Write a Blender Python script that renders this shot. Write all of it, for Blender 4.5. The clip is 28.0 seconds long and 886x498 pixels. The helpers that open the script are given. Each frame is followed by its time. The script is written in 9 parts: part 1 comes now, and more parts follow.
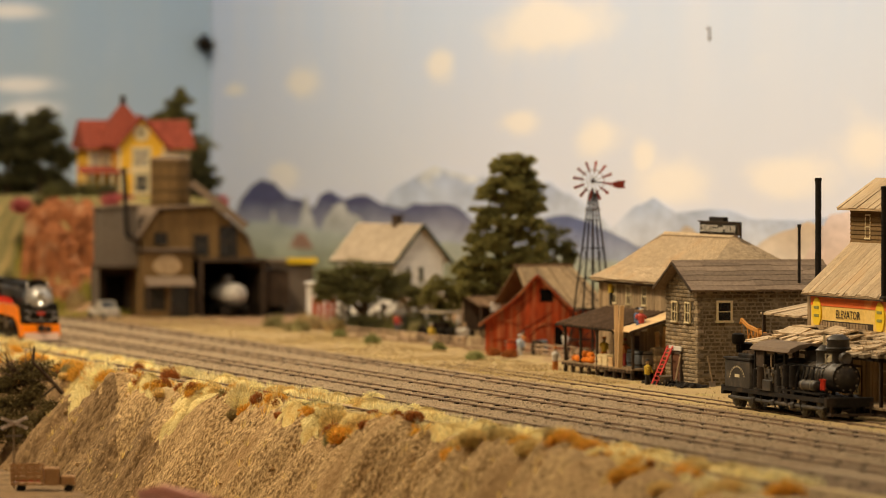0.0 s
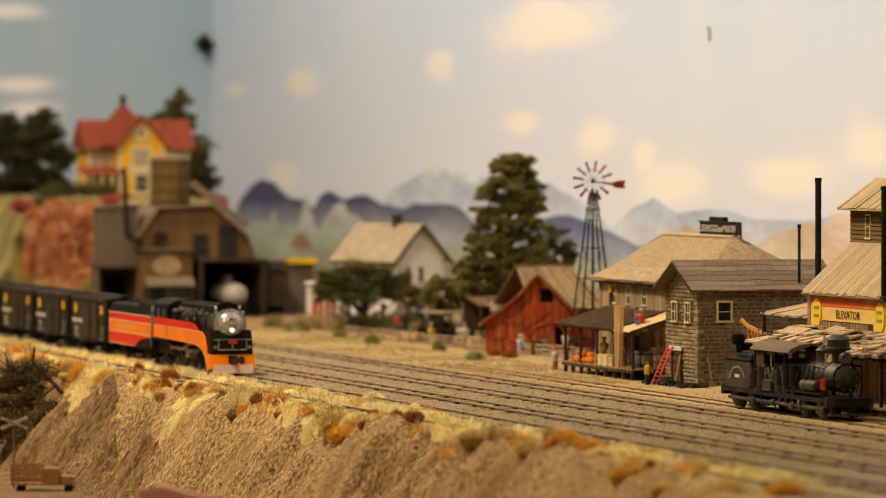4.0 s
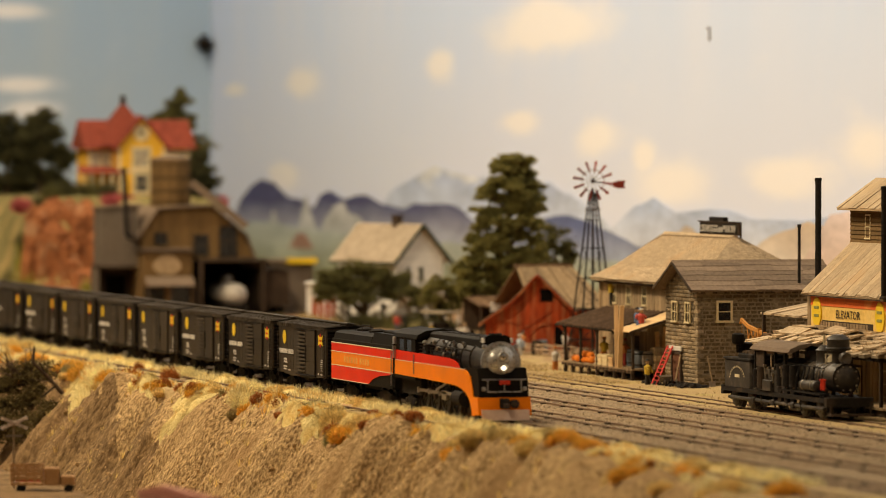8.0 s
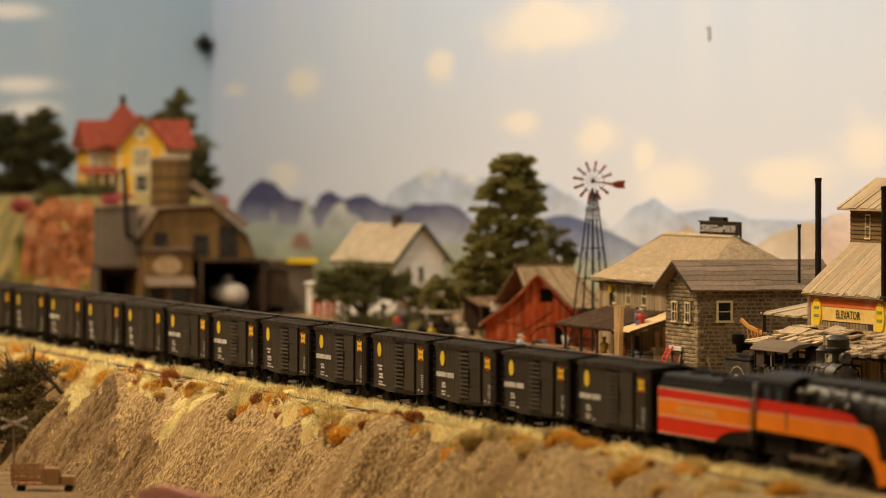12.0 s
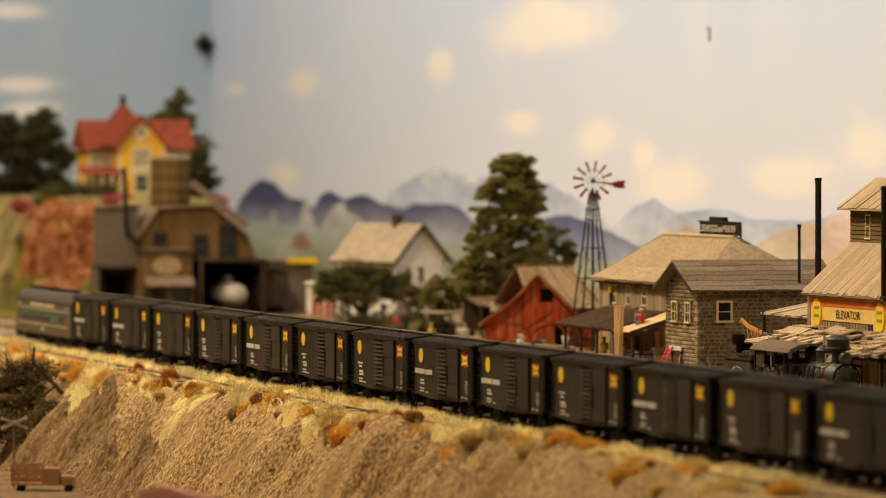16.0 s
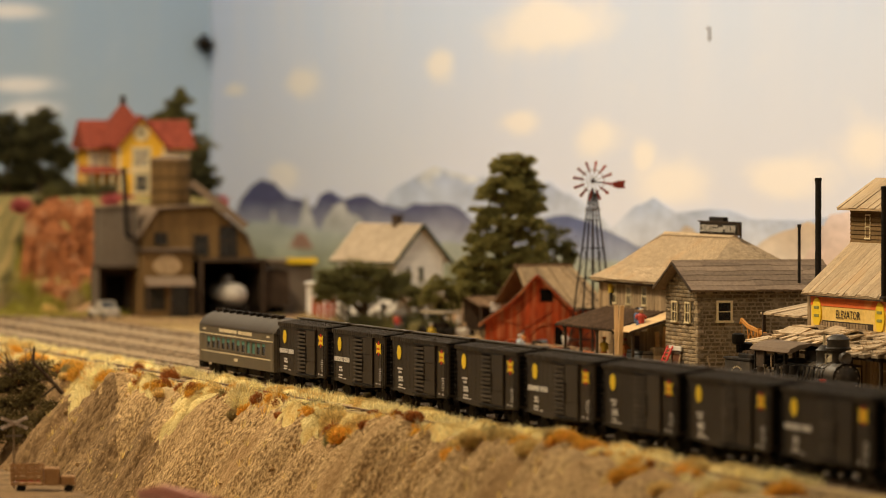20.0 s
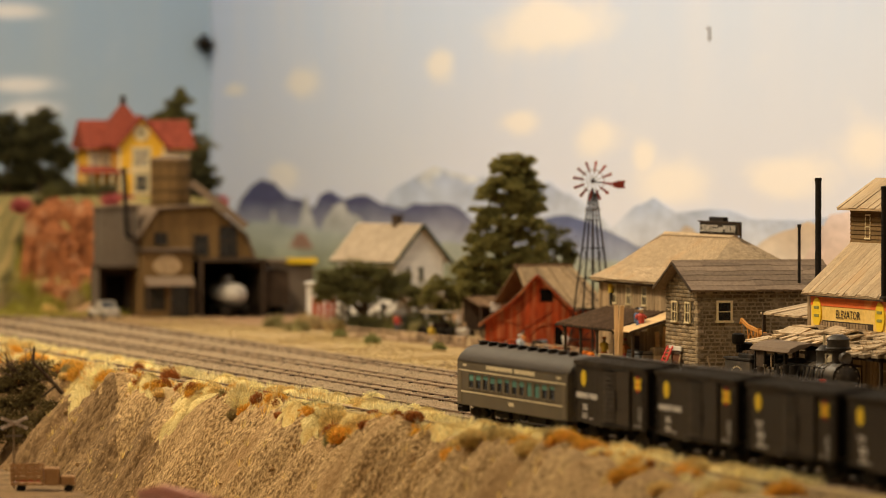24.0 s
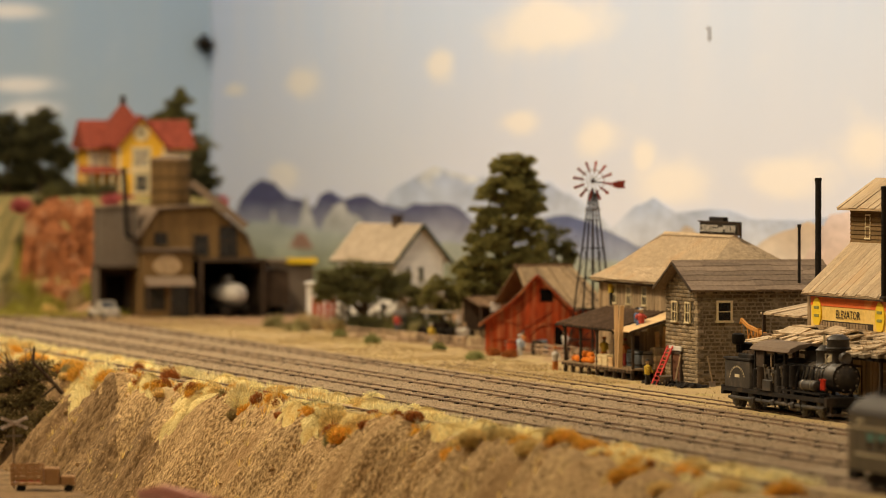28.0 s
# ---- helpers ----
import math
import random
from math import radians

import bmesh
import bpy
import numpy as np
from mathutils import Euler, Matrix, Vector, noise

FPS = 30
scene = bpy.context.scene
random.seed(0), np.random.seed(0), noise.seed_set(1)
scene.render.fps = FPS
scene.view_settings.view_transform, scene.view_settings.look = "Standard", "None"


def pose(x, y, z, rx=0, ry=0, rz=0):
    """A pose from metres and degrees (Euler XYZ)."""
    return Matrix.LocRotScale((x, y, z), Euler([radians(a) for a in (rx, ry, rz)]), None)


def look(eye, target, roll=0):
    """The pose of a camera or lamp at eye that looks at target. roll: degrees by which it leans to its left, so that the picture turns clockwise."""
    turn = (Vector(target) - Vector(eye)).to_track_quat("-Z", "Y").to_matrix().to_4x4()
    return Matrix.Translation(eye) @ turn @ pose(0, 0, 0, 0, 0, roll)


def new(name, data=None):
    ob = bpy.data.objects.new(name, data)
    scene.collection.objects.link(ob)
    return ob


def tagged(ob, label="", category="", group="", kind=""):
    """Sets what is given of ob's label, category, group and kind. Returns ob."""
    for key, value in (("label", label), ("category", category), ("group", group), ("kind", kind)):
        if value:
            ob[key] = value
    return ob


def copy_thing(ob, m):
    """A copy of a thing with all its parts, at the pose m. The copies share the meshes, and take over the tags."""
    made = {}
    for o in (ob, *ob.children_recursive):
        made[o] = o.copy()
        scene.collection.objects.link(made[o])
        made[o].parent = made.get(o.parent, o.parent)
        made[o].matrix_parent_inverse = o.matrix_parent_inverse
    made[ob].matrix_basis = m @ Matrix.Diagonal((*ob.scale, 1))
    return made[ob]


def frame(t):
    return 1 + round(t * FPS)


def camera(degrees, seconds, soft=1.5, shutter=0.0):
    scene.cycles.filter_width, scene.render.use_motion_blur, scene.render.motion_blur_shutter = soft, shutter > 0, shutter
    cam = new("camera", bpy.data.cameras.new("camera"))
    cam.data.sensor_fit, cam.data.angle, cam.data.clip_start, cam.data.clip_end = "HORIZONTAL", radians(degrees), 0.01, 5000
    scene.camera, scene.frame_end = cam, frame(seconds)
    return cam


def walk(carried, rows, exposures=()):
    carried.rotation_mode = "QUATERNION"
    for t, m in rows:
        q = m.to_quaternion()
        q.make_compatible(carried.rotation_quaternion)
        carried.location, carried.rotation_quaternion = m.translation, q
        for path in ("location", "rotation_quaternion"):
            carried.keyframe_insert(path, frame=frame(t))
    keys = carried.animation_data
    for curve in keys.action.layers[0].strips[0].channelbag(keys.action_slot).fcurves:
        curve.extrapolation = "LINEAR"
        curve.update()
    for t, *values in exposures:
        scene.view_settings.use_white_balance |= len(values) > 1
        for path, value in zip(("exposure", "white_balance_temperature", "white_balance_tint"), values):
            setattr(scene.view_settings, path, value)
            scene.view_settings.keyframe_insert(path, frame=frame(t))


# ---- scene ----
# Everything below is written in millimetres of the real HO-scale layout; S turns them into metres.
S = 0.001
cam = camera(9.755, 28.0, soft=0.85, shutter=0.35)
cam.data.dof.use_dof = True
cam.data.dof.focus_distance = 3.58
cam.data.dof.aperture_fstop = 14.5
EYE = pose(0, 0.940, 0.170, 90 - 1.0757, 0, -90 - 16.04)
walk(cam, [(0, EYE), (28.0, EYE)], exposures=[(0, 0.0), (28.0, 0.0)])

# ---- light: warm ceiling lamps of the exhibition room, over the aisle, and an added backdrop wash ----
world = bpy.data.worlds.new("room_air")
scene.world = world
world.use_nodes = True
world.node_tree.nodes["Background"].inputs[0].default_value = (1.0, 0.8, 0.6, 1)
world.node_tree.nodes["Background"].inputs[1].default_value = 0.03


def overhead_lamp(x, y, z, tx, ty, tz, watts, size, colour):
    data = bpy.data.lights.new("overhead_lamp", "AREA")
    data.shape, data.size, data.energy, data.color = "DISK", size, watts, colour
    ob = new("overhead_lamp", data)
    ob.matrix_world = look((x * S, y * S, z * S), (tx * S, ty * S, tz * S))
    return ob


WARM = (1.0, 0.80, 0.53)
overhead_lamp(4800, 640, 1360, 4700, -330, 20, 24, 0.22, WARM)
overhead_lamp(3600, 640, 1360, 3450, -60, 0, 22.5, 0.22, WARM)
overhead_lamp(2300, 1300, 1360, 3500, -100, 0, 10, 0.22, WARM)
# added unseen lamp over the layout, brightens the far backdrop
overhead_lamp(5750, 50, 1380, 5700, -620, 200, 8.6, 0.26, WARM)


# ---- small mesh kit ----
class Geo:
    """A list of corners and faces in millimetres."""

    def __init__(self):
        self.v, self.f, self.m = [], [], []

    def add(self, verts, faces, m=None, slot=0):
        n = len(self.v)
        if m is not None:
            verts = [m @ Vector(p) for p in verts]
        self.v.extend([tuple(p) for p in verts])
        self.f.extend([tuple(i + n for i in f) for f in faces])
        self.m.extend([slot] * len(faces))
        return self

    def box(self, x0, x1, y0, y1, z0, z1, m=None, slot=0, c=0.0):
        """A box; c chamfers its upright and top edges a little."""
        if c <= 0:
            v = [(x0, y0, z0), (x1, y0, z0), (x1, y1, z0), (x0, y1, z0), (x0, y0, z1), (x1, y0, z1), (x1, y1, z1), (x0, y1, z1)]
            f = [(0, 3, 2, 1), (4, 5, 6, 7), (0, 1, 5, 4), (1, 2, 6, 5), (2, 3, 7, 6), (3, 0, 4, 7)]
            return self.add(v, f, m, slot)
        ring = [(x0 + c, y0), (x1 - c, y0), (x1, y0 + c), (x1, y1 - c), (x1 - c, y1), (x0 + c, y1), (x0, y1 - c), (x0, y0 + c)]
        cx, cy = (x0 + x1) / 2, (y0 + y1) / 2
        inner = [(a + (c if a < cx else -c) * 0.7, b + (c if b < cy else -c) * 0.7) for a, b in ring]
        v = [(a, b, z0) for a, b in ring] + [(a, b, z1 - c) for a, b in ring] + [(a, b, z1) for a, b in inner]
        f = [tuple(range(7, -1, -1)), tuple(range(16, 24))]
        for k in range(8):
            j = (k + 1) % 8
            f += [(k, j, 8 + j, 8 + k), (8 + k, 8 + j, 16 + j, 16 + k)]
        return self.add(v, f, m, slot)

    def bar(self, a, b, w, h=None, m=None, slot=0):
        """A square bar from a to b."""
        a, b = Vector(a), Vector(b)
        h = w if h is None else h
        d = (b - a).normalized()
        side = d.cross(Vector((0, 0, 1)))
        side = Vector((1, 0, 0)) if side.length < 1e-4 else side.normalized()
        up = side.cross(d).normalized()
        v = [p + side * (sx * w / 2) + up * (sz * h / 2) for p in (a, b) for sx, sz in ((-1, -1), (1, -1), (1, 1), (-1, 1))]
        f = [(3, 2, 1, 0), (4, 5, 6, 7), (0, 1, 5, 4), (1, 2, 6, 5), (2, 3, 7, 6), (3, 0, 4, 7)]
        return self.add(v, f, m, slot)

    def rod(self, a, b, r0, r1=None, n=10, m=None, slot=0, caps=True):
        a, b = Vector(a), Vector(b)
        r1 = r0 if r1 is None else r1
        d = (b - a).normalized()
        side = d.cross(Vector((0, 0, 1)))
        side = Vector((1, 0, 0)) if side.length < 1e-4 else side.normalized()
        up = side.cross(d).normalized()
        v = []
        for p, r in ((a, r0), (b, r1)):
            v += [p + (side * math.cos(2 * math.pi * k / n) + up * math.sin(2 * math.pi * k / n)) * r for k in range(n)]
        f = [(k, (k + 1) % n, n + (k + 1) % n, n + k) for k in range(n)]
        if caps:
            f += [tuple(range(n - 1, -1, -1)), tuple(range(n, 2 * n))]
        return self.add(v, f, m, slot)

    def lathe(self, a, axis, profile, n=16, m=None, slot=0, caps=True):
        """Rings of (along, radius) about an axis from a."""
        a, d = Vector(a), Vector(axis).normalized()
        side = d.cross(Vector((0, 0, 1)))
        side = Vector((1, 0, 0)) if side.length < 1e-4 else side.normalized()
        up = side.cross(d).normalized()
        v, f = [], []
        for t, r in profile:
            v += [a + d * t + (side * math.cos(2 * math.pi * k / n) + up * math.sin(2 * math.pi * k / n)) * r for k in range(n)]
        for i in range(len(profile) - 1):
            f += [(i * n + k, i * n + (k + 1) % n, (i + 1) * n + (k + 1) % n, (i + 1) * n + k) for k in range(n)]
        if caps:
            f += [tuple(range(n - 1, -1, -1)), tuple(range((len(profile) - 1) * n, len(profile) * n))]
        return self.add(v, f, m, slot)

    def prism(self, poly, axis, a, b, m=None, slot=0):
        """poly in the plane across axis: for 'x' (y, z), for 'y' (x, z), for 'z' (x, y); from a to b."""
        def at(p, t):
            return {"x": (t, p[0], p[1]), "y": (p[0], t, p[1]), "z": (p[0], p[1], t)}[axis]
        n = len(poly)
        v = [at(p, a) for p in poly] + [at(p, b) for p in poly]
        f = [tuple(range(n)), tuple(range(2 * n - 1, n - 1, -1))] + [(k, k + n, (k + 1) % n + n, (k + 1) % n) for k in range(n)]
        return self.add(v, f, m, slot)

    def slab(self, quad, t, m=None, slot=0):
        """A plate with the top quad and thickness t under it along its normal."""
        q = [Vector(p) for p in quad]
        nrm = (q[1] - q[0]).cross(q[-1] - q[0]).normalized()
        nrm = (-nrm if nrm.z < -0.15 else nrm) * t
        n = len(q)
        v = q + [p - nrm for p in q]
        f = [tuple(range(n)), tuple(range(2 * n - 1, n - 1, -1))] + [(k, k + n, (k + 1) % n + n, (k + 1) % n) for k in range(n)]
        return self.add(v, f, m, slot)

    def ball(self, c, rx, ry=None, rz=None, n=8, rings=5, m=None, slot=0, jag=0.0, rnd=None):
        ry, rz = rx if ry is None else ry, rx if rz is None else rz
        v, f = [(c[0], c[1], c[2] - rz)], []
        for i in range(1, rings):
            a = -math.pi / 2 + math.pi * i / rings
            for k in range(n):
                t = 2 * math.pi * (k + 0.5 * (i % 2)) / n
                j = 1 + (rnd.uniform(-jag, jag) if rnd else 0)
                v.append((c[0] + rx * j * math.cos(a) * math.cos(t), c[1] + ry * j * math.cos(a) * math.sin(t), c[2] + rz * j * math.sin(a)))
        v.append((c[0], c[1], c[2] + rz))
        for k in range(n):
            f.append((0, 1 + (k + 1) % n, 1 + k))
            f.append((len(v) - 1, len(v) - 1 - n + k, len(v) - 1 - n + (k + 1) % n))
        for i in range(rings - 2):
            for k in range(n):
                f.append((1 + i * n + k, 1 + i * n + (k + 1) % n, 1 + (i + 1) * n + (k + 1) % n, 1 + (i + 1) * n + k))
        return self.add(v, f, m, slot)

    def mesh(self, name, mats, smooth=False):
        me = bpy.data.meshes.new(name)
        me.from_pydata([(a * S, b * S, c * S) for a, b, c in self.v], [], self.f)
        for mt in (mats if isinstance(mats, (list, tuple)) else [mats]):
            me.materials.append(mt)
        if any(self.m):
            me.polygons.foreach_set("material_index", self.m)
        bm = bmesh.new()
        bm.from_mesh(me)
        bmesh.ops.recalc_face_normals(bm, faces=bm.faces)
        bm.to_mesh(me)
        bm.free()
        if smooth:
            me.polygons.foreach_set("use_smooth", [True] * len(me.polygons))
            me.set_sharp_from_angle(angle=radians(40))
        return me


def thing(name, x=0, y=0, z=0, rz=0, label="", category="", group="", kind=""):
    """An empty at the base of a thing; its parts are children in its own millimetres."""
    ob = new(name)
    ob.empty_display_size = 0.01
    ob.matrix_world = pose(x * S, y * S, z * S, 0, 0, rz)
    return tagged(ob, label, category, group, kind)


def part(name, geo, material, parent=None, label="", smooth=False, at=None):
    """One mesh object under a thing or a part."""
    data = geo.mesh(name, material, smooth) if isinstance(geo, Geo) else geo
    ob = new(name, data)
    if parent is not None:
        ob.parent = parent
    if at is not None:
        ob.matrix_basis = at
    if label:
        ob["label"] = label
    return ob


def solid(name, geo, material, label, category, group="", kind="", smooth=False, at=None):
    """A thing that is one mesh."""
    return tagged(part(name, geo, material, None, "", smooth, at), label, category, group, kind)


def shift(x, y, z, rz=0, rx=0, ry=0):
    return pose(x * S, y * S, z * S, rx, ry, rz)


def local(x, y, z, rz=0, rx=0, ry=0):
    """A pose in millimetres, for corners inside a Geo."""
    return pose(x, y, z, rx, ry, rz)


def letters(text, height, material, depth=0.15, width=None):
    """Raised lettering as a mesh in the plane x-z, standing upright, read from -y; centred on x; height in millimetres."""
    curve = bpy.data.curves.new("lettering", "FONT")
    curve.body, curve.size, curve.align_x, curve.extrude, curve.resolution_u = text, height * S * 1.4, "CENTER", depth * S, 2
    tmp = new("lettering", curve)
    me = bpy.data.meshes.new_from_object(tmp.evaluated_get(bpy.context.evaluated_depsgraph_get()))
    bpy.data.objects.remove(tmp)
    bpy.data.curves.remove(curve)
    xs = [v.co.x for v in me.vertices]
    k = 1 if width is None else width * S / (max(xs) - min(xs))
    me.transform(Matrix.Rotation(radians(90), 4, "X") @ Matrix.Diagonal((k, 1, 1, 1)))
    me.materials.clear()
    me.materials.append(material)
    return me


# ---- materials ----
def rgb(c):
    return (c[0], c[1], c[2], 1.0)


def material(name, c1, c2=None, scale=400.0, rough=0.8, bump=0.25, metal=0.0, wear=None, wear_amount=0.3, stretch=(1, 1, 1), vary=0.12, big=40.0, spec=0.15, dist=0.0006, lo=0.32, hi=0.68):
    """Painted or natural model surface: grain, broad stains, a third worn colour, relief, and a small change from object to object."""
    mt = bpy.data.materials.new(name)
    mt.use_nodes = True
    nt = mt.node_tree
    n, l = nt.nodes, nt.links
    bs = n["Principled BSDF"]
    c2 = tuple(a * 0.7 for a in c1) if c2 is None else c2
    tc, mp, info = n.new("ShaderNodeTexCoord"), n.new("ShaderNodeMapping"), n.new("ShaderNodeObjectInfo")
    mp.inputs["Scale"].default_value = stretch
    l.new(tc.outputs["Object"], mp.inputs["Vector"])
    off = n.new("ShaderNodeVectorMath")
    off.operation = "ADD"
    l.new(mp.outputs[0], off.inputs[0])
    l.new(info.outputs["Random"], off.inputs[1])
    fine, broad = n.new("ShaderNodeTexNoise"), n.new("ShaderNodeTexNoise")
    fine.inputs["Scale"].default_value, fine.inputs["Detail"].default_value, fine.inputs["Roughness"].default_value = scale, 6, 0.65
    broad.inputs["Scale"].default_value, broad.inputs["Detail"].default_value = big, 3
    l.new(off.outputs[0], fine.inputs["Vector"])
    l.new(off.outputs[0], broad.inputs["Vector"])
    ramp = n.new("ShaderNodeMapRange")
    ramp.inputs[1].default_value, ramp.inputs[2].default_value = lo, hi
    l.new(fine.outputs[0], ramp.inputs[0])
    mix = n.new("ShaderNodeMix")
    mix.data_type = "RGBA"
    mix.inputs[6].default_value, mix.inputs[7].default_value = rgb(c2), rgb(c1)
    l.new(ramp.outputs[0], mix.inputs[0])
    out = mix.outputs[2]
    if wear is not None:
        wr = n.new("ShaderNodeMapRange")
        wr.inputs[1].default_value, wr.inputs[2].default_value, wr.inputs[4].default_value = 0.62 - 0.25 * wear_amount, 0.75 - 0.2 * wear_amount, 0.85
        l.new(broad.outputs[0], wr.inputs[0])
        m2 = n.new("ShaderNodeMix")
        m2.data_type = "RGBA"
        m2.inputs[7].default_value = rgb(wear)
        l.new(wr.outputs[0], m2.inputs[0])
        l.new(out, m2.inputs[6])
        out = m2.outputs[2]
    hs = n.new("ShaderNodeHueSaturation")
    vr = n.new("ShaderNodeMath")
    vr.operation = "MULTIPLY_ADD"
    vr.inputs[1].default_value, vr.inputs[2].default_value = 2 * vary, 1 - vary
    l.new(info.outputs["Random"], vr.inputs[0])
    br = n.new("ShaderNodeMath")
    br.operation = "MULTIPLY_ADD"
    br.inputs[1].default_value, br.inputs[2].default_value = 0.5, 0.75
    l.new(broad.outputs[0], br.inputs[0])
    mu = n.new("ShaderNodeMath")
    mu.operation = "MULTIPLY"
    l.new(vr.outputs[0], mu.inputs[0])
    l.new(br.outputs[0], mu.inputs[1])
    l.new(mu.outputs[0], hs.inputs["Value"])
    l.new(out, hs.inputs["Color"])
    l.new(hs.outputs[0], bs.inputs["Base Color"])
    rr = n.new("ShaderNodeMath")
    rr.operation, rr.use_clamp = "MULTIPLY_ADD", True
    rr.inputs[1].default_value, rr.inputs[2].default_value = 0.25, rough - 0.12
    l.new(fine.outputs[0], rr.inputs[0])
    l.new(rr.outputs[0], bs.inputs["Roughness"])
    bs.inputs["Metallic"].default_value = metal
    bs.inputs["Specular IOR Level"].default_value = spec
    if bump > 0:
        bp = n.new("ShaderNodeBump")
        bp.inputs["Strength"].default_value, bp.inputs["Distance"].default_value = bump, dist
        l.new(fine.outputs[0], bp.inputs["Height"])
        l.new(bp.outputs[0], bs.inputs["Normal"])
    return mt


def island(mt, amount=0.35):
    """Change the brightness of each loose piece of a joined mesh a little."""
    nt = mt.node_tree
    n, l = nt.nodes, nt.links
    hs = [k for k in n if k.type == "HUE_SAT"][0]
    old = hs.inputs["Value"].links[0].from_socket
    ge, ma, mu = n.new("ShaderNodeNewGeometry"), n.new("ShaderNodeMath"), n.new("ShaderNodeMath")
    ma.operation, mu.operation = "MULTIPLY_ADD", "MULTIPLY"
    ma.inputs[1].default_value, ma.inputs[2].default_value = 2 * amount, 1 - amount
    l.new(ge.outputs["Random Per Island"], ma.inputs[0])
    l.new(ma.outputs[0], mu.inputs[0])
    l.new(old, mu.inputs[1])
    l.new(mu.outputs[0], hs.inputs["Value"])
    return mt


def glow(name, colour, strength):
    mt = bpy.data.materials.new(name)
    mt.use_nodes = True
    b = mt.node_tree.nodes["Principled BSDF"]
    b.inputs["Base Color"].default_value = rgb(colour)
    b.inputs["Emission Color"].default_value = rgb(colour)
    b.inputs["Emission Strength"].default_value = strength
    return mt


M_BALLAST = material("ballast", (0.43, 0.325, 0.20), (0.17, 0.12, 0.07), 520, 0.95, 1.0, big=26, wear=(0.30, 0.205, 0.12), wear_amount=0.45, dist=0.0015, lo=0.36, hi=0.62)
M_DRYGRASS = material("dry_grass_mat", (0.49, 0.36, 0.175), (0.28, 0.19, 0.088), 500, 0.95, 0.8, big=22, wear=(0.34, 0.27, 0.10), wear_amount=0.3)
M_EARTH = material("earth", (0.68, 0.465, 0.222), (0.21, 0.125, 0.053), 620, 0.95, 1.0, big=30, stretch=(1.25, 0.5, 0.5), wear=(0.40, 0.255, 0.118), wear_amount=0.4, dist=0.0026, lo=0.40, hi=0.60)
# bank earth again, darkened: the dimness of the bank's foot is in this colour
M_SHADEDEARTH = material("shaded_earth", (0.34, 0.22, 0.105), (0.13, 0.078, 0.035), 420, 0.95, 1.0, big=30, stretch=(1.25, 0.36, 0.36), wear=(0.25, 0.155, 0.075), wear_amount=0.45, dist=0.003, lo=0.40, hi=0.60)
M_GREENHILL = material("green_scatter", (0.27, 0.225, 0.085), (0.12, 0.10, 0.04), 300, 0.95, 0.9, big=16, wear=(0.36, 0.25, 0.10), wear_amount=0.4)
M_DIRT = material("dirt_road", (0.34, 0.21, 0.11), (0.22, 0.13, 0.07), 500, 0.95, 0.6, big=15)
M_RAIL = material("rail_steel", (0.32, 0.22, 0.14), (0.17, 0.11, 0.07), 600, 0.6, 0.2, 0.3)
M_TIE = island(material("creosoted_tie", (0.20, 0.15, 0.10), (0.10, 0.075, 0.05), 500, 0.9, 0.4), 0.4)
M_BLACK = material("black_paint", (0.016, 0.0125, 0.0085), (0.009, 0.007, 0.005), 500, 0.55, 0.0, big=60, spec=0.05)
M_SOOT = material("sooty_black", (0.024, 0.019, 0.015), (0.011, 0.009, 0.0075), 500, 0.75, 0.3, big=60, wear=(0.06, 0.042, 0.028), wear_amount=0.25, spec=0.1)
# car black taken darker, with the shade of the car gaps painted in
M_CARSHADE = material("shade_black", (0.010, 0.008, 0.006), (0.006, 0.005, 0.004), 350, 0.8, 0.1, big=30, spec=0.05)
M_CAR = material("boxcar_black", (0.050, 0.036, 0.0225), (0.034, 0.0245, 0.015), 350, 0.62, 0.1, big=30, wear=(0.04, 0.031, 0.021), wear_amount=0.35, vary=0.2)
M_CARROOF = material("car_roof", (0.085, 0.065, 0.044), (0.042, 0.032, 0.022), 400, 0.7, 0.2, big=50, wear=(0.09, 0.07, 0.05), wear_amount=0.25)
M_ORANGE = material("orange_enamel", (0.88, 0.225, 0.005), (0.82, 0.20, 0.004), 300, 0.35, 0.0, big=30, vary=0.0, spec=0.1)
M_RED = material("red_enamel", (0.72, 0.028, 0.006), (0.66, 0.024, 0.005), 300, 0.35, 0.0, big=30, vary=0.0, spec=0.08)
M_SILVER = material("silver_paint", (0.44, 0.42, 0.40), (0.32, 0.30, 0.28), 300, 0.3, 0.05, 0.7, big=80)
M_WHITEMARK = material("white_marking", (0.72, 0.68, 0.60), (0.55, 0.5, 0.44), 900, 0.7, 0.0, vary=0.05)
M_YELLOWMARK = material("yellow_marking", (0.78, 0.55, 0.03), (0.70, 0.46, 0.02), 900, 0.6, 0.0, vary=0.05)
M_REDMARK = material("red_marking", (0.60, 0.05, 0.02), (0.5, 0.04, 0.02), 900, 0.6, 0.0, vary=0.05)
M_OLIVE = material("coach_olive", (0.135, 0.107, 0.068), (0.105, 0.083, 0.053), 300, 0.5, 0.06, big=40)
M_COACHROOF = material("coach_roof", (0.075, 0.062, 0.05), (0.05, 0.042, 0.035), 300, 0.6, 0.1, big=40)
M_STONE = island(material("ashlar_stone", (0.37, 0.272, 0.158), (0.12, 0.09, 0.055), 450, 0.95, 0.9, big=70, vary=0.35, wear=(0.26, 0.22, 0.17), wear_amount=0.25), 0.25)
M_MORTAR = material("mortar", (0.11, 0.083, 0.055), (0.055, 0.042, 0.028), 500, 0.95, 0.5)
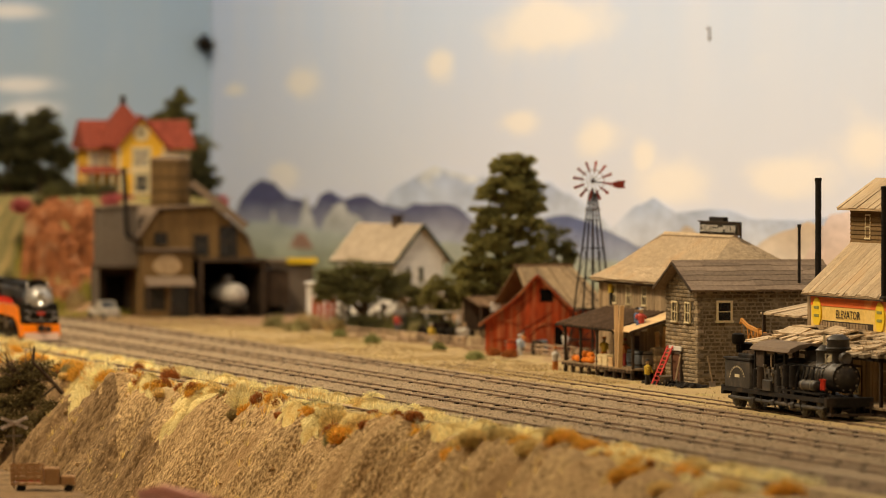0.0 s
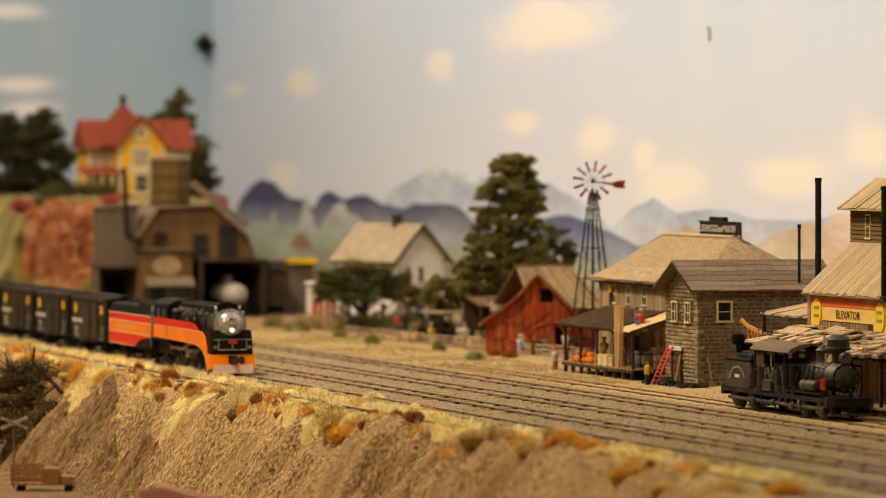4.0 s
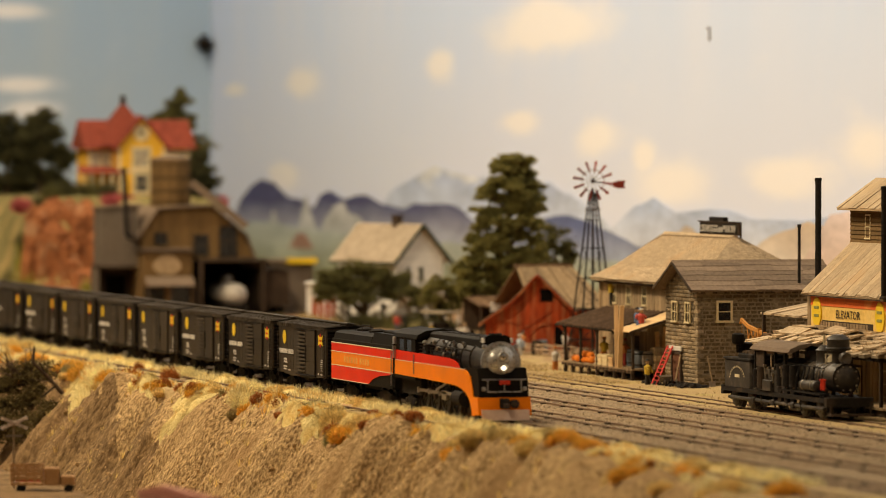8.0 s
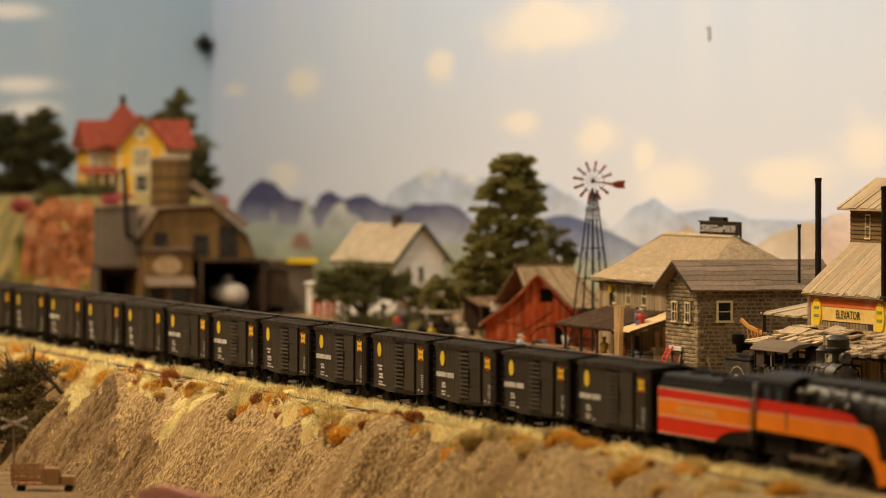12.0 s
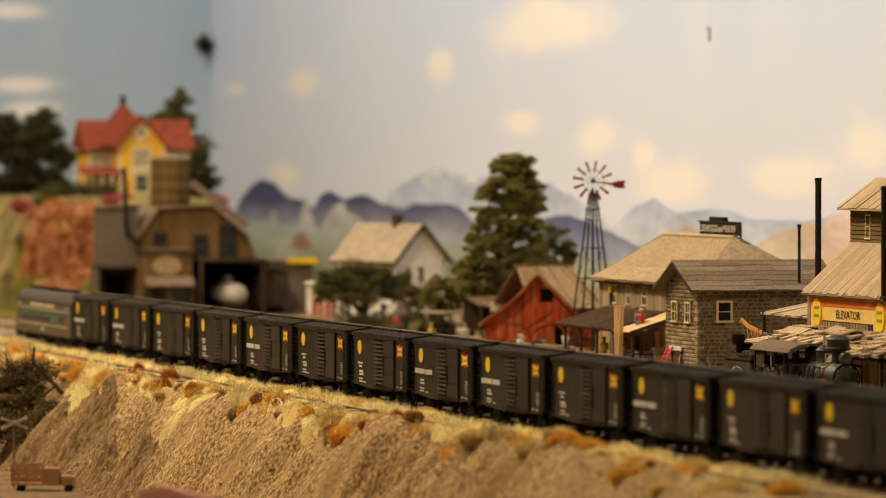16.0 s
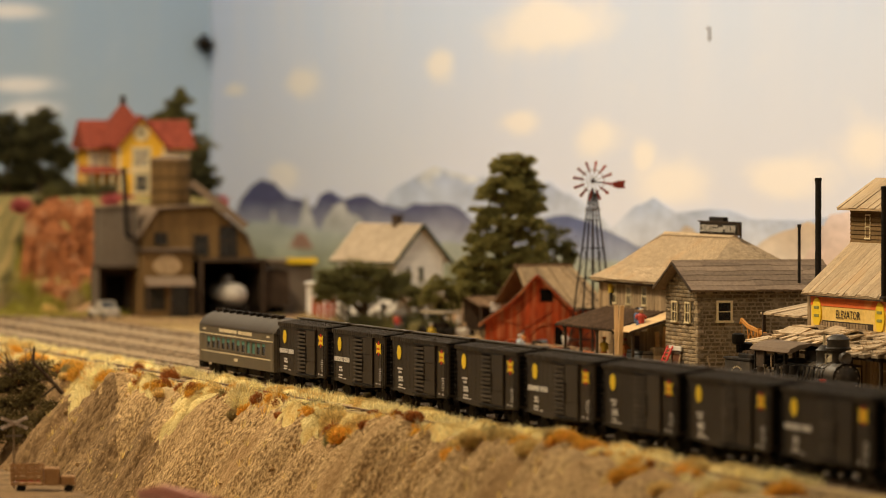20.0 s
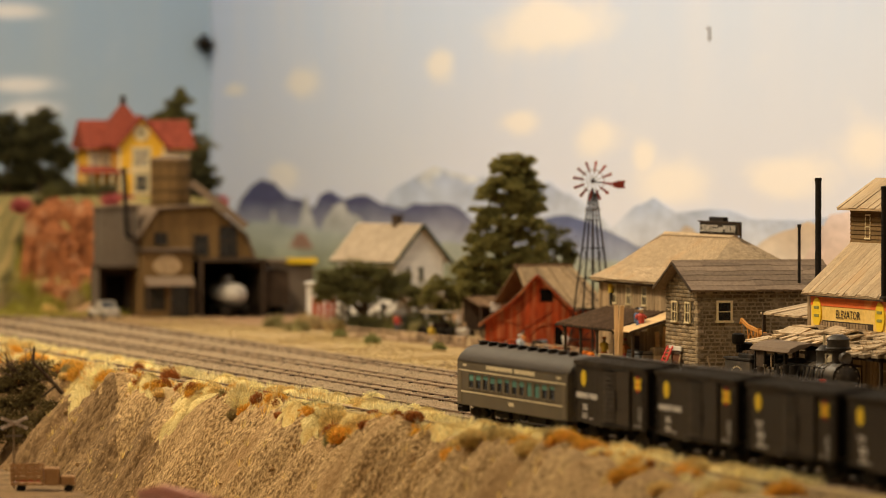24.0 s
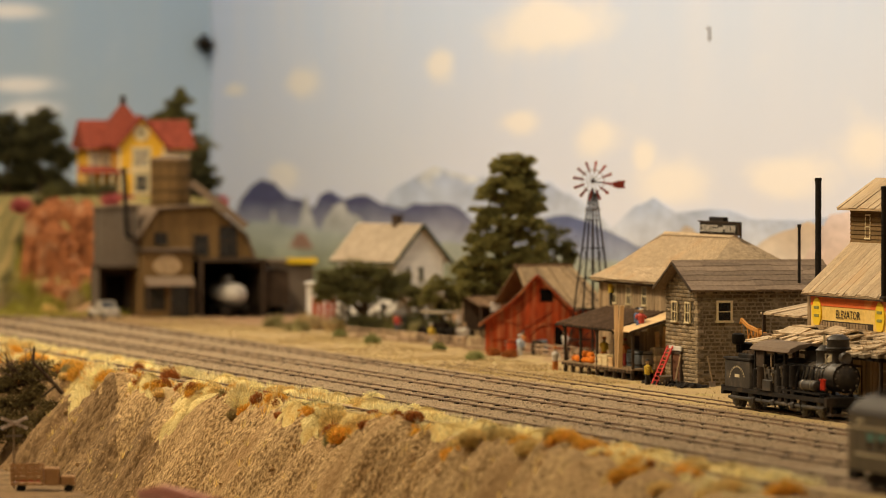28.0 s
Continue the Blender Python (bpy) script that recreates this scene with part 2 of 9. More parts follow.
M_SHINGLE = island(material("weathered_shingle", (0.51, 0.385, 0.245), (0.35, 0.262, 0.162), 350, 0.95, 0.7, big=35, wear=(0.40, 0.275, 0.155), wear_amount=0.3, vary=0.14), 0.14)
M_GREYROOF = island(material("grey_tarpaper", (0.225, 0.165, 0.115), (0.14, 0.10, 0.07), 350, 0.95, 0.5, big=30, vary=0.15), 0.2)
M_BOARD = island(material("weathered_board", (0.37, 0.265, 0.155), (0.21, 0.143, 0.076), 260, 0.92, 0.6, stretch=(3, 3, 0.35), big=45, vary=0.3), 0.25)
M_DARKWOOD = island(material("dark_timber", (0.075, 0.05, 0.032), (0.035, 0.024, 0.016), 300, 0.9, 0.5, vary=0.3), 0.3)
M_NEWWOOD = island(material("new_lumber", (0.72, 0.50, 0.27), (0.58, 0.38, 0.18), 300, 0.85, 0.3, stretch=(3, 3, 0.4), vary=0.15), 0.2)
M_CREAM = material("cream_trim", (0.72, 0.60, 0.36), (0.58, 0.46, 0.26), 400, 0.8, 0.2)
M_GLASSDARK = material("dark_window_glass", (0.02, 0.018, 0.015), (0.012, 0.011, 0.01), 200, 0.15, 0.0, spec=0.5)
M_BARN = island(material("barn_red_board", (0.42, 0.066, 0.016), (0.20, 0.029, 0.009), 260, 0.9, 0.6, stretch=(2.2, 2.2, 0.35), big=45, wear=(0.36, 0.14, 0.055), wear_amount=0.5, vary=0.3), 0.2)
M_BARNROOF = island(material("old_barn_shingle", (0.22, 0.135, 0.075), (0.10, 0.06, 0.035), 300, 0.95, 0.7, big=30, vary=0.25), 0.25)
M_WHITEWALL = island(material("white_clapboard", (0.78, 0.76, 0.72), (0.66, 0.63, 0.58), 300, 0.85, 0.2, big=40, vary=0.06), 0.05)
M_GREENTRIM = material("dark_green_trim", (0.04, 0.05, 0.03), (0.03, 0.035, 0.02), 300, 0.8, 0.1)
M_TANROOF = island(material("tan_shingle", (0.46, 0.375, 0.275), (0.34, 0.27, 0.195), 300, 0.95, 0.4, big=25, vary=0.1), 0.12)
M_BROWNWALL = island(material("brown_board", (0.19, 0.115, 0.043), (0.12, 0.07, 0.028), 260, 0.9, 0.4, stretch=(2, 2, 0.4), big=22, vary=0.15), 0.15)
M_GREYWALL = material("grey_sheet", (0.165, 0.13, 0.098), (0.12, 0.095, 0.07), 260, 0.8, 0.25, big=20)
M_YELLOWHOUSE = island(material("yellow_clapboard", (0.80, 0.46, 0.045), (0.68, 0.37, 0.035), 300, 0.8, 0.2, big=30, vary=0.05), 0.05)
M_REDROOF = island(material("red_slate", (0.27, 0.06, 0.034), (0.18, 0.038, 0.022), 300, 0.85, 0.4, big=30, vary=0.1), 0.15)
M_ROCK = material("red_rock", (0.44, 0.165, 0.062), (0.15, 0.052, 0.021), 95, 0.95, 1.0, big=25, wear=(0.42, 0.25, 0.135), wear_amount=0.35, dist=0.005)
M_BARK = material("bark", (0.13, 0.085, 0.05), (0.06, 0.04, 0.025), 300, 0.95, 0.8)
# ---- numbers shared by the setting ----
WALL_Y, WALL_X = -620, 6505
CURVE_X, CURVE_Y = 5100, 900      # all tracks turn left round this point
TRACKS = (52, 0, -54, -109, -167)


TABLES = {}


def smooth01(a):
    a = np.clip(a, 0, 1)
    return a * a * (3 - 2 * a)


def wave(x, y, cell, seed):
    """Smooth value noise on numpy arrays, about -1 to 1."""
    if seed not in TABLES:
        TABLES[seed] = np.random.RandomState(seed).uniform(-1, 1, (64, 64))
    table = TABLES[seed]
    gx, gy = x / cell, y / cell
    ix, iy = np.floor(gx).astype(int), np.floor(gy).astype(int)
    fx, fy = smooth01(gx - ix), smooth01(gy - iy)
    a, b = table[ix % 64, iy % 64], table[(ix + 1) % 64, iy % 64]
    c, d = table[ix % 64, (iy + 1) % 64], table[(ix + 1) % 64, (iy + 1) % 64]
    return (a * (1 - fx) + b * fx) * (1 - fy) + (c * (1 - fx) + d * fx) * fy


def crest(x):
    """Where the flat top of the embankment ends."""
    x = np.asarray(x, float)
    return 80 + 9 * wave(x, x * 0, 160, 3) + 5 * wave(x, x * 0, 55, 4) + 32 * smooth01((x - 3550) / 500)


def ground_z(x, y):
    """Height of the scenery, in millimetres over the rail heads."""
    x, y = np.asarray(x, float), np.asarray(y, float)
    z = -1.35 + 0.25 * wave(x, y, 24, 5) + 0.2 * wave(x, y, 7, 6)
    c = crest(x)
    fall = smooth01((y - c) / 78) * 0.35 + np.clip((y - c) / 78, 0, 1) * 0.65
    steep = np.sin(np.pi * np.clip((y - c) / 78, 0, 1)) ** 0.6
    gully = 1 - np.abs(wave(x - 0.2 * (y - c), y * 0.16, 38, 7))
    gully2 = 1 - np.abs(wave(x - 0.3 * (y - c), y * 0.22, 15, 8))
    gully3 = wave(x - 0.15 * (y - c), y * 0.1, 96, 17)
    fins = 1 - np.abs(wave(x - 0.25 * (y - c), y * 0.2, 8.5, 18))
    rough = 16 * gully3 + 34 * (gully - 0.55) + 22 * (gully2 - 0.5) + 7 * (fins - 0.5) + 2.6 * wave(x, 0.35 * y, 7, 9) + 1.5 * wave(x, 0.7 * y, 3.6, 10) + 0.9 * wave(x, y, 2.4, 11)
    z = z - 96 * fall + steep * rough + np.where(y > c + 60, 1.2 * wave(x, y, 12, 12), 0)
    # raised road in front, below the camera's view
    z = z + (53 + 9 * smooth01((x - 2650) / 120)) * smooth01((y - 262) / 24) * smooth01((3700 - x) / 200)
    # hill behind the curve and the terrace of the yellow house
    r = np.hypot(x - CURVE_X, y - CURVE_Y)
    terrace = smooth01((x - 5440) / 60) * smooth01((-y - 150) / 60) * smooth01((y + 418) / 34)
    bank = np.where(x > 5150, smooth01((r - 1112) / 210) * smooth01((y + 215) / 30 + 1) * smooth01((x - 5200) / 160), 0)
    z = z + (121 + 3 * wave(x, y, 60, 13)) * np.maximum(terrace, bank * 0.95)
    # the land rises softly to the foot of the backdrop
    z = z + 14 * smooth01((-y - 460) / 160) * (1 - terrace)
    return z


def grid_lines(spans):
    out = []
    for a, b, step in spans:
        out += list(np.arange(a, b, step))
    return np.array(out + [spans[-1][1]], float)


def build_ground():
    xs = grid_lines([(-1800, 2300, 60), (2300, 2700, 14), (2700, 4300, 2.4), (4300, 5000, 6), (5000, 6505, 20)])
    ys = grid_lines([(-640, -230, 14), (-230, 60, 6), (60, 200, 2.4), (200, 300, 8), (300, 420, 20)])
    gx, gy = np.meshgrid(xs, ys, indexing="ij")
    gz = ground_z(gx, gy)
    nx, ny = gx.shape
    co = np.stack([gx, gy, gz], -1).reshape(-1, 3) * S
    i = np.arange((nx - 1) * ny).reshape(nx - 1, ny)[:, :-1].ravel()
    faces = np.stack([i, i + ny, i + ny + 1, i + 1], -1)
    me = bpy.data.meshes.new("ground")
    me.from_pydata(co.tolist(), [], faces.tolist())
    cx, cy = gx[:-1, :-1].ravel(), gy[:-1, :-1].ravel()
    r = np.where(cx > CURVE_X, np.hypot(cx - CURVE_X, cy - CURVE_Y) - CURVE_Y, -cy)
    wob = 5 * wave(cx, cy, 25, 14) + 3 * wave(cx, cy, 9, 15)
    slot = np.where((r + wob > -16) & (r + wob < 190), 0, 1)
    slot = np.where((r > 190) & (r + 2 * wob < 236) & (cx < 3950), 1, slot)
    slot = np.where(cy > crest(cx) + 4 + wob, 2, slot)
    slot = np.where((cx > 5250) & (r > 205), 3, slot)
    slot = np.where((cx > 5470) & (cy < -150), 3, slot)
    slot = np.where((cx > 4950) & (cx < 5440) & (r + wob > 188) & (cy < -170), 4, slot)
    slot = np.where((cy < -330 + wob) & (cx < 4950) & (wob > -1), 4, slot)
    # slot 5 paints shade over the lower left bank and the road
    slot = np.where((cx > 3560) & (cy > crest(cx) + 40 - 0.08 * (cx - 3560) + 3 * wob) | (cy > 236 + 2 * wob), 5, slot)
    for mt in (M_BALLAST, M_DRYGRASS, M_EARTH, M_GREENHILL, M_DIRT, M_SHADEDEARTH):
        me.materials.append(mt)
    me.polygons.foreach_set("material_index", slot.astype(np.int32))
    me.polygons.foreach_set("use_smooth", np.ones(len(slot), bool))
    tagged(new("ground", me), "sculpted layout scenery with ballast, dry grass and eroded bank", "ground", kind="structure")


build_ground()

# ---- painted backdrop ----
def sky_material(name, axis, low, high, clouds, streak, z0=0.05, z1=0.42):
    """Sky paint: a wash from low to high, soft clouds at (along, z, half width, half height) in mm, brush streaks and grime."""
    mt = bpy.data.materials.new(name)
    mt.use_nodes = True
    nt = mt.node_tree
    n, l = nt.nodes, nt.links
    bs = n["Principled BSDF"]
    bs.inputs["Roughness"].default_value = 0.9
    bs.inputs["Specular IOR Level"].default_value = 0.1
    ge = n.new("ShaderNodeNewGeometry")
    sp = n.new("ShaderNodeSeparateXYZ")
    l.new(ge.outputs["Position"], sp.inputs[0])
    zr = n.new("ShaderNodeMapRange")
    zr.inputs[1].default_value, zr.inputs[2].default_value = z0, z1
    l.new(sp.outputs[2], zr.inputs[0])
    base = n.new("ShaderNodeMix")
    base.data_type = "RGBA"
    base.inputs[6].default_value, base.inputs[7].default_value = rgb(low), rgb(high)
    l.new(zr.outputs[0], base.inputs[0])
    st = n.new("ShaderNodeTexNoise")
    st.inputs["Scale"].default_value, st.inputs["Detail"].default_value = 9, 4
    mp = n.new("ShaderNodeMapping")
    mp.inputs["Scale"].default_value = (1.0, 1.0, 0.3)
    l.new(ge.outputs["Position"], mp.inputs["Vector"])
    l.new(mp.outputs[0], st.inputs["Vector"])
    sm = n.new("ShaderNodeMix")
    sm.data_type, sm.inputs[7].default_value = "RGBA", rgb(streak)
    sr = n.new("ShaderNodeMapRange")
    sr.inputs[1].default_value, sr.inputs[2].default_value, sr.inputs[4].default_value = 0.4, 0.75, 0.7
    l.new(st.outputs[0], sr.inputs[0])
    l.new(sr.outputs[0], sm.inputs[0])
    l.new(base.outputs[2], sm.inputs[6])
    wob = n.new("ShaderNodeTexNoise")
    wob.inputs["Scale"].default_value, wob.inputs["Detail"].default_value = 22, 5
    wm = n.new("ShaderNodeMapping")
    wm.inputs["Scale"].default_value = (0.3, 0.6, 1.0)
    l.new(ge.outputs["Position"], wm.inputs["Vector"])
    l.new(wm.outputs[0], wob.inputs["Vector"])
    total = None
    for a, z, w, h in clouds:
        du, dv, s2, ln, fall = (n.new("ShaderNodeMath") for _ in range(5))
        du.operation = dv.operation = "MULTIPLY_ADD"
        du.inputs[1].default_value, du.inputs[2].default_value = 1 / (w * S), -a / w
        dv.inputs[1].default_value, dv.inputs[2].default_value = 1 / (h * S), -z / h
        l.new(sp.outputs[axis], du.inputs[0])
        l.new(sp.outputs[2], dv.inputs[0])
        uu, vv = n.new("ShaderNodeMath"), n.new("ShaderNodeMath")
        uu.operation = vv.operation = "MULTIPLY"
        l.new(du.outputs[0], uu.inputs[0]), l.new(du.outputs[0], uu.inputs[1])
        l.new(dv.outputs[0], vv.inputs[0]), l.new(dv.outputs[0], vv.inputs[1])
        s2.operation = "ADD"
        l.new(uu.outputs[0], s2.inputs[0]), l.new(vv.outputs[0], s2.inputs[1])
        ln.operation = "MULTIPLY_ADD"
        ln.inputs[1].default_value, ln.inputs[2].default_value = -0.75, 0.0
        l.new(s2.outputs[0], ln.inputs[0])
        fall.operation = "EXPONENT"
        l.new(ln.outputs[0], fall.inputs[0])
        if total is None:
            total = fall
        else:
            mx = n.new("ShaderNodeMath")
            mx.operation = "MAXIMUM"
            l.new(total.outputs[0], mx.inputs[0]), l.new(fall.outputs[0], mx.inputs[1])
            total = mx
    ad = n.new("ShaderNodeMath")
    ad.operation = "MULTIPLY_ADD"
    ad.inputs[1].default_value = 1.1
    l.new(wob.outputs[0], ad.inputs[0])
    l.new(total.outputs[0], ad.inputs[2])
    cr = n.new("ShaderNodeMapRange")
    cr.interpolation_type = "SMOOTHSTEP"
    cr.inputs[1].default_value, cr.inputs[2].default_value, cr.inputs[4].default_value = 0.62, 1.45, 0.85
    l.new(ad.outputs[0], cr.inputs[0])
    cm = n.new("ShaderNodeMix")
    cm.data_type, cm.inputs[7].default_value = "RGBA", (0.86, 0.85, 0.88, 1)
    l.new(cr.outputs[0], cm.inputs[0])
    l.new(sm.outputs[2], cm.inputs[6])
    l.new(cm.outputs[2], bs.inputs["Base Color"])
    return mt


CLOUDS = [(5039, 298, 187, 28), (6050, 253, 80, 16), (5439, 266, 55, 17), (4879, 185, 72, 16), (4643, 142, 114, 21), (4329, 146, 100, 17),
          (5138, 201, 59, 11), (6379, 247, 59, 8), (6133, 141, 69, 17), (4728, 163, 34, 16), (4119, 174, 53, 19)]
M_SKY = sky_material("painted_sky", 0, (0.70, 0.74, 0.90), (0.57, 0.69, 0.96), CLOUDS, (0.66, 0.73, 0.93), 0.09, 0.32)
M_SKYBLUE = sky_material("painted_blue_sky", 1, (0.42, 0.52, 0.66), (0.33, 0.455, 0.63), [(-368, 348, 40, 10), (-372, 255, 36, 9), (-386, 222, 40, 12)], (0.46, 0.53, 0.60))
M_PLASTER = material("room_wall_paint", (0.55, 0.50, 0.43), (0.50, 0.45, 0.38), 60, 0.9, 0.05, big=4)
M_FLOOR = material("room_carpet", (0.16, 0.12, 0.09), (0.11, 0.08, 0.06), 300, 0.95, 0.3, big=5)

solid("wall_backdrop", Geo().box(-1800, WALL_X + 20, WALL_Y - 20, WALL_Y, -1100, 1500), M_SKY, "long backdrop wall painted with a pale cloudy sky", "wall", kind="structure")
solid("wall_backdrop_end", Geo().box(WALL_X, WALL_X + 20, WALL_Y, 3200, -1100, 1500), M_SKYBLUE, "end wall painted grey blue with soft clouds", "wall", kind="structure")
solid("wall_room_side", Geo().box(-1800, WALL_X + 20, 3200, 3220, -1100, 1500), M_PLASTER, "plain painted room wall across the aisle", "wall", kind="structure")
solid("wall_room_rear", Geo().box(-1820, -1800, WALL_Y - 20, 3220, -1100, 1500), M_PLASTER, "plain painted room wall behind the aisle", "wall", kind="structure")
solid("ceiling", Geo().box(-1820, WALL_X + 20, WALL_Y - 20, 3220, 1500, 1520), M_PLASTER, "plain white room ceiling", "ceiling", kind="structure")
solid("floor", Geo().box(-1820, WALL_X + 20, WALL_Y - 20, 3220, -1120, -1100), M_FLOOR, "dark carpeted room floor of the aisle", "floor", kind="structure")
solid("layout_fascia", Geo().box(-1800, 5300, 420, 432, -260, -42), M_DARKWOOD, "dark wooden fascia along the layout edge", "fascia", kind="structure")


def mountain(name, ridge, foot, y, mt, label, seed, step=24, rough=1.1):
    """A painted mountain range on the wall: a thin layer of paint with an uneven ridge."""
    rnd = random.Random(seed)
    ridge = sorted(ridge)
    top = []
    for (x0, z0), (x1, z1) in zip(ridge, ridge[1:]):
        k = max(1, int((x1 - x0) / step))
        for i in range(k):
            t = i / k
            t2 = t * t * (3 - 2 * t)
            top.append((x0 + (x1 - x0) * t, z0 + (z1 - z0) * (0.5 * t + 0.5 * t2) + rnd.uniform(-rough, rough)))
    top.append(ridge[-1])
    g = Geo()
    for (x0, z0), (x1, z1) in zip(top, top[1:]):
        g.add([(x0, y, foot), (x1, y, foot), (x1, y, z1), (x0, y, z0), (x0, y + 0.6, foot), (x1, y + 0.6, foot), (x1, y + 0.6, z1), (x0, y + 0.6, z0)],
              [(0, 3, 2, 1), (4, 5, 6, 7), (3, 7, 6, 2), (0, 1, 5, 4)])
    solid(name, g, mt, label, "painted mountains", kind="structure")


def ridge_paint(name, foot_colour, top_colour, z0, z1, snow=0.0):
    """Mountain paint that fades to mist towards its foot, with streaks."""
    mt = bpy.data.materials.new(name)
    mt.use_nodes = True
    n, l = mt.node_tree.nodes, mt.node_tree.links
    bs = n["Principled BSDF"]
    bs.inputs["Roughness"].default_value = 0.9
    ge, sp, zr, nz, ad = n.new("ShaderNodeNewGeometry"), n.new("ShaderNodeSeparateXYZ"), n.new("ShaderNodeMapRange"), n.new("ShaderNodeTexNoise"), n.new("ShaderNodeMath")
    l.new(ge.outputs["Position"], sp.inputs[0])
    nz.inputs["Scale"].default_value, nz.inputs["Detail"].default_value = 26, 5
    mp = n.new("ShaderNodeMapping")
    mp.inputs["Scale"].default_value = (0.26, 1, 0.8)
    l.new(ge.outputs["Position"], mp.inputs[0])
    l.new(mp.outputs[0], nz.inputs["Vector"])
    ad.operation = "MULTIPLY_ADD"
    ad.inputs[1].default_value = 0.035
    l.new(nz.outputs[0], ad.inputs[0])
    l.new(sp.outputs[2], ad.inputs[2])
    zr.inputs[1].default_value, zr.inputs[2].default_value = z0 * S + 0.017, z1 * S + 0.017
    l.new(ad.outputs[0], zr.inputs[0])
    mx = n.new("ShaderNodeMix")
    mx.data_type = "RGBA"
    mx.inputs[6].default_value, mx.inputs[7].default_value = rgb(foot_colour), rgb(top_colour)
    l.new(zr.outputs[0], mx.inputs[0])
    out = mx.outputs[2]
    if snow > 0:
        s2, sr, sx = n.new("ShaderNodeTexNoise"), n.new("ShaderNodeMapRange"), n.new("ShaderNodeMix")
        s2.inputs["Scale"].default_value, s2.inputs["Detail"].default_value = 70, 6
        l.new(mp.outputs[0], s2.inputs["Vector"])
        a2 = n.new("ShaderNodeMath")
        a2.operation = "MULTIPLY_ADD"
        a2.inputs[1].default_value = 0.06
        l.new(s2.outputs[0], a2.inputs[0])
        l.new(sp.outputs[2], a2.inputs[2])
        sr.inputs[1].default_value, sr.inputs[2].default_value, sr.inputs[4].default_value = snow * S + 0.026, snow * S + 0.038, 0.8
        l.new(a2.outputs[0], sr.inputs[0])
        sx.data_type = "RGBA"
        sx.inputs[7].default_value = (0.70, 0.73, 0.78, 1)
        l.new(sr.outputs[0], sx.inputs[0])
        l.new(out, sx.inputs[6])
        out = sx.outputs[2]
    # uneven brush work over the whole range
    b1, b2, hv = n.new("ShaderNodeTexNoise"), n.new("ShaderNodeMapRange"), n.new("ShaderNodeHueSaturation")
    b1.inputs["Scale"].default_value, b1.inputs["Detail"].default_value, b1.inputs["Roughness"].default_value = 34, 6, 0.7
    b2.inputs[1].default_value, b2.inputs[2].default_value, b2.inputs[3].default_value, b2.inputs[4].default_value = 0.3, 0.7, 0.70, 1.30
    l.new(mp.outputs[0], b1.inputs["Vector"])
    l.new(b1.outputs[0], b2.inputs[0])
    l.new(b2.outputs[0], hv.inputs["Value"])
    l.new(out, hv.inputs["Color"])
    l.new(hv.outputs[0], bs.inputs["Base Color"])
    return mt


M_MTSNOW = ridge_paint("snow_mountain_paint", (0.62, 0.68, 0.80), (0.36, 0.44, 0.66), 80, 150, 140)
M_MTLIGHT = ridge_paint("pale_mountain_paint", (0.62, 0.65, 0.74), (0.41, 0.50, 0.72), 70, 118)
M_MTPURPLE = ridge_paint("purple_mountain_paint", (0.46, 0.49, 0.60), (0.06, 0.064, 0.165), 60, 112)
M_MTMID = ridge_paint("blue_mountain_paint", (0.42, 0.47, 0.58), (0.09, 0.115, 0.25), 52, 100)
M_MTTAN = ridge_paint("tan_hill_paint", (0.62, 0.55, 0.48), (0.54, 0.43, 0.33), 66, 110)
M_MTPINK = ridge_paint("pink_hill_paint", (0.56, 0.43, 0.36), (0.64, 0.54, 0.54), 70, 116)
M_MEADOW = ridge_paint("meadow_paint", (0.27, 0.29, 0.17), (0.40, 0.45, 0.44), 20, 78)
M_MIST = ridge_paint("mist_paint", (0.36, 0.39, 0.40), (0.50, 0.51, 0.54), 56, 112)
M_REDEARTH = ridge_paint("red_earth_paint", (0.30, 0.18, 0.14), (0.34, 0.17, 0.13), 60, 80)
mountain("snow_mountain", [(5760, 60), (5691, 104), (5619, 128), (5526, 143), (5453, 155), (5391, 148), (5304, 144), (5179, 141), (5059, 141), (4963, 127), (4889, 113), (4816, 92), (4746, 81), (4640, 60)],
         20, -619.4, M_MTSNOW, "painted pale blue snow-capped mountain on the backdrop", 1)
mountain("pale_mountains", [(4920, 60), (4834, 92), (4754, 116), (4694, 126), (4627, 113), (4561, 115), (4482, 117), (4420, 109), (4286, 109), (4173, 116), (4082, 119), (3900, 118), (3500, 112), (3000, 105)],
         20, -618.6, M_MTLIGHT, "painted pale grey blue mountain range on the backdrop", 2)
mountain("blue_mountains", [(5230, 70), (5138, 87), (5059, 101), (4982, 106), (4907, 102), (4834, 92), (4746, 80), (4643, 71), (4500, 40)], 20, -617.8, M_MTMID, "painted dark blue mountain on the backdrop", 3)
mountain("purple_mountains", [(6440, 60), (6371, 87), (6335, 109), (6276, 128), (6219, 135), (6162, 131), (6092, 114), (6024, 111), (5970, 103), (5939, 119), (5897, 124), (5840, 115), (5740, 120), (5643, 109),
                              (5572, 105), (5526, 112), (5413, 114), (5358, 111), (5304, 97), (5241, 86), (5100, 60)], 20, -617.0, M_MTPURPLE, "painted dark purple mountains on the backdrop", 4)
mountain("tan_hills", [(4460, 60), (4420, 74), (4384, 88), (4330, 99), (4262, 108), (4215, 104), (4150, 84), (4100, 60)], 20, -616.2, M_MTTAN, "painted sandy tan hill on the backdrop", 5)
mountain("pink_hills", [(4290, 60), (4262, 80), (4230, 100), (4202, 115), (4150, 119), (4082, 116), (4014, 98), (3900, 88), (3600, 90)], 20, -615.4, M_MTPINK, "painted pinkish desert hill on the backdrop", 6)
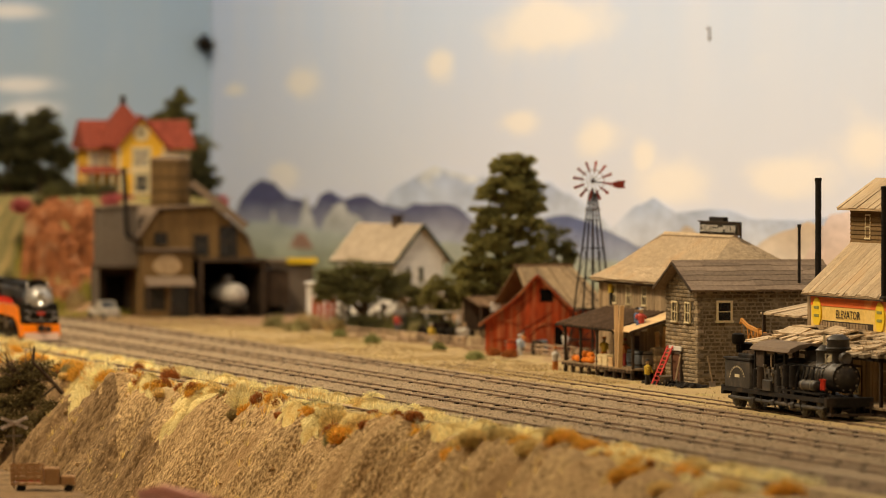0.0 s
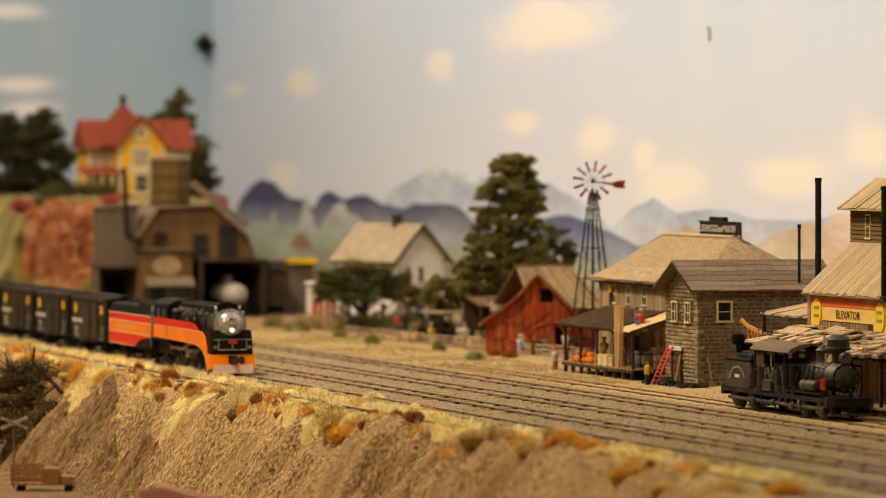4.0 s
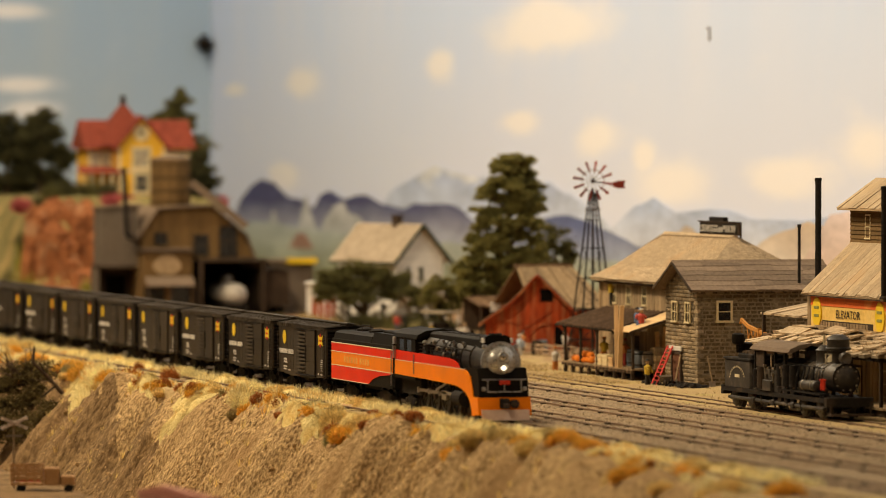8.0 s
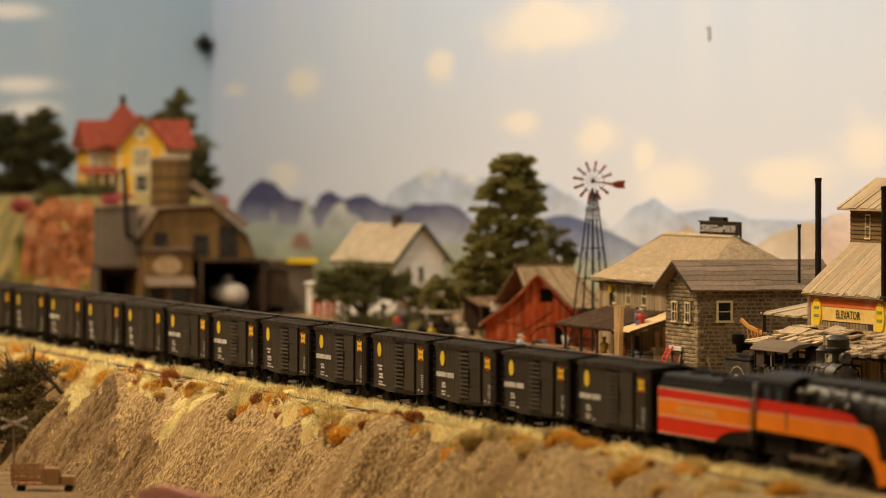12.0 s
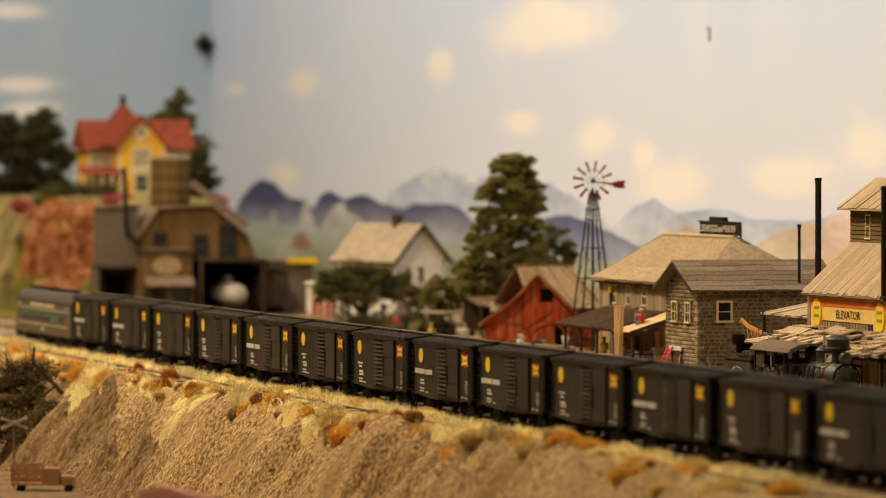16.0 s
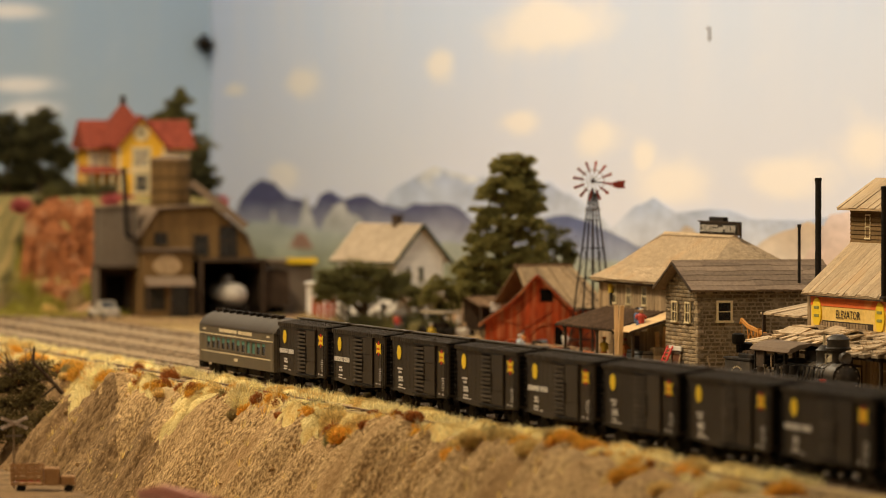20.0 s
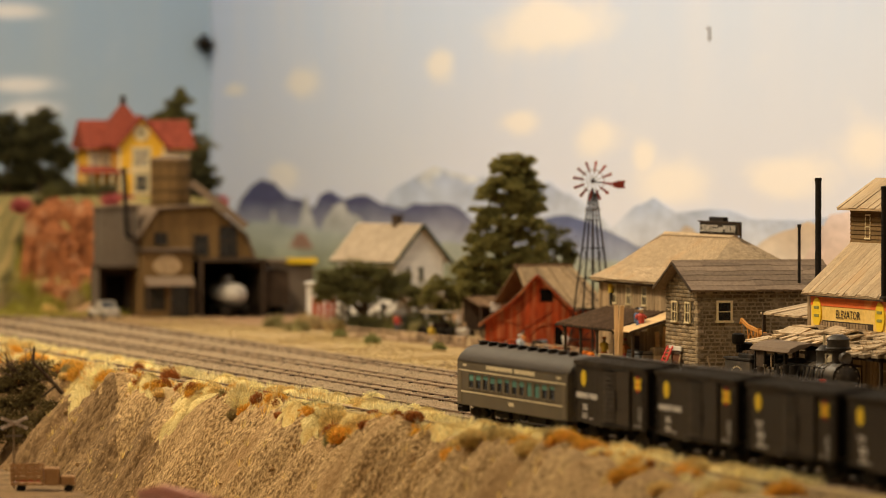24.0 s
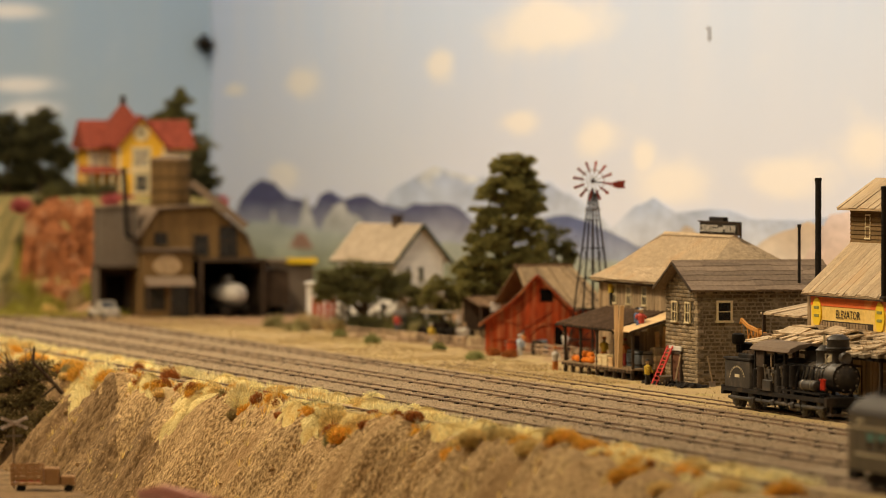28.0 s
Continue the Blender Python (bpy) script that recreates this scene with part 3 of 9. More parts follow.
mountain("tan_knoll", [(4680, 60), (4640, 84), (4610, 96), (4590, 102), (4570, 98), (4545, 84), (4520, 60)], 40, -615.8, M_MTTAN, "painted small sandy knoll on the backdrop", 12)
mountain("white_peak", [(6046, 70), (6030, 86), (6012, 106), (6000, 119), (5990, 112), (5978, 96), (5962, 88), (5945, 70)], 62, -615.0, M_MIST, "painted pale rocky peak before the purple mountains", 8, 5)
mountain("pale_foothills", [(5935, 70), (5905, 94), (5862, 108), (5830, 112), (5800, 98), (5760, 96), (5725, 84), (5690, 70)], 62, -615.0, M_MIST, "painted pale rocky foothills before the purple mountains", 9, 5)
mountain("pale_crag", [(6200, 70), (6176, 86), (6158, 100), (6142, 88), (6120, 72)], 62, -615.0, M_MIST, "painted pale rocky crag before the purple mountains", 10, 5)
mountain("red_bluff", [(6075, 56), (6055, 64), (6030, 73), (6000, 72), (5975, 62), (5962, 56)], 54, -613.9, M_REDEARTH, "painted small red earth bluff in the meadow", 11, 5)
mountain("meadow", [(6500, 78), (6200, 84), (5900, 76), (5600, 70), (5300, 72), (5000, 66), (4600, 60), (4200, 56), (3600, 55), (3000, 52)], -6, -614.4, M_MEADOW, "painted grey green meadow at the foot of mountains", 7)


# ---- tracks ----
def along(y, s):
    """A point of the track at lateral place y: s is X on the straight, then the arc. Gives x, y, heading in degrees."""
    if s <= CURVE_X:
        return s, y, 0.0
    a = (s - CURVE_X) / (CURVE_Y - y)
    return CURVE_X + (CURVE_Y - y) * math.sin(a), CURVE_Y - (CURVE_Y - y) * math.cos(a), math.degrees(a)


def build_track(y, s0, s1, lift=0.0, skip=0.0, label="weathered steel track half sunk in ballast"):
    tr = thing("railway_track", label=label, category="railway track", group="yard tracks", kind="structure")
    rnd = random.Random(int(y) + 5000)
    steps = [s for s in np.arange(s0, s1, 40.0)] + [s1]
    straight = [s0] + [s for s in steps if s > CURVE_X] if s1 > CURVE_X else [s0, s1]
    if s1 > CURVE_X:
        straight = [s0, CURVE_X] + [s for s in steps if s > CURVE_X]
    for side in (-8.6, 8.6):
        g = Geo()
        prof = [(-1.1, -2.6), (1.1, -2.6), (1.1, -2.2), (0.3, -1.9), (0.3, -0.8), (0.55, -0.6), (0.55, 0), (-0.55, 0), (-0.55, -0.6), (-0.3, -0.8), (-0.3, -1.9), (-1.1, -2.2)]
        n = len(prof)
        for s in straight:
            x, yy, h = along(y, s)
            c, sn = math.cos(radians(h)), math.sin(radians(h))
            for py, pz in prof:
                g.v.append((x - sn * (side + py), yy + c * (side + py), pz + lift))
        for i in range(len(straight) - 1):
            for k in range(n):
                g.f.append((i * n + k, i * n + (k + 1) % n, (i + 1) * n + (k + 1) % n, (i + 1) * n + k))
                g.m.append(0)
        part("rail", g, M_RAIL, tr)
    g = Geo()
    s = s0
    while s < s1:
        s += 6.9 + rnd.uniform(-0.4, 0.4)
        if rnd.random() < skip:
            continue
        x, yy, h = along(y, s)
        g.box(-1.25, 1.25, -15 + rnd.uniform(-1, 1), 15 + rnd.uniform(-1, 1), -4.6, -1.5 + rnd.uniform(-0.35, 0.3), m=local(x, yy, lift, h + rnd.uniform(-1.5, 1.5)))
    part("ties", g, M_TIE, tr)["kind"] = "stuff"
    # spike heads and tie plates beside each rail
    g = Geo()
    for side in (-8.6, 8.6):
        s = s0
        while s < min(s1, 5200):
            s += 41.4 + rnd.uniform(-2.2, 2.2)
            x, yy, h = along(y, s)
            g.box(-1.5, 1.5, side + 0.2, side + 3.4, -2.9, -0.5, m=local(x, yy, lift, h))
    part("tie_plates", g, M_DARKWOOD, tr)["kind"] = "stuff"


for ty in TRACKS:
    build_track(ty, 1400 if ty > -60 else 2300, 6050, skip=0.05)


def chips(name, x, y, z, size, mat, label, category, seed):
    """A great many small angular stones, one loose eight-sided chip each, in one mesh."""
    rs = np.random.RandomState(seed)
    n = len(x)
    base = np.array([(1, 0, 0), (-1, 0, 0), (0, 1, 0), (0, -1, 0), (0, 0, 1), (0, 0, -1)], float)
    v = base[None] * size[:, None, None] * rs.uniform(0.6, 1.35, (n, 6, 3)) + rs.uniform(-0.25, 0.25, (n, 6, 3)) * size[:, None, None]
    a = rs.uniform(0, 6.283, n)
    c, s = np.cos(a)[:, None], np.sin(a)[:, None]
    v = np.stack([v[..., 0] * c - v[..., 1] * s, v[..., 0] * s + v[..., 1] * c, v[..., 2] * 0.8], -1)
    v += np.stack([x, y, z], -1)[:, None]
    tri = np.array([(0, 2, 4), (2, 1, 4), (1, 3, 4), (3, 0, 4), (2, 0, 5), (1, 2, 5), (3, 1, 5), (0, 3, 5)])
    f = (tri[None] + 6 * np.arange(n)[:, None, None]).reshape(-1, 3)
    me = bpy.data.meshes.new(name)
    me.from_pydata((v.reshape(-1, 3) * S).tolist(), [], f.tolist())
    me.materials.append(mat)
    tagged(new(name, me), label, category, kind="stuff")


M_CHIP = island(material("ballast_chip", (0.45, 0.34, 0.215), (0.23, 0.17, 0.10), 600, 0.95, 0.3, big=40), 0.45)
M_CRUMB = island(material("earth_crumb", (0.58, 0.405, 0.20), (0.36, 0.225, 0.105), 500, 0.95, 0.6, big=40), 0.2)
RS = np.random.RandomState(12)
bx, by = 2650 + 2000 * RS.rand(52000) ** 1.15, RS.uniform(-196, 18, 52000)
near = np.min([np.abs(by - (ty + side)) for ty in TRACKS for side in (-8.6, 8.6)], axis=0)
bx, by = bx[near > 2.6], by[near > 2.6]
chips("ballast_stones", bx, by, ground_z(bx, by) + RS.uniform(-0.3, 0.1, len(bx)), RS.uniform(0.4, 0.95, len(bx)), M_CHIP, "loose brown ballast stones between the rails", "ballast", 1)
ex = RS.uniform(2700, 4300, 16000)
ey = crest(ex) + 2 + 92 * RS.rand(16000)
chips("earth_crumbs", ex, ey, ground_z(ex, ey) + RS.uniform(-0.3, 0.5, 16000), 0.3 + 0.7 * RS.rand(16000) ** 3, M_CRUMB, "crumbled dry earth covering the eroded bank", "earth", 2)
build_track(-216, 2300, 4000, lift=-0.3, skip=0.3, label="rusty siding overgrown with dry grass")
# ---- the moving train; its things point along the track, front towards -x, rail heads at z = 0 ----
M_TEAL = material("teal_blind", (0.11, 0.25, 0.20), (0.07, 0.18, 0.15), 300, 0.6, 0.0, vary=0.2)
M_BRASSLINE = material("cream_stripe", (0.66, 0.56, 0.36), (0.58, 0.48, 0.3), 400, 0.6, 0.0, vary=0)
M_WHEEL = material("wheel_steel", (0.06, 0.05, 0.042), (0.03, 0.026, 0.022), 500, 0.5, 0.1, 0.5)
M_ROD = material("rod_steel", (0.40, 0.34, 0.26), (0.22, 0.18, 0.14), 500, 0.4, 0.1, 0.8)
M_LAMP = glow("headlight_glass", (1.0, 0.86, 0.6), 3.0)
M_BOILER = material("boiler_graphite", (0.045, 0.037, 0.028), (0.021, 0.017, 0.013), 500, 0.4, 0.15, 0.0, big=80, wear=(0.09, 0.075, 0.055), wear_amount=0.3, spec=0.3)
M_SMOKEBOX = material("smokebox_silver", (0.56, 0.53, 0.49), (0.36, 0.34, 0.31), 350, 0.28, 0.1, 0.45, big=90, spec=0.5)
M_PINSTRIPE = material("cream_pinstripe", (0.78, 0.66, 0.46), (0.68, 0.55, 0.36), 400, 0.5, 0.0, vary=0)


def bogie(parent, x, wheelbase=20.0, r=4.8, axles=2, name="truck"):
    g = Geo()
    span = wheelbase * (axles - 1) / 2
    for side in (-1, 1):
        y = side * 11.2
        g.prism([(-span - 4, 4.2), (-span - 3, 7), (-span + 3, 7.4), (-6, 9.2), (6, 9.2), (span - 3, 7.4), (span + 3, 7), (span + 4, 4.2), (span - 3, 3.6), (5, 2.2), (-5, 2.2), (-span + 3, 3.6)], "y", y - 0.9, y + 0.9)
        g.box(-4, 4, y - 1.2, y + 1.2, 3.0, 6.6)
        for a in range(axles):
            ax = -span + a * wheelbase
            g.box(ax - 1.9, ax + 1.9, y - 1.5, y + 1.5, 3.2, 6.8)
        for k in (-2.2, 0, 2.2):
            g.rod((k, y, 3.2), (k, y, 6.4), 1.0, n=6)
    g.box(-4, 4, -11, 11, 5.6, 9.4)
    b = part(name, g, M_SOOT, parent, at=shift(x, 0, 0))
    for a in range(axles):
        ax = -span + a * wheelbase
        w = Geo()
        w.rod((0, -11, r), (0, 11, r), 1.1, n=6)
        for side in (-1, 1):
            w.lathe((0, side * 7.2, r), (0, side, 0), [(0, r + 0.7), (0.7, r + 0.7), (0.8, r), (2.7, r), (2.8, r - 1), (2.2, r - 1.2), (2.2, 1.4), (3.0, 1.2)], 16)
        part("wheelset", w, M_WHEEL, b, at=shift(ax, 0, 0))
    return b


def coupler(parent, x, way):
    g = Geo()
    g.box(min(x, x + way * 7), max(x, x + way * 7), -1.2, 1.2, 8.6, 11.0)
    g.box(min(x + way * 5, x + way * 8.5), max(x + way * 5, x + way * 8.5), -2.2, 2.2, 7.8, 11.6, c=0.5)
    part("coupler", g, M_SOOT, parent)


def boxcar(variant):
    car = thing("boxcar", label="black steel boxcar with yellow oval and white lettering", category="boxcar", group="train boxcars")
    L, W, Z0, Z1 = 67.4, 16.6, 10.2, 46.0
    g = Geo()
    g.box(-L, L, -W, W, Z0 + 2.2, Z1, c=0.35)
    for side in (-1, 1):
        y = side * W
        for x in np.arange(-L + 7, L - 2, 9.4):
            if -42 < x < 11:
                continue
            g.box(x - 0.3, x + 0.3, min(y, y + side * 0.12), max(y, y + side * 0.12), Z0 + 2.6, Z1 - 1.2)
        g.prism([(-L, Z0 + 3.0), (-L, Z0 + 1.0), (-L + 14, Z0 + 1.0), (-26, Z0 - 0.6), (26, Z0 - 0.6), (L - 14, Z0 + 1.0), (L, Z0 + 1.0), (L, Z0 + 3.0)], "y", y - 0.4, y + 0.4)
    part("body", g, M_CAR, car)
    for way in (-1, 1):
        g = Geo()
        x0, x1 = way * (L - 0.4), way * (L + 0.3)
        prof = []
        for k in range(12):
            z = Z0 + 4 + k * 2.6
            prof += [(x1, z), (way * (L + 1.1), z + 0.7), (way * (L + 1.1), z + 1.3), (x1, z + 2.0)]
        g.prism([(x0, Z0 + 3)] + prof + [(x0, Z1 - 1)], "y", -15.4, 15.4)
        # end darker than the sides: the shadow between cars is in its colour
        part("corrugated_end", g, M_CARSHADE, car, "black corrugated end with shade painted in")
    # sheet roof with raised ribs and its eave battens
    g = Geo()
    g.prism([(-W - 0.5, Z1 - 0.2), (-W - 0.5, Z1 + 0.4), (0, Z1 + 2.4), (W + 0.5, Z1 + 0.4), (W + 0.5, Z1 - 0.2)], "x", -L - 0.4, L + 0.4)
    # same shade black, so the sheet stays dark between the ribs
    part("roof", g, M_CARSHADE, car)
    for x in np.arange(-L + 3.0, L, 5.6):
        r = Geo()
        for side in (-1, 1):
            r.slab([(x - 1.0, side * 3.4, Z1 + 2.6), (x + 1.0, side * 3.4, Z1 + 2.6), (x + 1.0, side * (W + 0.6), Z1 + 1.0), (x - 1.0, side * (W + 0.6), Z1 + 1.0)][::side], 0.8)
            r.box(x - 1.0, x + 1.0, min(side * W, side * (W + 1.5)), max(side * W, side * (W + 1.5)), Z1 - 1.6, Z1 + 1.0)
        # ribs lighter than the sheet, a painted catch of light
        part("roof_rib", r, M_CARROOF, car)
    g = Geo()
    for k in (-2.1, 0, 2.1):
        g.box(-L - 3, L + 3, k - 0.9, k + 0.9, Z1 + 3.3, Z1 + 3.9)
    for x in np.arange(-L, L + 1, 14.2):
        g.box(x - 0.6, x + 0.6, -3, 3, Z1 + 1.6, Z1 + 3.3)
    part("running_board", g, M_CARROOF, car)
    for side in (-1, 1):
        y = side * W
        d = Geo()
        d.box(-40, -15.4, min(y + side * 0.6, y + side * 1.5), max(y + side * 0.6, y + side * 1.5), Z0 + 2.4, Z1 - 2.4, c=0.2)
        for z in (Z0 + 12, Z0 + 23):
            d.box(-39.5, -15.8, min(y + side * 1.4, y + side * 1.75), max(y + side * 1.4, y + side * 1.75), z - 0.4, z + 0.4)
        door = part("door", d, M_CAR, car)
        h = Geo()
        h.rod((-17.4, y + side * 1.9, Z0 + 10), (-17.4, y + side * 1.9, Z0 + 22), 0.3, n=6)
        part("handle", h, M_SOOT, door)
        # corrugated panel beside the door with its ladder of stiffeners
        for z in np.arange(Z0 + 3.5, Z1 - 3, 2.7):
            # lighter than the body: the lit edges are painted in with this colour
            part("door_stiffener", Geo().box(-13.4, 8.6, min(y, y + side * 1.5), max(y, y + side * 1.5), z, z + 1.3), M_CARROOF, car)
        t = Geo()
        t.box(-42, 11, min(y, y + side * 1.9), max(y, y + side * 1.9), Z0 + 1.0, Z0 + 1.9)
        t.box(-42, 11, min(y, y + side * 1.6), max(y, y + side * 1.6), Z1 - 2.3, Z1 - 1.5)
        t.box(-15.4, -13.8, min(y, y + side * 1.0), max(y, y + side * 1.0), Z0 + 2, Z1 - 2)
        part("door_track", t, M_SOOT, car)
        for x in (-L + 2.5, L - 2.5):
            l = Geo()
            for z in np.arange(Z0 + 2, Z1 - 4, 4.3):
                l.bar((x - 2.2, y + side * 1.2, z), (x + 2.2, y + side * 1.2, z), 0.45)
            for dx in (-2.3, 2.3):
                l.bar((x + dx, y + side * 1.0, Z0 - 2.5), (x + dx, y + side * 1.0, Z1 - 5), 0.4)
            part("ladder", l, M_SOOT, car)
        # painted marks, a hair proud of the sheet
        o = Geo()
        f = y + side * 0.42
        o.prism([(49 + 5.0 * math.cos(a), 36.8 + 4.8 * math.sin(a)) for a in np.linspace(0, 2 * math.pi, 20, endpoint=False)], "y", f, f + side * 0.12)
        part("oval_emblem", o, M_YELLOWMARK, car, "bright yellow oval emblem")
        s = Geo()
        s.prism([(-59.5, 41.2), (-55.5, 39.8), (-50.5, 39.8), (-46.5, 41.2), (-48.2, 37.4), (-46.5, 33.4), (-50.5, 34.8), (-55.5, 34.8), (-59.5, 33.4), (-57.8, 37.4)], "y", f, f + side * 0.12)
        em = part("herald", s, M_YELLOWMARK, car, "yellow and red herald shape")
        s = Geo()
        s.prism([(-55.4, 39.9), (-53, 42.4), (-50.6, 39.9)], "y", f, f + side * 0.2)
        s.prism([(-55.4, 34.7), (-53, 32.2), (-50.6, 34.7)], "y", f, f + side * 0.2)
        for k in range(5):
            s.box(-56 + k * 1.4, -55.2 + k * 1.4, min(f, f + side * 0.2), max(f, f + side * 0.2), 36.6, 38.0)
        part("herald_red", s, M_REDMARK, em)
        w = Geo()
        rnd = random.Random(variant * 7 + side)

        def mark(x0, x1, z0, z1):
            w.box(x0, x1, min(f, f + side * 0.12), max(f, f + side * 0.12), z0, z1)
        if variant == 0:
            x = 64.0
            while x > 24:
                ww = rnd.uniform(1.5, 2.3)
                mark(x - ww, x, 25.0, 28.2)
                x -= ww + (0.8 if not 40 < x < 44 else 2.4)
            rows = ((20.2, 21.6, 42, 50), (18.2, 19.6, 42, 50), (15.2, 16.2, 42, 51), (13.4, 14.4, 42, 51), (13.0, 13.8, 33, 38))
        else:
            rows = ((25.6, 26.8, 41, 53), (23.2, 24.6, 43, 50), (19.6, 21.2, 40, 50), (17.8, 19.2, 40, 50), (15.0, 16.0, 42, 50), (13.2, 14.2, 41, 51), (13.0, 13.8, 33, 38))
        for z0, z1, xa, xb in rows:
            x = xb
            while x > xa:
                ww = rnd.uniform(1.2, 2.6)
                mark(x - ww, x, z0, z1)
                x -= ww + 0.7
        for z in np.arange(16, 25, 1.5):
            for x in (-60.5, -58.0, -55.6):
                mark(x, x + rnd.uniform(0.9, 1.9), z, z + 0.55)
        mark(-49, -46.5, 13.2, 14.2)
        mark(-58, -54, 13.0, 13.8)
        part("white_lettering", w, M_WHITEMARK, car, "white stencilled lettering bars")["kind"] = "stuff"
    g = Geo()
    g.box(-68.8, 68.8, -3, 3, 7.5, Z0 + 2.4)
    for x in (-28, -10, 10, 28):
        g.box(x - 1, x + 1, -14, 14, 8.6, Z0 + 2.4)
    g.rod((14, 6, 8.4), (26, 6, 8.4), 2.6, n=10)
    g.box(-22, -14, 3, 9, 6.4, 10)
    part("underframe", g, M_SOOT, car)
    g = Geo()
    g.lathe((-L - 1.4, 5, 38), (-1, 0, 0), [(0, 3.2), (0.7, 3.2)], 14)
    g.rod((-L - 1.4, 5, 38), (-L, 5, 38), 0.5, n=6)
    part("brake_wheel", g, M_SOOT, car)
    bogie(car, -47, 19.5)
    bogie(car, 47, 19.5)
    coupler(car, -68.8, -1)
    coupler(car, 68.8, 1)
    return car


CARS = []
proto_a, proto_b = boxcar(0), boxcar(1)
STYLE = (0, 0, 0, 1, 0, 1, 0, 0, 1, 1, 0, 1, 1, 0, 0)     # lettering of each car from the front
used = set()
for k in range(15):
    src = proto_b if STYLE[k] else proto_a
    CARS.append(copy_thing(src, pose(0, 0, 0)) if src in used else src)
    used.add(src)
    if STYLE[k]:
        CARS[-1]["label"] = "black steel boxcar with yellow oval and stacked white lettering"


def coach():
    c = thing("passenger_coach", label="olive green clerestory-less coach with teal window blinds", category="passenger coach")
    L, W = 117.0, 17.2
    g = Geo()
    # side walls with real window openings, then ends and floor
    zs0, zs1 = 20.8, 29.4
    centres = [x for x in np.linspace(-86, 86, 12)]
    for side in (-1, 1):
        y0, y1 = sorted((side * W, side * (W - 1.0)))
        g.box(-L, L, y0, y1, 9.5, zs0)
        g.box(-L, L, y0, y1, zs1, 38.5)
        edges = [-L] + [e for x in centres for e in (x - 5.0, x + 5.0)] + [L]
        for a, b in zip(edges[::2], edges[1::2]):
            g.box(a, b, y0, y1, zs0, zs1)
    for way in (-1, 1):
        x0, x1 = sorted((way * L, way * (L - 1.0)))
        g.box(x0, x1, -W + 1, W - 1, 9.5, 38.5)
    g.box(-L + 1, L - 1, -W + 1, W - 1, 9.5, 11)
    part("body", g, M_OLIVE, c)
    prof = [(-W - 0.4, 37.4), (-W - 0.4, 38.6), (-W + 1.2, 41.6), (-W + 5, 45.2), (-W + 10, 47.4), (0, 48.4), (W - 10, 47.4), (W - 5, 45.2), (W - 1.2, 41.6), (W + 0.4, 38.6), (W + 0.4, 37.4)]
    g = Geo()
    n = len(prof)
    rings = [(-L - 1.5, 0.86), (-L + 3, 0.97), (-L + 9, 1.0), (L - 9, 1.0), (L - 3, 0.97), (L + 1.5, 0.86)]
    for x, k in rings:
        g.v += [(x, y * (0.5 + 0.5 * k), 37.4 + (z - 37.4) * k) for y, z in prof]
    for i in range(len(rings) - 1):
        for j in range(n):
            g.f.append((i * n + j, i * n + (j + 1) % n, (i + 1) * n + (j + 1) % n, (i + 1) * n + j))
    g.f += [tuple(range(n)), tuple(range(len(g.v) - 1, len(g.v) - n - 1, -1))]
    g.m = [0] * len(g.f)
    part("roof", g, M_COACHROOF, c, smooth=True)
    for x in np.linspace(-92, 98, 10):
        v = Geo()
        v.box(x - 3.4, x + 3.4, 3.2, 7.6, 46.2, 49.4, c=0.8)
        v.box(x - 4.2, x + 4.2, 2.6, 8.2, 49.2, 50.0, c=0.3)
        part("roof_vent", v, M_SOOT, c)
    for side in (-1, 1):
        f = side * W
        for z in (31.0, 17.6):
            s = Geo()
            s.box(-L + 3, L - 3, min(f, f + side * 0.25), max(f, f + side * 0.25), z, z + 0.8)
            part("stripe", s, M_BRASSLINE, c, "thin cream pinstripe")
        for i, x in enumerate(centres):
            w = Geo()
            w.box(x - 5.6, x + 5.6, min(f, f + side * 0.5), max(f, f + side * 0.5), zs0 - 1.0, zs0)
            w.box(x - 5.6, x + 5.6, min(f, f + side * 0.3), max(f, f + side * 0.3), zs1, zs1 + 0.6)
            win = part("window_frame", w, M_OLIVE, c)
            p = Geo()
            p.box(x - 5, x + 5, min(f - side * 0.6, f - side * 0.8), max(f - side * 0.6, f - side * 0.8), zs0, zs1)
            part("pane", p, M_TEAL if i in (2, 3) else M_GLASSDARK, win)
            if i not in (2, 3):
                b = Geo()
                b.box(x - 5, x + 5, min(f - side * 0.3, f - side * 0.5), max(f - side * 0.3, f - side * 0.5), zs1 - 2.4 - (i % 3) * 0.9, zs1)
                part("blind", b, M_TEAL, win, "teal roller blind")
        s = Geo()
        rnd = random.Random(4)
        x = 52.0
        while x > -46:
            ww = rnd.uniform(3.4, 5.2)
            s.box(x - ww, x, min(f, f + side * 0.2), max(f, f + side * 0.2), 33.6, 36.2)
            x -= ww + (1.0 if abs(x) > 4 else 5)
        for x in (-100, 100):
            s.box(x - 4, x + 4, min(f, f + side * 0.2), max(f, f + side * 0.2), 34, 35.4)
        s.box(-7, 4, min(f, f + side * 0.2), max(f, f + side * 0.2), 13, 15.2)
        part("letterboard", s, M_BRASSLINE, c, "pale lettering bars")["kind"] = "stuff"
        for x in (-L + 6, L - 6):
            st = Geo()
            st.box(x - 5, x + 5, min(f, f - side * 5), max(f, f - side * 5), 4.6, 5.4)
            st.box(x - 5, x + 5, min(f, f - side * 5), max(f, f - side * 5), 7.4, 8.2)
            st.box(x - 5.4, x - 4.8, min(f, f - side * 5), max(f, f - side * 5), 4.6, 9.6)
            st.box(x + 4.8, x + 5.4, min(f, f - side * 5), max(f, f - side * 5), 4.6, 9.6)
            part("step", st, M_SOOT, c)
            v = Geo()
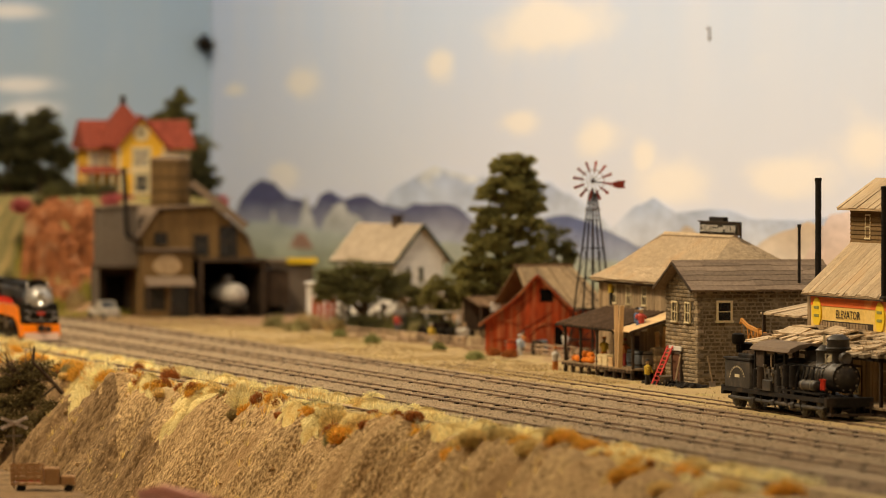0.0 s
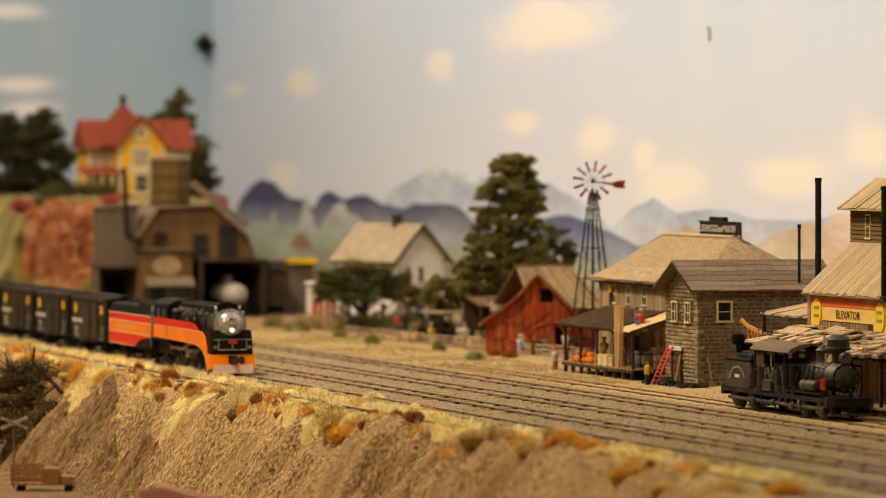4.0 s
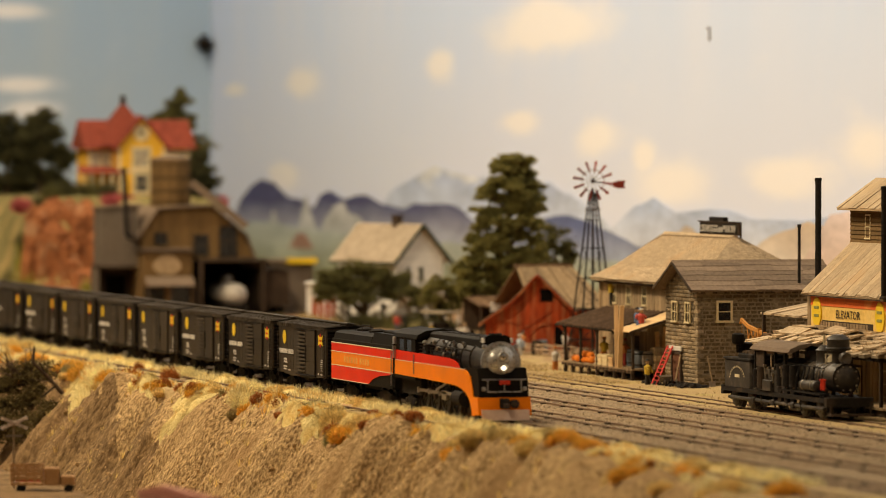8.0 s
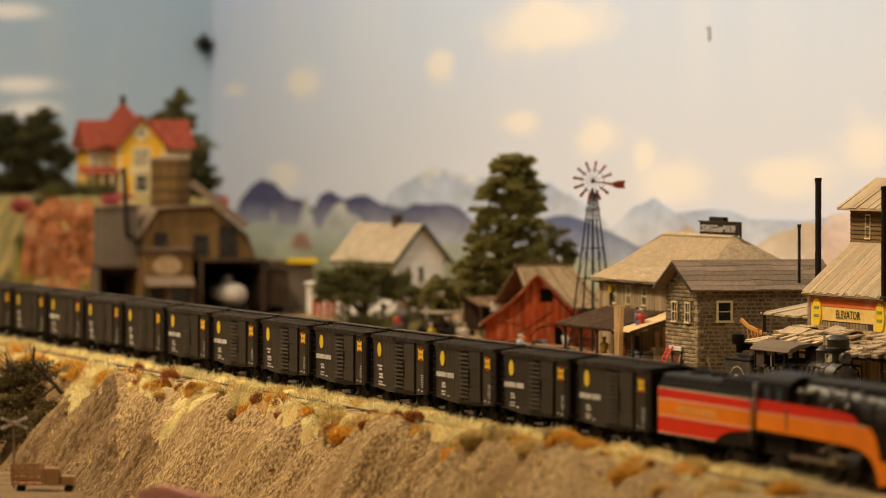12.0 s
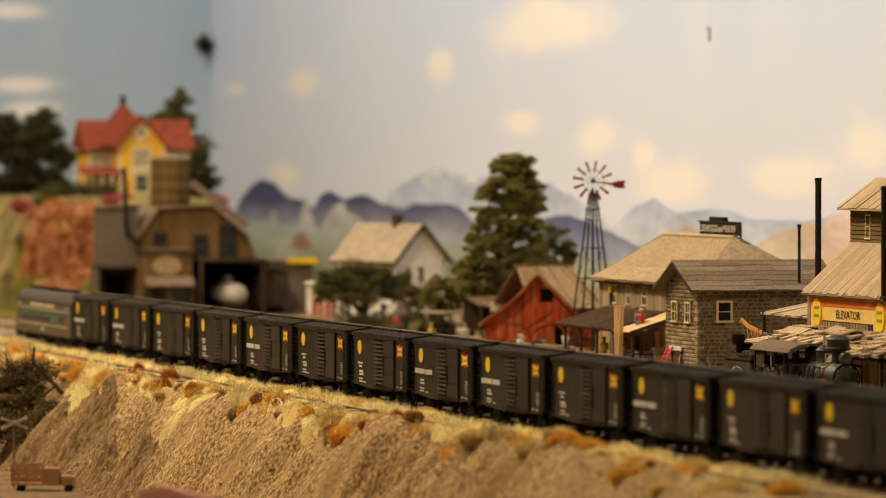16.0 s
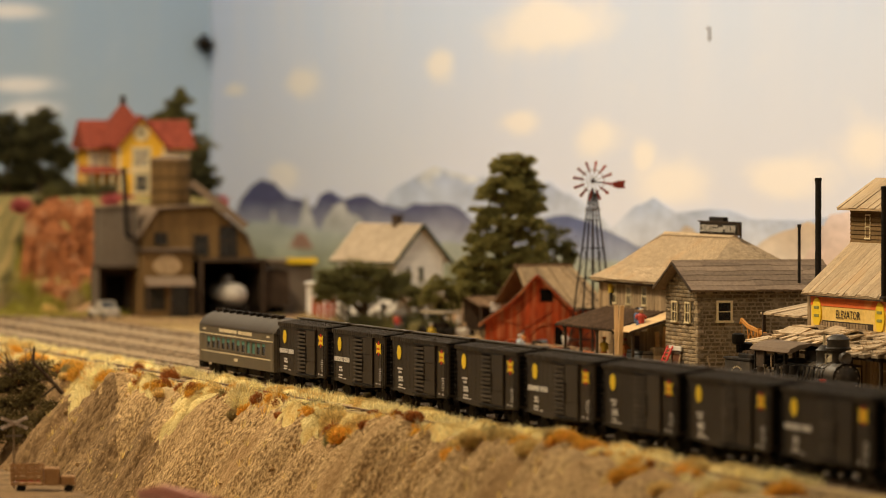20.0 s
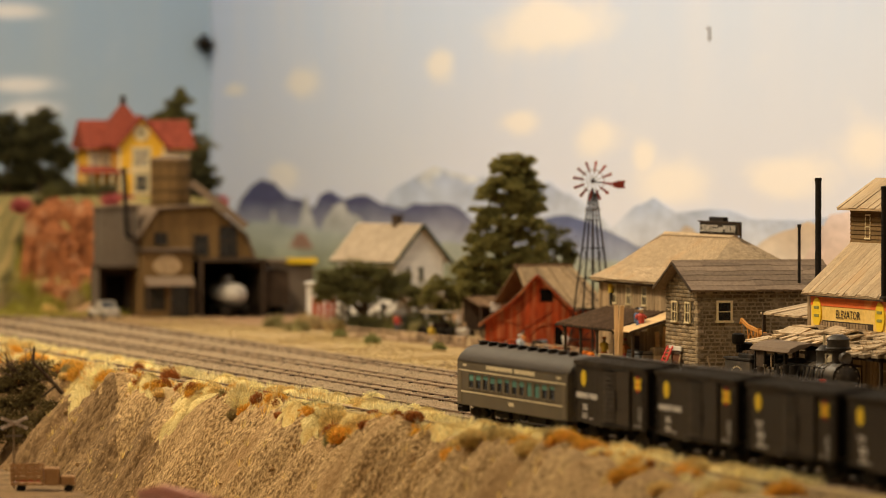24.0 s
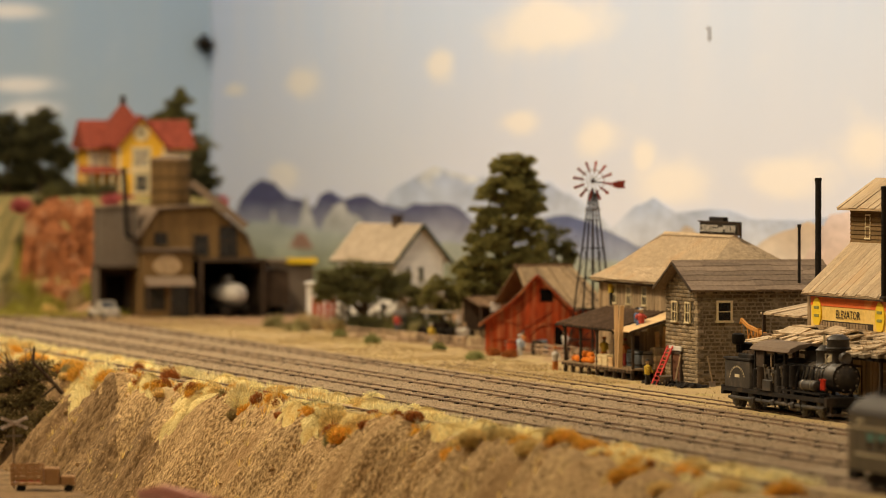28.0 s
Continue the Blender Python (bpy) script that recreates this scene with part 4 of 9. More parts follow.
            v.box(x - 3.4, x + 3.4, min(f, f + side * 0.3), max(f, f + side * 0.3), 10.5, 30.5)
            part("vestibule_door", v, M_OLIVE, c)
    for way in (-1, 1):
        d = Geo()
        x0, x1 = sorted((way * L, way * (L + 3.5)))
        d.box(x0, x1, -6, 6, 9, 36)
        part("diaphragm", d, M_SOOT, c)
    u = Geo()
    u.box(-60, -24, -13, 13, 4.5, 9.6)
    u.box(-14, 12, -12, 12, 4.8, 9.6)
    u.rod((22, 9, 6.6), (52, 9, 6.6), 3.0, n=10)
    u.rod((22, -9, 6.6), (52, -9, 6.6), 3.0, n=10)
    u.box(-110, 110, -2, 2, 7, 9.8)
    part("underbody", u, M_SOOT, c)
    bogie(c, -86, 15.5, 5.2, 3)
    bogie(c, 86, 15.5, 5.2, 3)
    coupler(c, -L, -1)
    coupler(c, L, 1)
    return c


COACH = coach()
COACH["label"] = "olive green passenger coach with teal window blinds"


def band(poly, y, side, t=0.5):
    return Geo().prism(poly, "y", y, y + side * t)


M_FADEDGOLD = material("faded_gold", (0.85, 0.42, 0.10), None, 300, 0.6, 0.0, vary=0)


def tender():
    t = thing("locomotive_tender", label="red and orange striped steam locomotive tender", category="tender")
    F, B = -80.0, 80.0
    g = Geo()
    g.box(F + 2, B, -16.4, 16.4, 11.5, 40.5, c=0.5)
    part("body", g, M_BLACK, t)
    for side in (-1, 1):
        y = side * 16.45
        part("red_lower_band", band([(F + 62, 12.6), (B, 12.6), (B, 22), (F, 22), (F + 10, 20.5), (F + 36, 18.8), (F + 52, 16)], y, side), M_RED, t, "glossy red side band")
        part("orange_band", band([(F, 22.3), (B, 22.3), (B, 31.6), (F, 31.6)], y, side), M_ORANGE, t, "glossy orange side band")
        part("red_upper_band", band([(F, 31.9), (B, 31.9), (B, 37.6), (F, 37.6)], y, side), M_RED, t, "glossy red upper band")
        s = Geo()
        for z in (12.2, 21.9, 31.4, 37.4):
            s.box(F, B, min(y, y + side * 0.65), max(y, y + side * 0.65), z, z + 0.55) if z > 15 else s.box(F + 62, B, min(y, y + side * 0.65), max(y, y + side * 0.65), z, z + 0.5)
        part("pinstripe", s, M_PINSTRIPE, t)
        b = Geo()
        rnd = random.Random(9)
        x = 46.0
        while x > -22:
            ww = rnd.uniform(3, 5)
            b.box(x - ww, x, min(y, y + side * 0.62), max(y, y + side * 0.62), 24.8, 29.0)
            x -= ww + (2.6 if not 8 < x < 16 else 6)
        part("lettering_bar", b, M_FADEDGOLD, t, "faint gold lettering bars")
        h = Geo()
        h.rod((F + 3, side * 17.2, 14), (F + 3, side * 17.2, 38), 0.4, n=6)
        part("handrail", h, M_SILVER, t)
    g = Geo()
    g.prism([(-15.8, 40.4), (-14.6, 44.4), (-11, 46), (11, 46), (14.6, 44.4), (15.8, 40.4)], "x", -20, 78)
    part("water_deck", g, M_BLACK, t)
    g = Geo()
    g.prism([(-15.8, 40.4), (-14.0, 47.5), (14.0, 47.5), (15.8, 40.4)], "x", -76, -22)
    g.box(-70, -28, -9, 9, 47.3, 49.2, c=0.8)
    part("oil_bunker", g, M_BLACK, t)
    for x in (20, 52):
        h = Geo()
        h.lathe((x, 0, 45.6), (0, 0, 1), [(0, 6), (1.6, 6), (2.2, 5), (3.0, 1.4)], 14)
        part("hatch", h, M_SOOT, t)
    r = Geo()
    for x in (5, 45):
        r.rod((x, 9, 45.5), (x, 9, 51), 0.35, n=6)
        r.rod((x + 22, 9, 45.5), (x + 22, 9, 51), 0.35, n=6)
        r.rod((x, 9, 51), (x + 22, 9, 51), 0.35, n=6)
    part("grab_rail", r, M_SOOT, t)
    l = Geo()
    for z in np.arange(12, 44, 4):
        l.bar((B + 1, -14, z), (B + 1, -8, z), 0.5)
        l.bar((B + 1, 8, z), (B + 1, 14, z), 0.5)
    part("rear_ladder", l, M_SOOT, t)
    u = Geo()
    u.box(-74, 74, -8, 8, 8, 11.6)
    part("underframe", u, M_SOOT, t)
    bogie(t, -44, 16, 5.2, 3)
    bogie(t, 44, 16, 5.2, 3)
    coupler(t, 80, 1)
    return t


TENDER = tender()
DRIVER_R, CRANK = 11.6, 4.2
DRIVERS = (76, 101, 126, 151)


M_REFLECTOR = material("lamp_reflector", (0.75, 0.72, 0.66), (0.6, 0.57, 0.5), 300, 0.2, 0.0, 1.0)
M_PILOTEDGE = material("pale_pink_paint", (0.78, 0.58, 0.46), (0.66, 0.42, 0.28), 200, 0.35, 0.1, spec=0.5)


def locomotive():
    """x runs from 0 at the pilot to 199 at the rear of the cab."""
    e = thing("steam_locomotive", label="streamlined steam locomotive in orange, red and black", category="steam locomotive")
    zb = 37.2
    g = Geo()
    g.lathe((13, 0, zb), (1, 0, 0), [(0, 12.2), (22, 12.3), (40, 12.5), (90, 13.4), (132, 14.0)], 28)
    part("boiler", g, M_BOILER, e, smooth=True)
    for x in (38, 58, 78, 98, 120):
        part("boiler_band", Geo().lathe((x, 0, zb), (1, 0, 0), [(0, 13.0 + (x - 38) * 0.012), (0.9, 13.0 + (x - 38) * 0.012)], 28), M_SOOT, e)
    # skyline casing along the top
    g = Geo()
    g.prism([(-8.6, 46), (-8.0, 50.6), (-6, 52.2), (6, 52.2), (8.0, 50.6), (8.6, 46)], "x", 26, 150)
    g.prism([(-9.2, 45.5), (-8.2, 52.6), (-5.5, 53.8), (5.5, 53.8), (8.2, 52.6), (9.2, 45.5)], "x", 19, 30)
    part("skyline_casing", g, M_BLACK, e)
    t = Geo()
    t.lathe((24, 0, 53.4), (0, 0, 1), [(0, 4.2), (1.4, 4.2), (1.5, 3.2), (0.6, 3.0)], 14)
    part("smokestack", t, M_SOOT, e)
    for x in (44, 70, 96, 122):
        part("top_hatch", Geo().box(x - 8, x + 8, -5, 5, 52.1, 52.8, c=0.25), M_SOOT, e)
    # silver smokebox front with door, rim, headlights
    g = Geo()
    g.lathe((13.2, 0, zb), (-1, 0, 0), [(0, 12.7), (1.6, 12.7), (2.4, 11.9), (2.6, 10.2), (4.4, 8.8), (6.2, 6.2), (7.2, 3.2)], 32)
    front = part("smokebox_front", g, M_SMOKEBOX, e, "round silver smokebox front", smooth=True)
    b = Geo()
    for a in np.linspace(0, 2 * math.pi, 20, endpoint=False):
        b.rod((12.2, 11.1 * math.cos(a), zb + 11.1 * math.sin(a)), (10.2, 11.1 * math.cos(a), zb + 11.1 * math.sin(a)), 0.45, n=6)
    part("rim_bolts", b, M_ROD, front)
    h = Geo()
    h.lathe((7.6, 0, zb + 3.4), (-1, 0, 0), [(0, 3.3), (3.6, 3.3), (3.8, 2.7), (2.6, 2.6)], 16)
    h.lathe((8.0, 0, zb - 3.6), (-1, 0, 0), [(0, 2.9), (3.8, 2.9), (4.0, 2.4), (2.9, 2.3)], 16)
    part("headlight_housing", h, M_SMOKEBOX, front, smooth=True)
    part("headlight", Geo().lathe((5.2, 0, zb - 3.6), (-1, 0, 0), [(0, 1.5), (0.5, 1.4), (1.0, 0.8)], 14), M_LAMP, front, "lit warm headlight", smooth=True)
    part("gyralight", Geo().lathe((5.4, 0, zb + 3.4), (-1, 0, 0), [(0, 2.5), (0.4, 2.4), (0.6, 1.4)], 14), M_REFLECTOR, front, "bright upper headlight reflector", smooth=True)
    part("upper_bulb", Geo().ball((4.7, 0, zb + 3.4), 1.0, 1.0, 1.0, 10, 6), M_ROD, front, smooth=True)
    for side in (-1, 1):
        m = Geo()
        m.lathe((14, side * 10.4, zb + 9.6), (-1, 0, 0), [(0, 1.5), (2.6, 1.5), (2.8, 1.0)], 10)
        part("marker_lamp", m, M_SILVER, e)
    # number boards as plain bars
    nb = Geo()
    nb.box(17, 22, -9.8, -8.8, 49, 52)
    nb.box(17, 22, 8.8, 9.8, 49, 52)
    part("number_board", nb, M_WHITEMARK, e)
    # side skirts
    for side in (-1, 1):
        y = side * 16.6
        orange = [(199, 22.3), (199, 31.6), (42, 31.8), (34, 31.6), (28, 30.4), (22, 27), (17, 20), (13, 10), (10.5, 3.2), (17, 3.0), (19, 8), (24, 13.4), (31, 17), (42, 19.4), (56, 20.8), (100, 21.6)]
        part("orange_skirt", band(orange, y, side, 0.7), M_ORANGE, e, "glossy orange running-board skirt")
        part("red_stripe", band([(199, 31.9), (199, 38.4), (70, 37.6), (58, 36.6), (50, 34.8), (46, 32.1)], y, side, 0.65), M_RED, e, "glossy red upper stripe")
        s = Geo()
        s.box(36, 199, min(y, y + side * 0.8), max(y, y + side * 0.8), 31.6, 32.0)
        part("pinstripe", s, M_PINSTRIPE, e)
        shield = [(13, 10), (17, 20), (22, 27), (28, 30.4), (34, 31.6), (34, 33.5), (10, 33.5), (6, 26), (4, 12)]
        part("front_shield", band([(x, z) for x, z in shield], y - side * 1.2, side, 0.8), M_BLACK, e)
        hr = Geo()
        hr.rod((30, side * 14.4, zb + 6.5), (148, side * 15.4, zb + 7.5), 0.4, n=6)
        for x in (40, 66, 92, 118, 144):
            hr.rod((x, side * 12.0, zb + 5.8), (x, side * 14.9, zb + 7.0), 0.35, n=6)
        part("handrail", hr, M_SOOT, e)
        w = Geo()
        w.box(40, 150, min(side * 12, side * 16.2), max(side * 12, side * 16.2), 30.6, 31.4)
        part("walkway", w, M_SOOT, e)
        c = Geo()
        c.rod((40, side * 14.2, 12.5), (60, side * 14.2, 12.5), 5.2, n=16)
        c.box(38, 62, min(side * 8, side * 15), max(side * 8, side * 15), 14, 22)
        part("cylinder", c, M_SOOT, e, smooth=False)
        cr = Geo()
        cr.bar((60, side * 15.6, 14.6), (92, side * 15.6, 14.6), 1.2, 1.6)
        cr.bar((84, side * 14.8, 20.5), (108, side * 14.8, 15.5), 1.0, 1.4)
        cr.box(80, 90, min(side * 14.6, side * 16.2), max(side * 14.6, side * 16.2), 10, 16)
        part("valve_gear", cr, M_ROD, e)
        p = Geo()
        p.rod((92, side * 13.8, zb - 2), (112, side * 13.8, zb - 2), 2.2, n=10)
        p.rod((120, side * 13.6, zb + 2), (120, side * 13.6, zb + 9), 1.5, n=8)
        p.rod((66, side * 13.4, zb + 1), (66, side * 13.4, zb + 8), 0.8, n=8)
        for k in range(3):
            p.rod((60, side * 13.3, zb + 1 + k * 2.2), (148, side * 14.6, zb + 1 + k * 2.2), 0.4, n=5)
        part("piping", p, M_SOOT, e)
        for x in (58, 80, 104):
            part("blow_off_valve", Geo().rod((x, side * 10.4, zb + 8.4), (x, side * 11.2, zb + 11), 0.9, n=8), M_SILVER, e)
    # pilot
    g = Geo()
    g.prism([(1.5, 4.0), (4.2, 15.2), (14, 15.2), (14, 4.0)], "y", -17.4, 17.4)
    part("pilot", g, M_ORANGE, e, "orange pilot beam")
    g = Geo()
    g.prism([(-0.6, 0.8), (0.6, 7.4), (2.9, 7.4), (2.0, 0.8)], "y", -15.5, 15.5)
    part("pilot_plow", g, M_PILOTEDGE, e, "pale pink plow edge")
    g = Geo()
    g.prism([(4.0, 15.2), (6.2, 26), (10, 33.5), (16, 33.5), (14, 15.2)], "y", -15.3, 15.3)
    part("front_cowl", g, M_BLACK, e)
    g = Geo()
    g.box(1.0, 8, -3.2, 3.2, 8.5, 14.5, c=0.8)
    g.box(-4.5, 1.2, -1.6, 1.6, 8.4, 11.4, c=0.5)
    g.lathe((3.4, -6.4, 11), (-1, 0, 0), [(0, 2.8), (2.6, 2.8), (3.4, 1.6)], 12)
    part("front_coupler", g, M_SOOT, e)
    g = Geo()
    for a, b in (((3.2, -11, 18.6), (3.2, 11, 18.6)), ((3.2, -11, 26.4), (3.2, 11, 26.4)), ((3.2, -11, 18.6), (3.2, -11, 26.4)), ((3.2, 11, 18.6), (3.2, 11, 26.4)), ((3.2, 0, 18.6), (3.2, 0, 26.4)), ((3.2, -14.6, 26.4), (3.2, 14.6, 26.4))):
        g.rod(a, b, 0.5, n=6)
    for y in (-11, 0, 11):
        g.rod((3.2, y, 18.6), (6.5, y, 18.6), 0.4, n=6)
    part("front_railing", g, M_SILVER, e, "thin silver front railing")
    part("number_plate", Geo().box(2.2, 3.0, -3.4, 3.4, 23.2, 26), M_REDMARK, e, "small red plate")
    for side in (-1, 1):
        part("class_lamp", Geo().lathe((4.6, side * 13.4, 20.5), (-1, 0, 0), [(0, 1.4), (1.6, 1.4), (1.8, 0.9)], 10), M_SILVER, e)
    # cab
    g = Geo()
    for side in (-1, 1):
        y0, y1 = sorted((side * 17, side * 16))
        g.box(150, 199, y0, y1, 20, 38.4)
        g.box(150, 160, y0, y1, 38.4, 46)
        g.box(172, 178, y0, y1, 38.4, 46)
        g.box(190, 199, y0, y1, 38.4, 46)
        g.box(150, 199, y0, y1, 46, 48)
    g.box(150, 151, -16, 16, 20, 50)
    g.box(150, 199, -16, 16, 20, 21.5)
    part("cab", g, M_BLACK, e)
    for side in (-1, 1):
        for a in (160, 178):
            part("cab_window", Geo().box(a, a + 12, side * 16.5 - 0.2, side * 16.5 + 0.2, 38.4, 46), M_GLASSDARK, e)
    g = Geo()
    prof = [(-17.6, 47.2), (-16.5, 49.6), (-11, 52.4), (0, 53.6), (11, 52.4), (16.5, 49.6), (17.6, 47.2), (16.8, 46.8), (0, 52), (-16.8, 46.8)]
    g.prism(prof, "x", 146, 203)
    part("cab_roof", g, M_BLACK, e)
    g = Geo()
    g.box(30, 196, -6, 6, 10, 24)
    g.box(150, 196, -13, 13, 10, 20)
    part("frame", g, M_SOOT, e)
    # boarding ladder, lamp and handrails between cab and tender
    for side in (-1, 1):
        r = Geo()
        for x in (200.5, 204.5):
            r.rod((x, side * 16.8, 13), (x, side * 16.8, 40), 0.4, n=6)
        for z in np.arange(14, 40, 3.6):
            r.rod((200.5, side * 16.8, z), (204.5, side * 16.8, z), 0.3, n=5)
        part("boarding_ladder", r, M_SOOT, e)
        part("cab_lamp", Geo().box(196, 200, side * 17.6 - 1.2, side * 17.6 + 1.2, 42, 47, c=0.5).box(197, 199, side * 17.6 - 1.4, side * 17.6 + 1.4, 33, 41), M_SILVER, e, "small bright metal cab lamp")
        part("grab_iron", Geo().rod((152, side * 17.6, 24), (152, side * 17.6, 37), 0.35, n=6), M_SILVER, e)
        v = Geo()
        for k, (x, z) in enumerate(((70, 40), (84, 43), (92, 39), (108, 42), (116, 46), (132, 41), (140, 45))):
            v.lathe((x, side * (12.6 + 0.2 * (k % 3)), z), (0, side, 0), [(0, 1.5), (1.6, 1.5), (2.2, 0.8)], 8)
        part("boiler_fittings", v, M_ROD, e, "worn metal valve caps")
        part("feed_pump", Geo().lathe((128, side * 14.4, 33), (0, 0, 1), [(0, 2.4), (4, 2.4), (4.4, 1.6), (7, 1.6), (7.4, 2.6), (11, 2.6), (11.8, 1.2)], 12), M_SOOT, e, smooth=True)
        part("sand_pipe", Geo().rod((88, side * 9, zb + 11), (90, side * 13.8, zb + 4), 0.5, n=6).rod((90, side * 13.8, zb + 4), (90, side * 14.2, zb - 5), 0.5, n=6), M_SOOT, e)
    ring = Geo().lathe((11.4, 0, zb), (-1, 0, 0), [(0, 12.95), (0.7, 12.95), (0.7, 12.1), (0, 12.1)], 36)
    part("smokebox_ring", ring, M_SILVER, e, "polished ring round the smokebox", smooth=True)
    bogie(e, 40, 20, 5.0)
    bogie(e, 178, 18, 5.4)
    return e


LOCO = locomotive()


def driver_wheel(side):
    """One spoked driving wheel with its counterweight and crank pin."""
    r, w = DRIVER_R, Geo()
    w.lathe((0, side * 7.0, 0), (0, side, 0), [(0, r + 0.7), (0.7, r + 0.7), (0.8, r), (3.0, r), (3.0, r - 1.6), (0.6, r - 1.6)], 26)
    for k in range(12):
        a = 2 * math.pi * k / 12
        w.bar((2.4 * math.cos(a), side * 8.6, 2.4 * math.sin(a)), ((r - 1.2) * math.cos(a), side * 8.6, (r - 1.2) * math.sin(a)), 1.5, 1.6)
    w.lathe((0, side * 7.4, 0), (0, side, 0), [(0, 3.2), (3.4, 3.0)], 12)
    w.prism([(-4.4, -9.8), (4.4, -9.8), (6.5, -6.6), (-6.5, -6.6)], "y", side * 7.6, side * 10.0)
    w.rod((0, side * 8, CRANK), (0, side * 14, CRANK), 1.2, n=8)
    return w.mesh("driver_wheel", M_WHEEL)


axle_mesh = Geo().rod((0, -11, 0), (0, 11, 0), 1.8, n=10).mesh("driver_axle", M_WHEEL)
wheel_meshes = [driver_wheel(side) for side in (-1, 1)]
WHEELSETS = [part("driver_axle", axle_mesh, None, LOCO, at=shift(x, 0, DRIVER_R)) for x in DRIVERS]
for axle in WHEELSETS:
    for me in wheel_meshes:
        part("driver_wheel", me, None, axle)
rod_geo = Geo()
for side_y in (-13, 13):
    rod_geo.bar((DRIVERS[0], side_y, 0), (DRIVERS[-1], side_y, 0), 1.2, 2.0)
    for dx in DRIVERS:
        rod_geo.rod((dx, side_y - 1.0, 0), (dx, side_y + 1.0, 0), 2.0, n=12)
SIDE_RODS = part("side_rods", rod_geo, M_ROD, LOCO, "bright steel side rods", at=shift(0, 0, DRIVER_R + CRANK))

PITCH = 155.0


def travelled(t):
    """Place of the train along its track, in millimetres."""
    return PITCH * (33.308 - (1.1559 * t - 0.00049 * (t - 14) ** 2)) - 265


def motions():
    """The train rolls towards -x at a steady speed; wheels and rods turn with it."""
    times = [0.5 * k for k in range(57)]
    riders = [(LOCO, -341.0), (TENDER, -55.5), (COACH, 2454.0)]
    riders += [(car, PITCH * (1 + k * 0.9903) - 47.5) for k, car in enumerate(CARS)]
    for ob, offset in riders:
        rows = []
        for t in times:
            x, y, h = along(0, travelled(t) + offset)
            rows.append((t, shift(x, y, 0, h)))
        walk(ob, rows)
    quick = [k / 12 for k in range(28 * 12 + 1)]
    spin = [-(travelled(t) - travelled(0)) / DRIVER_R for t in quick]
    for ob, x in zip(WHEELSETS, DRIVERS):
        walk(ob, [(t, Matrix.Translation((x * S, 0, DRIVER_R * S)) @ Matrix.Rotation(-a, 4, "Y")) for t, a in zip(quick, spin)])
    walk(SIDE_RODS, [(t, shift(-CRANK * math.sin(a), 0, DRIVER_R + CRANK * math.cos(a))) for t, a in zip(quick, spin)])
# ---- building kit ----
def window(parent, face, f, u, z0, z1, w, frame_mat, sash=1, bars=0, t=1.1, pane=None, name="window", depth=0.9):
    """A framed window on the plane of a wall: face '+y' (u is x), '-x' (u is y), '-y'. Its panes lie behind the frame."""
    def box(g, a, b, za, zb, d0, d1):
        if face == "-x":
            return g.box(f - d1, f - d0, a, b, za, zb)
        if face == "+y":
            return g.box(a, b, f + d0, f + d1, za, zb)
        return g.box(a, b, f - d1, f - d0, za, zb)
    g = Geo()
    a, b = u - w / 2, u + w / 2
    box(g, a - t, a, z0 - t, z1 + t, -0.4, depth)
    box(g, b, b + t, z0 - t, z1 + t, -0.4, depth)
    box(g, a, b, z1, z1 + t, -0.4, depth)
    fr = part(name, g, frame_mat, parent)
    s = Geo()
    box(s, a - t * 1.4, b + t * 1.4, z0 - t, z0, -0.4, depth + 0.5)
    part("sill", s, frame_mat, fr)
    m = Geo()
    if sash:
        box(m, a, b, (z0 + z1) / 2 - 0.35, (z0 + z1) / 2 + 0.35, 0.0, 0.6)
    for k in range(bars):
        c = a + (b - a) * (k + 1) / (bars + 1)
        box(m, c - 0.3, c + 0.3, z0, z1, 0.0, 0.55)
    if m.v:
        part("sash_bar", m, frame_mat, fr)
    p = Geo()
    box(p, a, b, z0, z1, -0.1, 0.15)
    part("pane", p, pane or M_GLASSDARK, fr)
    return fr


def shingles(parent, e0, e1, r1, r0, rows, cols, mat, jit=0.5, lift=0.45, name="shingles", gap=0.0):
    """Overlapping courses from the eave e0-e1 up to the ridge r0-r1."""
    rnd = random.Random(int(abs(e0[0] * 7 + e0[1] * 3 + rows)))
    e0, e1, r0, r1 = Vector(e0), Vector(e1), Vector(r0), Vector(r1)
    nrm = (e1 - e0).cross(r0 - e0).normalized()
    if nrm.z < 0:
        nrm = -nrm
    g = Geo()
    for i in range(rows):
        va, vb = max(0, i / rows - 0.006), min(1, (i + 1.25) / rows)
        n = max(1, round(cols * ((e1 - e0).lerp(r1 - r0, va).length / (e1 - e0).length)))
        cuts = [k / n + (rnd.uniform(-0.25, 0.25) / n if 0 < k < n else 0) for k in range(n + 1)]
        for k in range(n):
            ua, ub = cuts[k] + gap / n, cuts[k + 1] - gap / n
            j = rnd.uniform(-jit, jit) / max(1.0, (r0 - e0).length)
            pa, pb = e0.lerp(e1, ua).lerp(r0.lerp(r1, ua), max(-0.02, va + j)), e0.lerp(e1, ub).lerp(r0.lerp(r1, ub), max(-0.02, va + j))
            qa, qb = e0.lerp(e1, ua).lerp(r0.lerp(r1, ua), vb), e0.lerp(e1, ub).lerp(r0.lerp(r1, ub), vb)
            h = lift + rnd.uniform(0, lift * 0.6)
            v = [pa + nrm * h, pb + nrm * h, qb + nrm * 0.1, qa + nrm * 0.1, pa, pb, qb - nrm * 0.3, qa - nrm * 0.3]
            g.add(v, [(0, 1, 2, 3), (7, 6, 5, 4), (4, 5, 1, 0), (5, 6, 2, 1), (6, 7, 3, 2), (7, 4, 0, 3)])
    ob = part(name, g, mat, parent)
    ob["kind"] = "stuff"
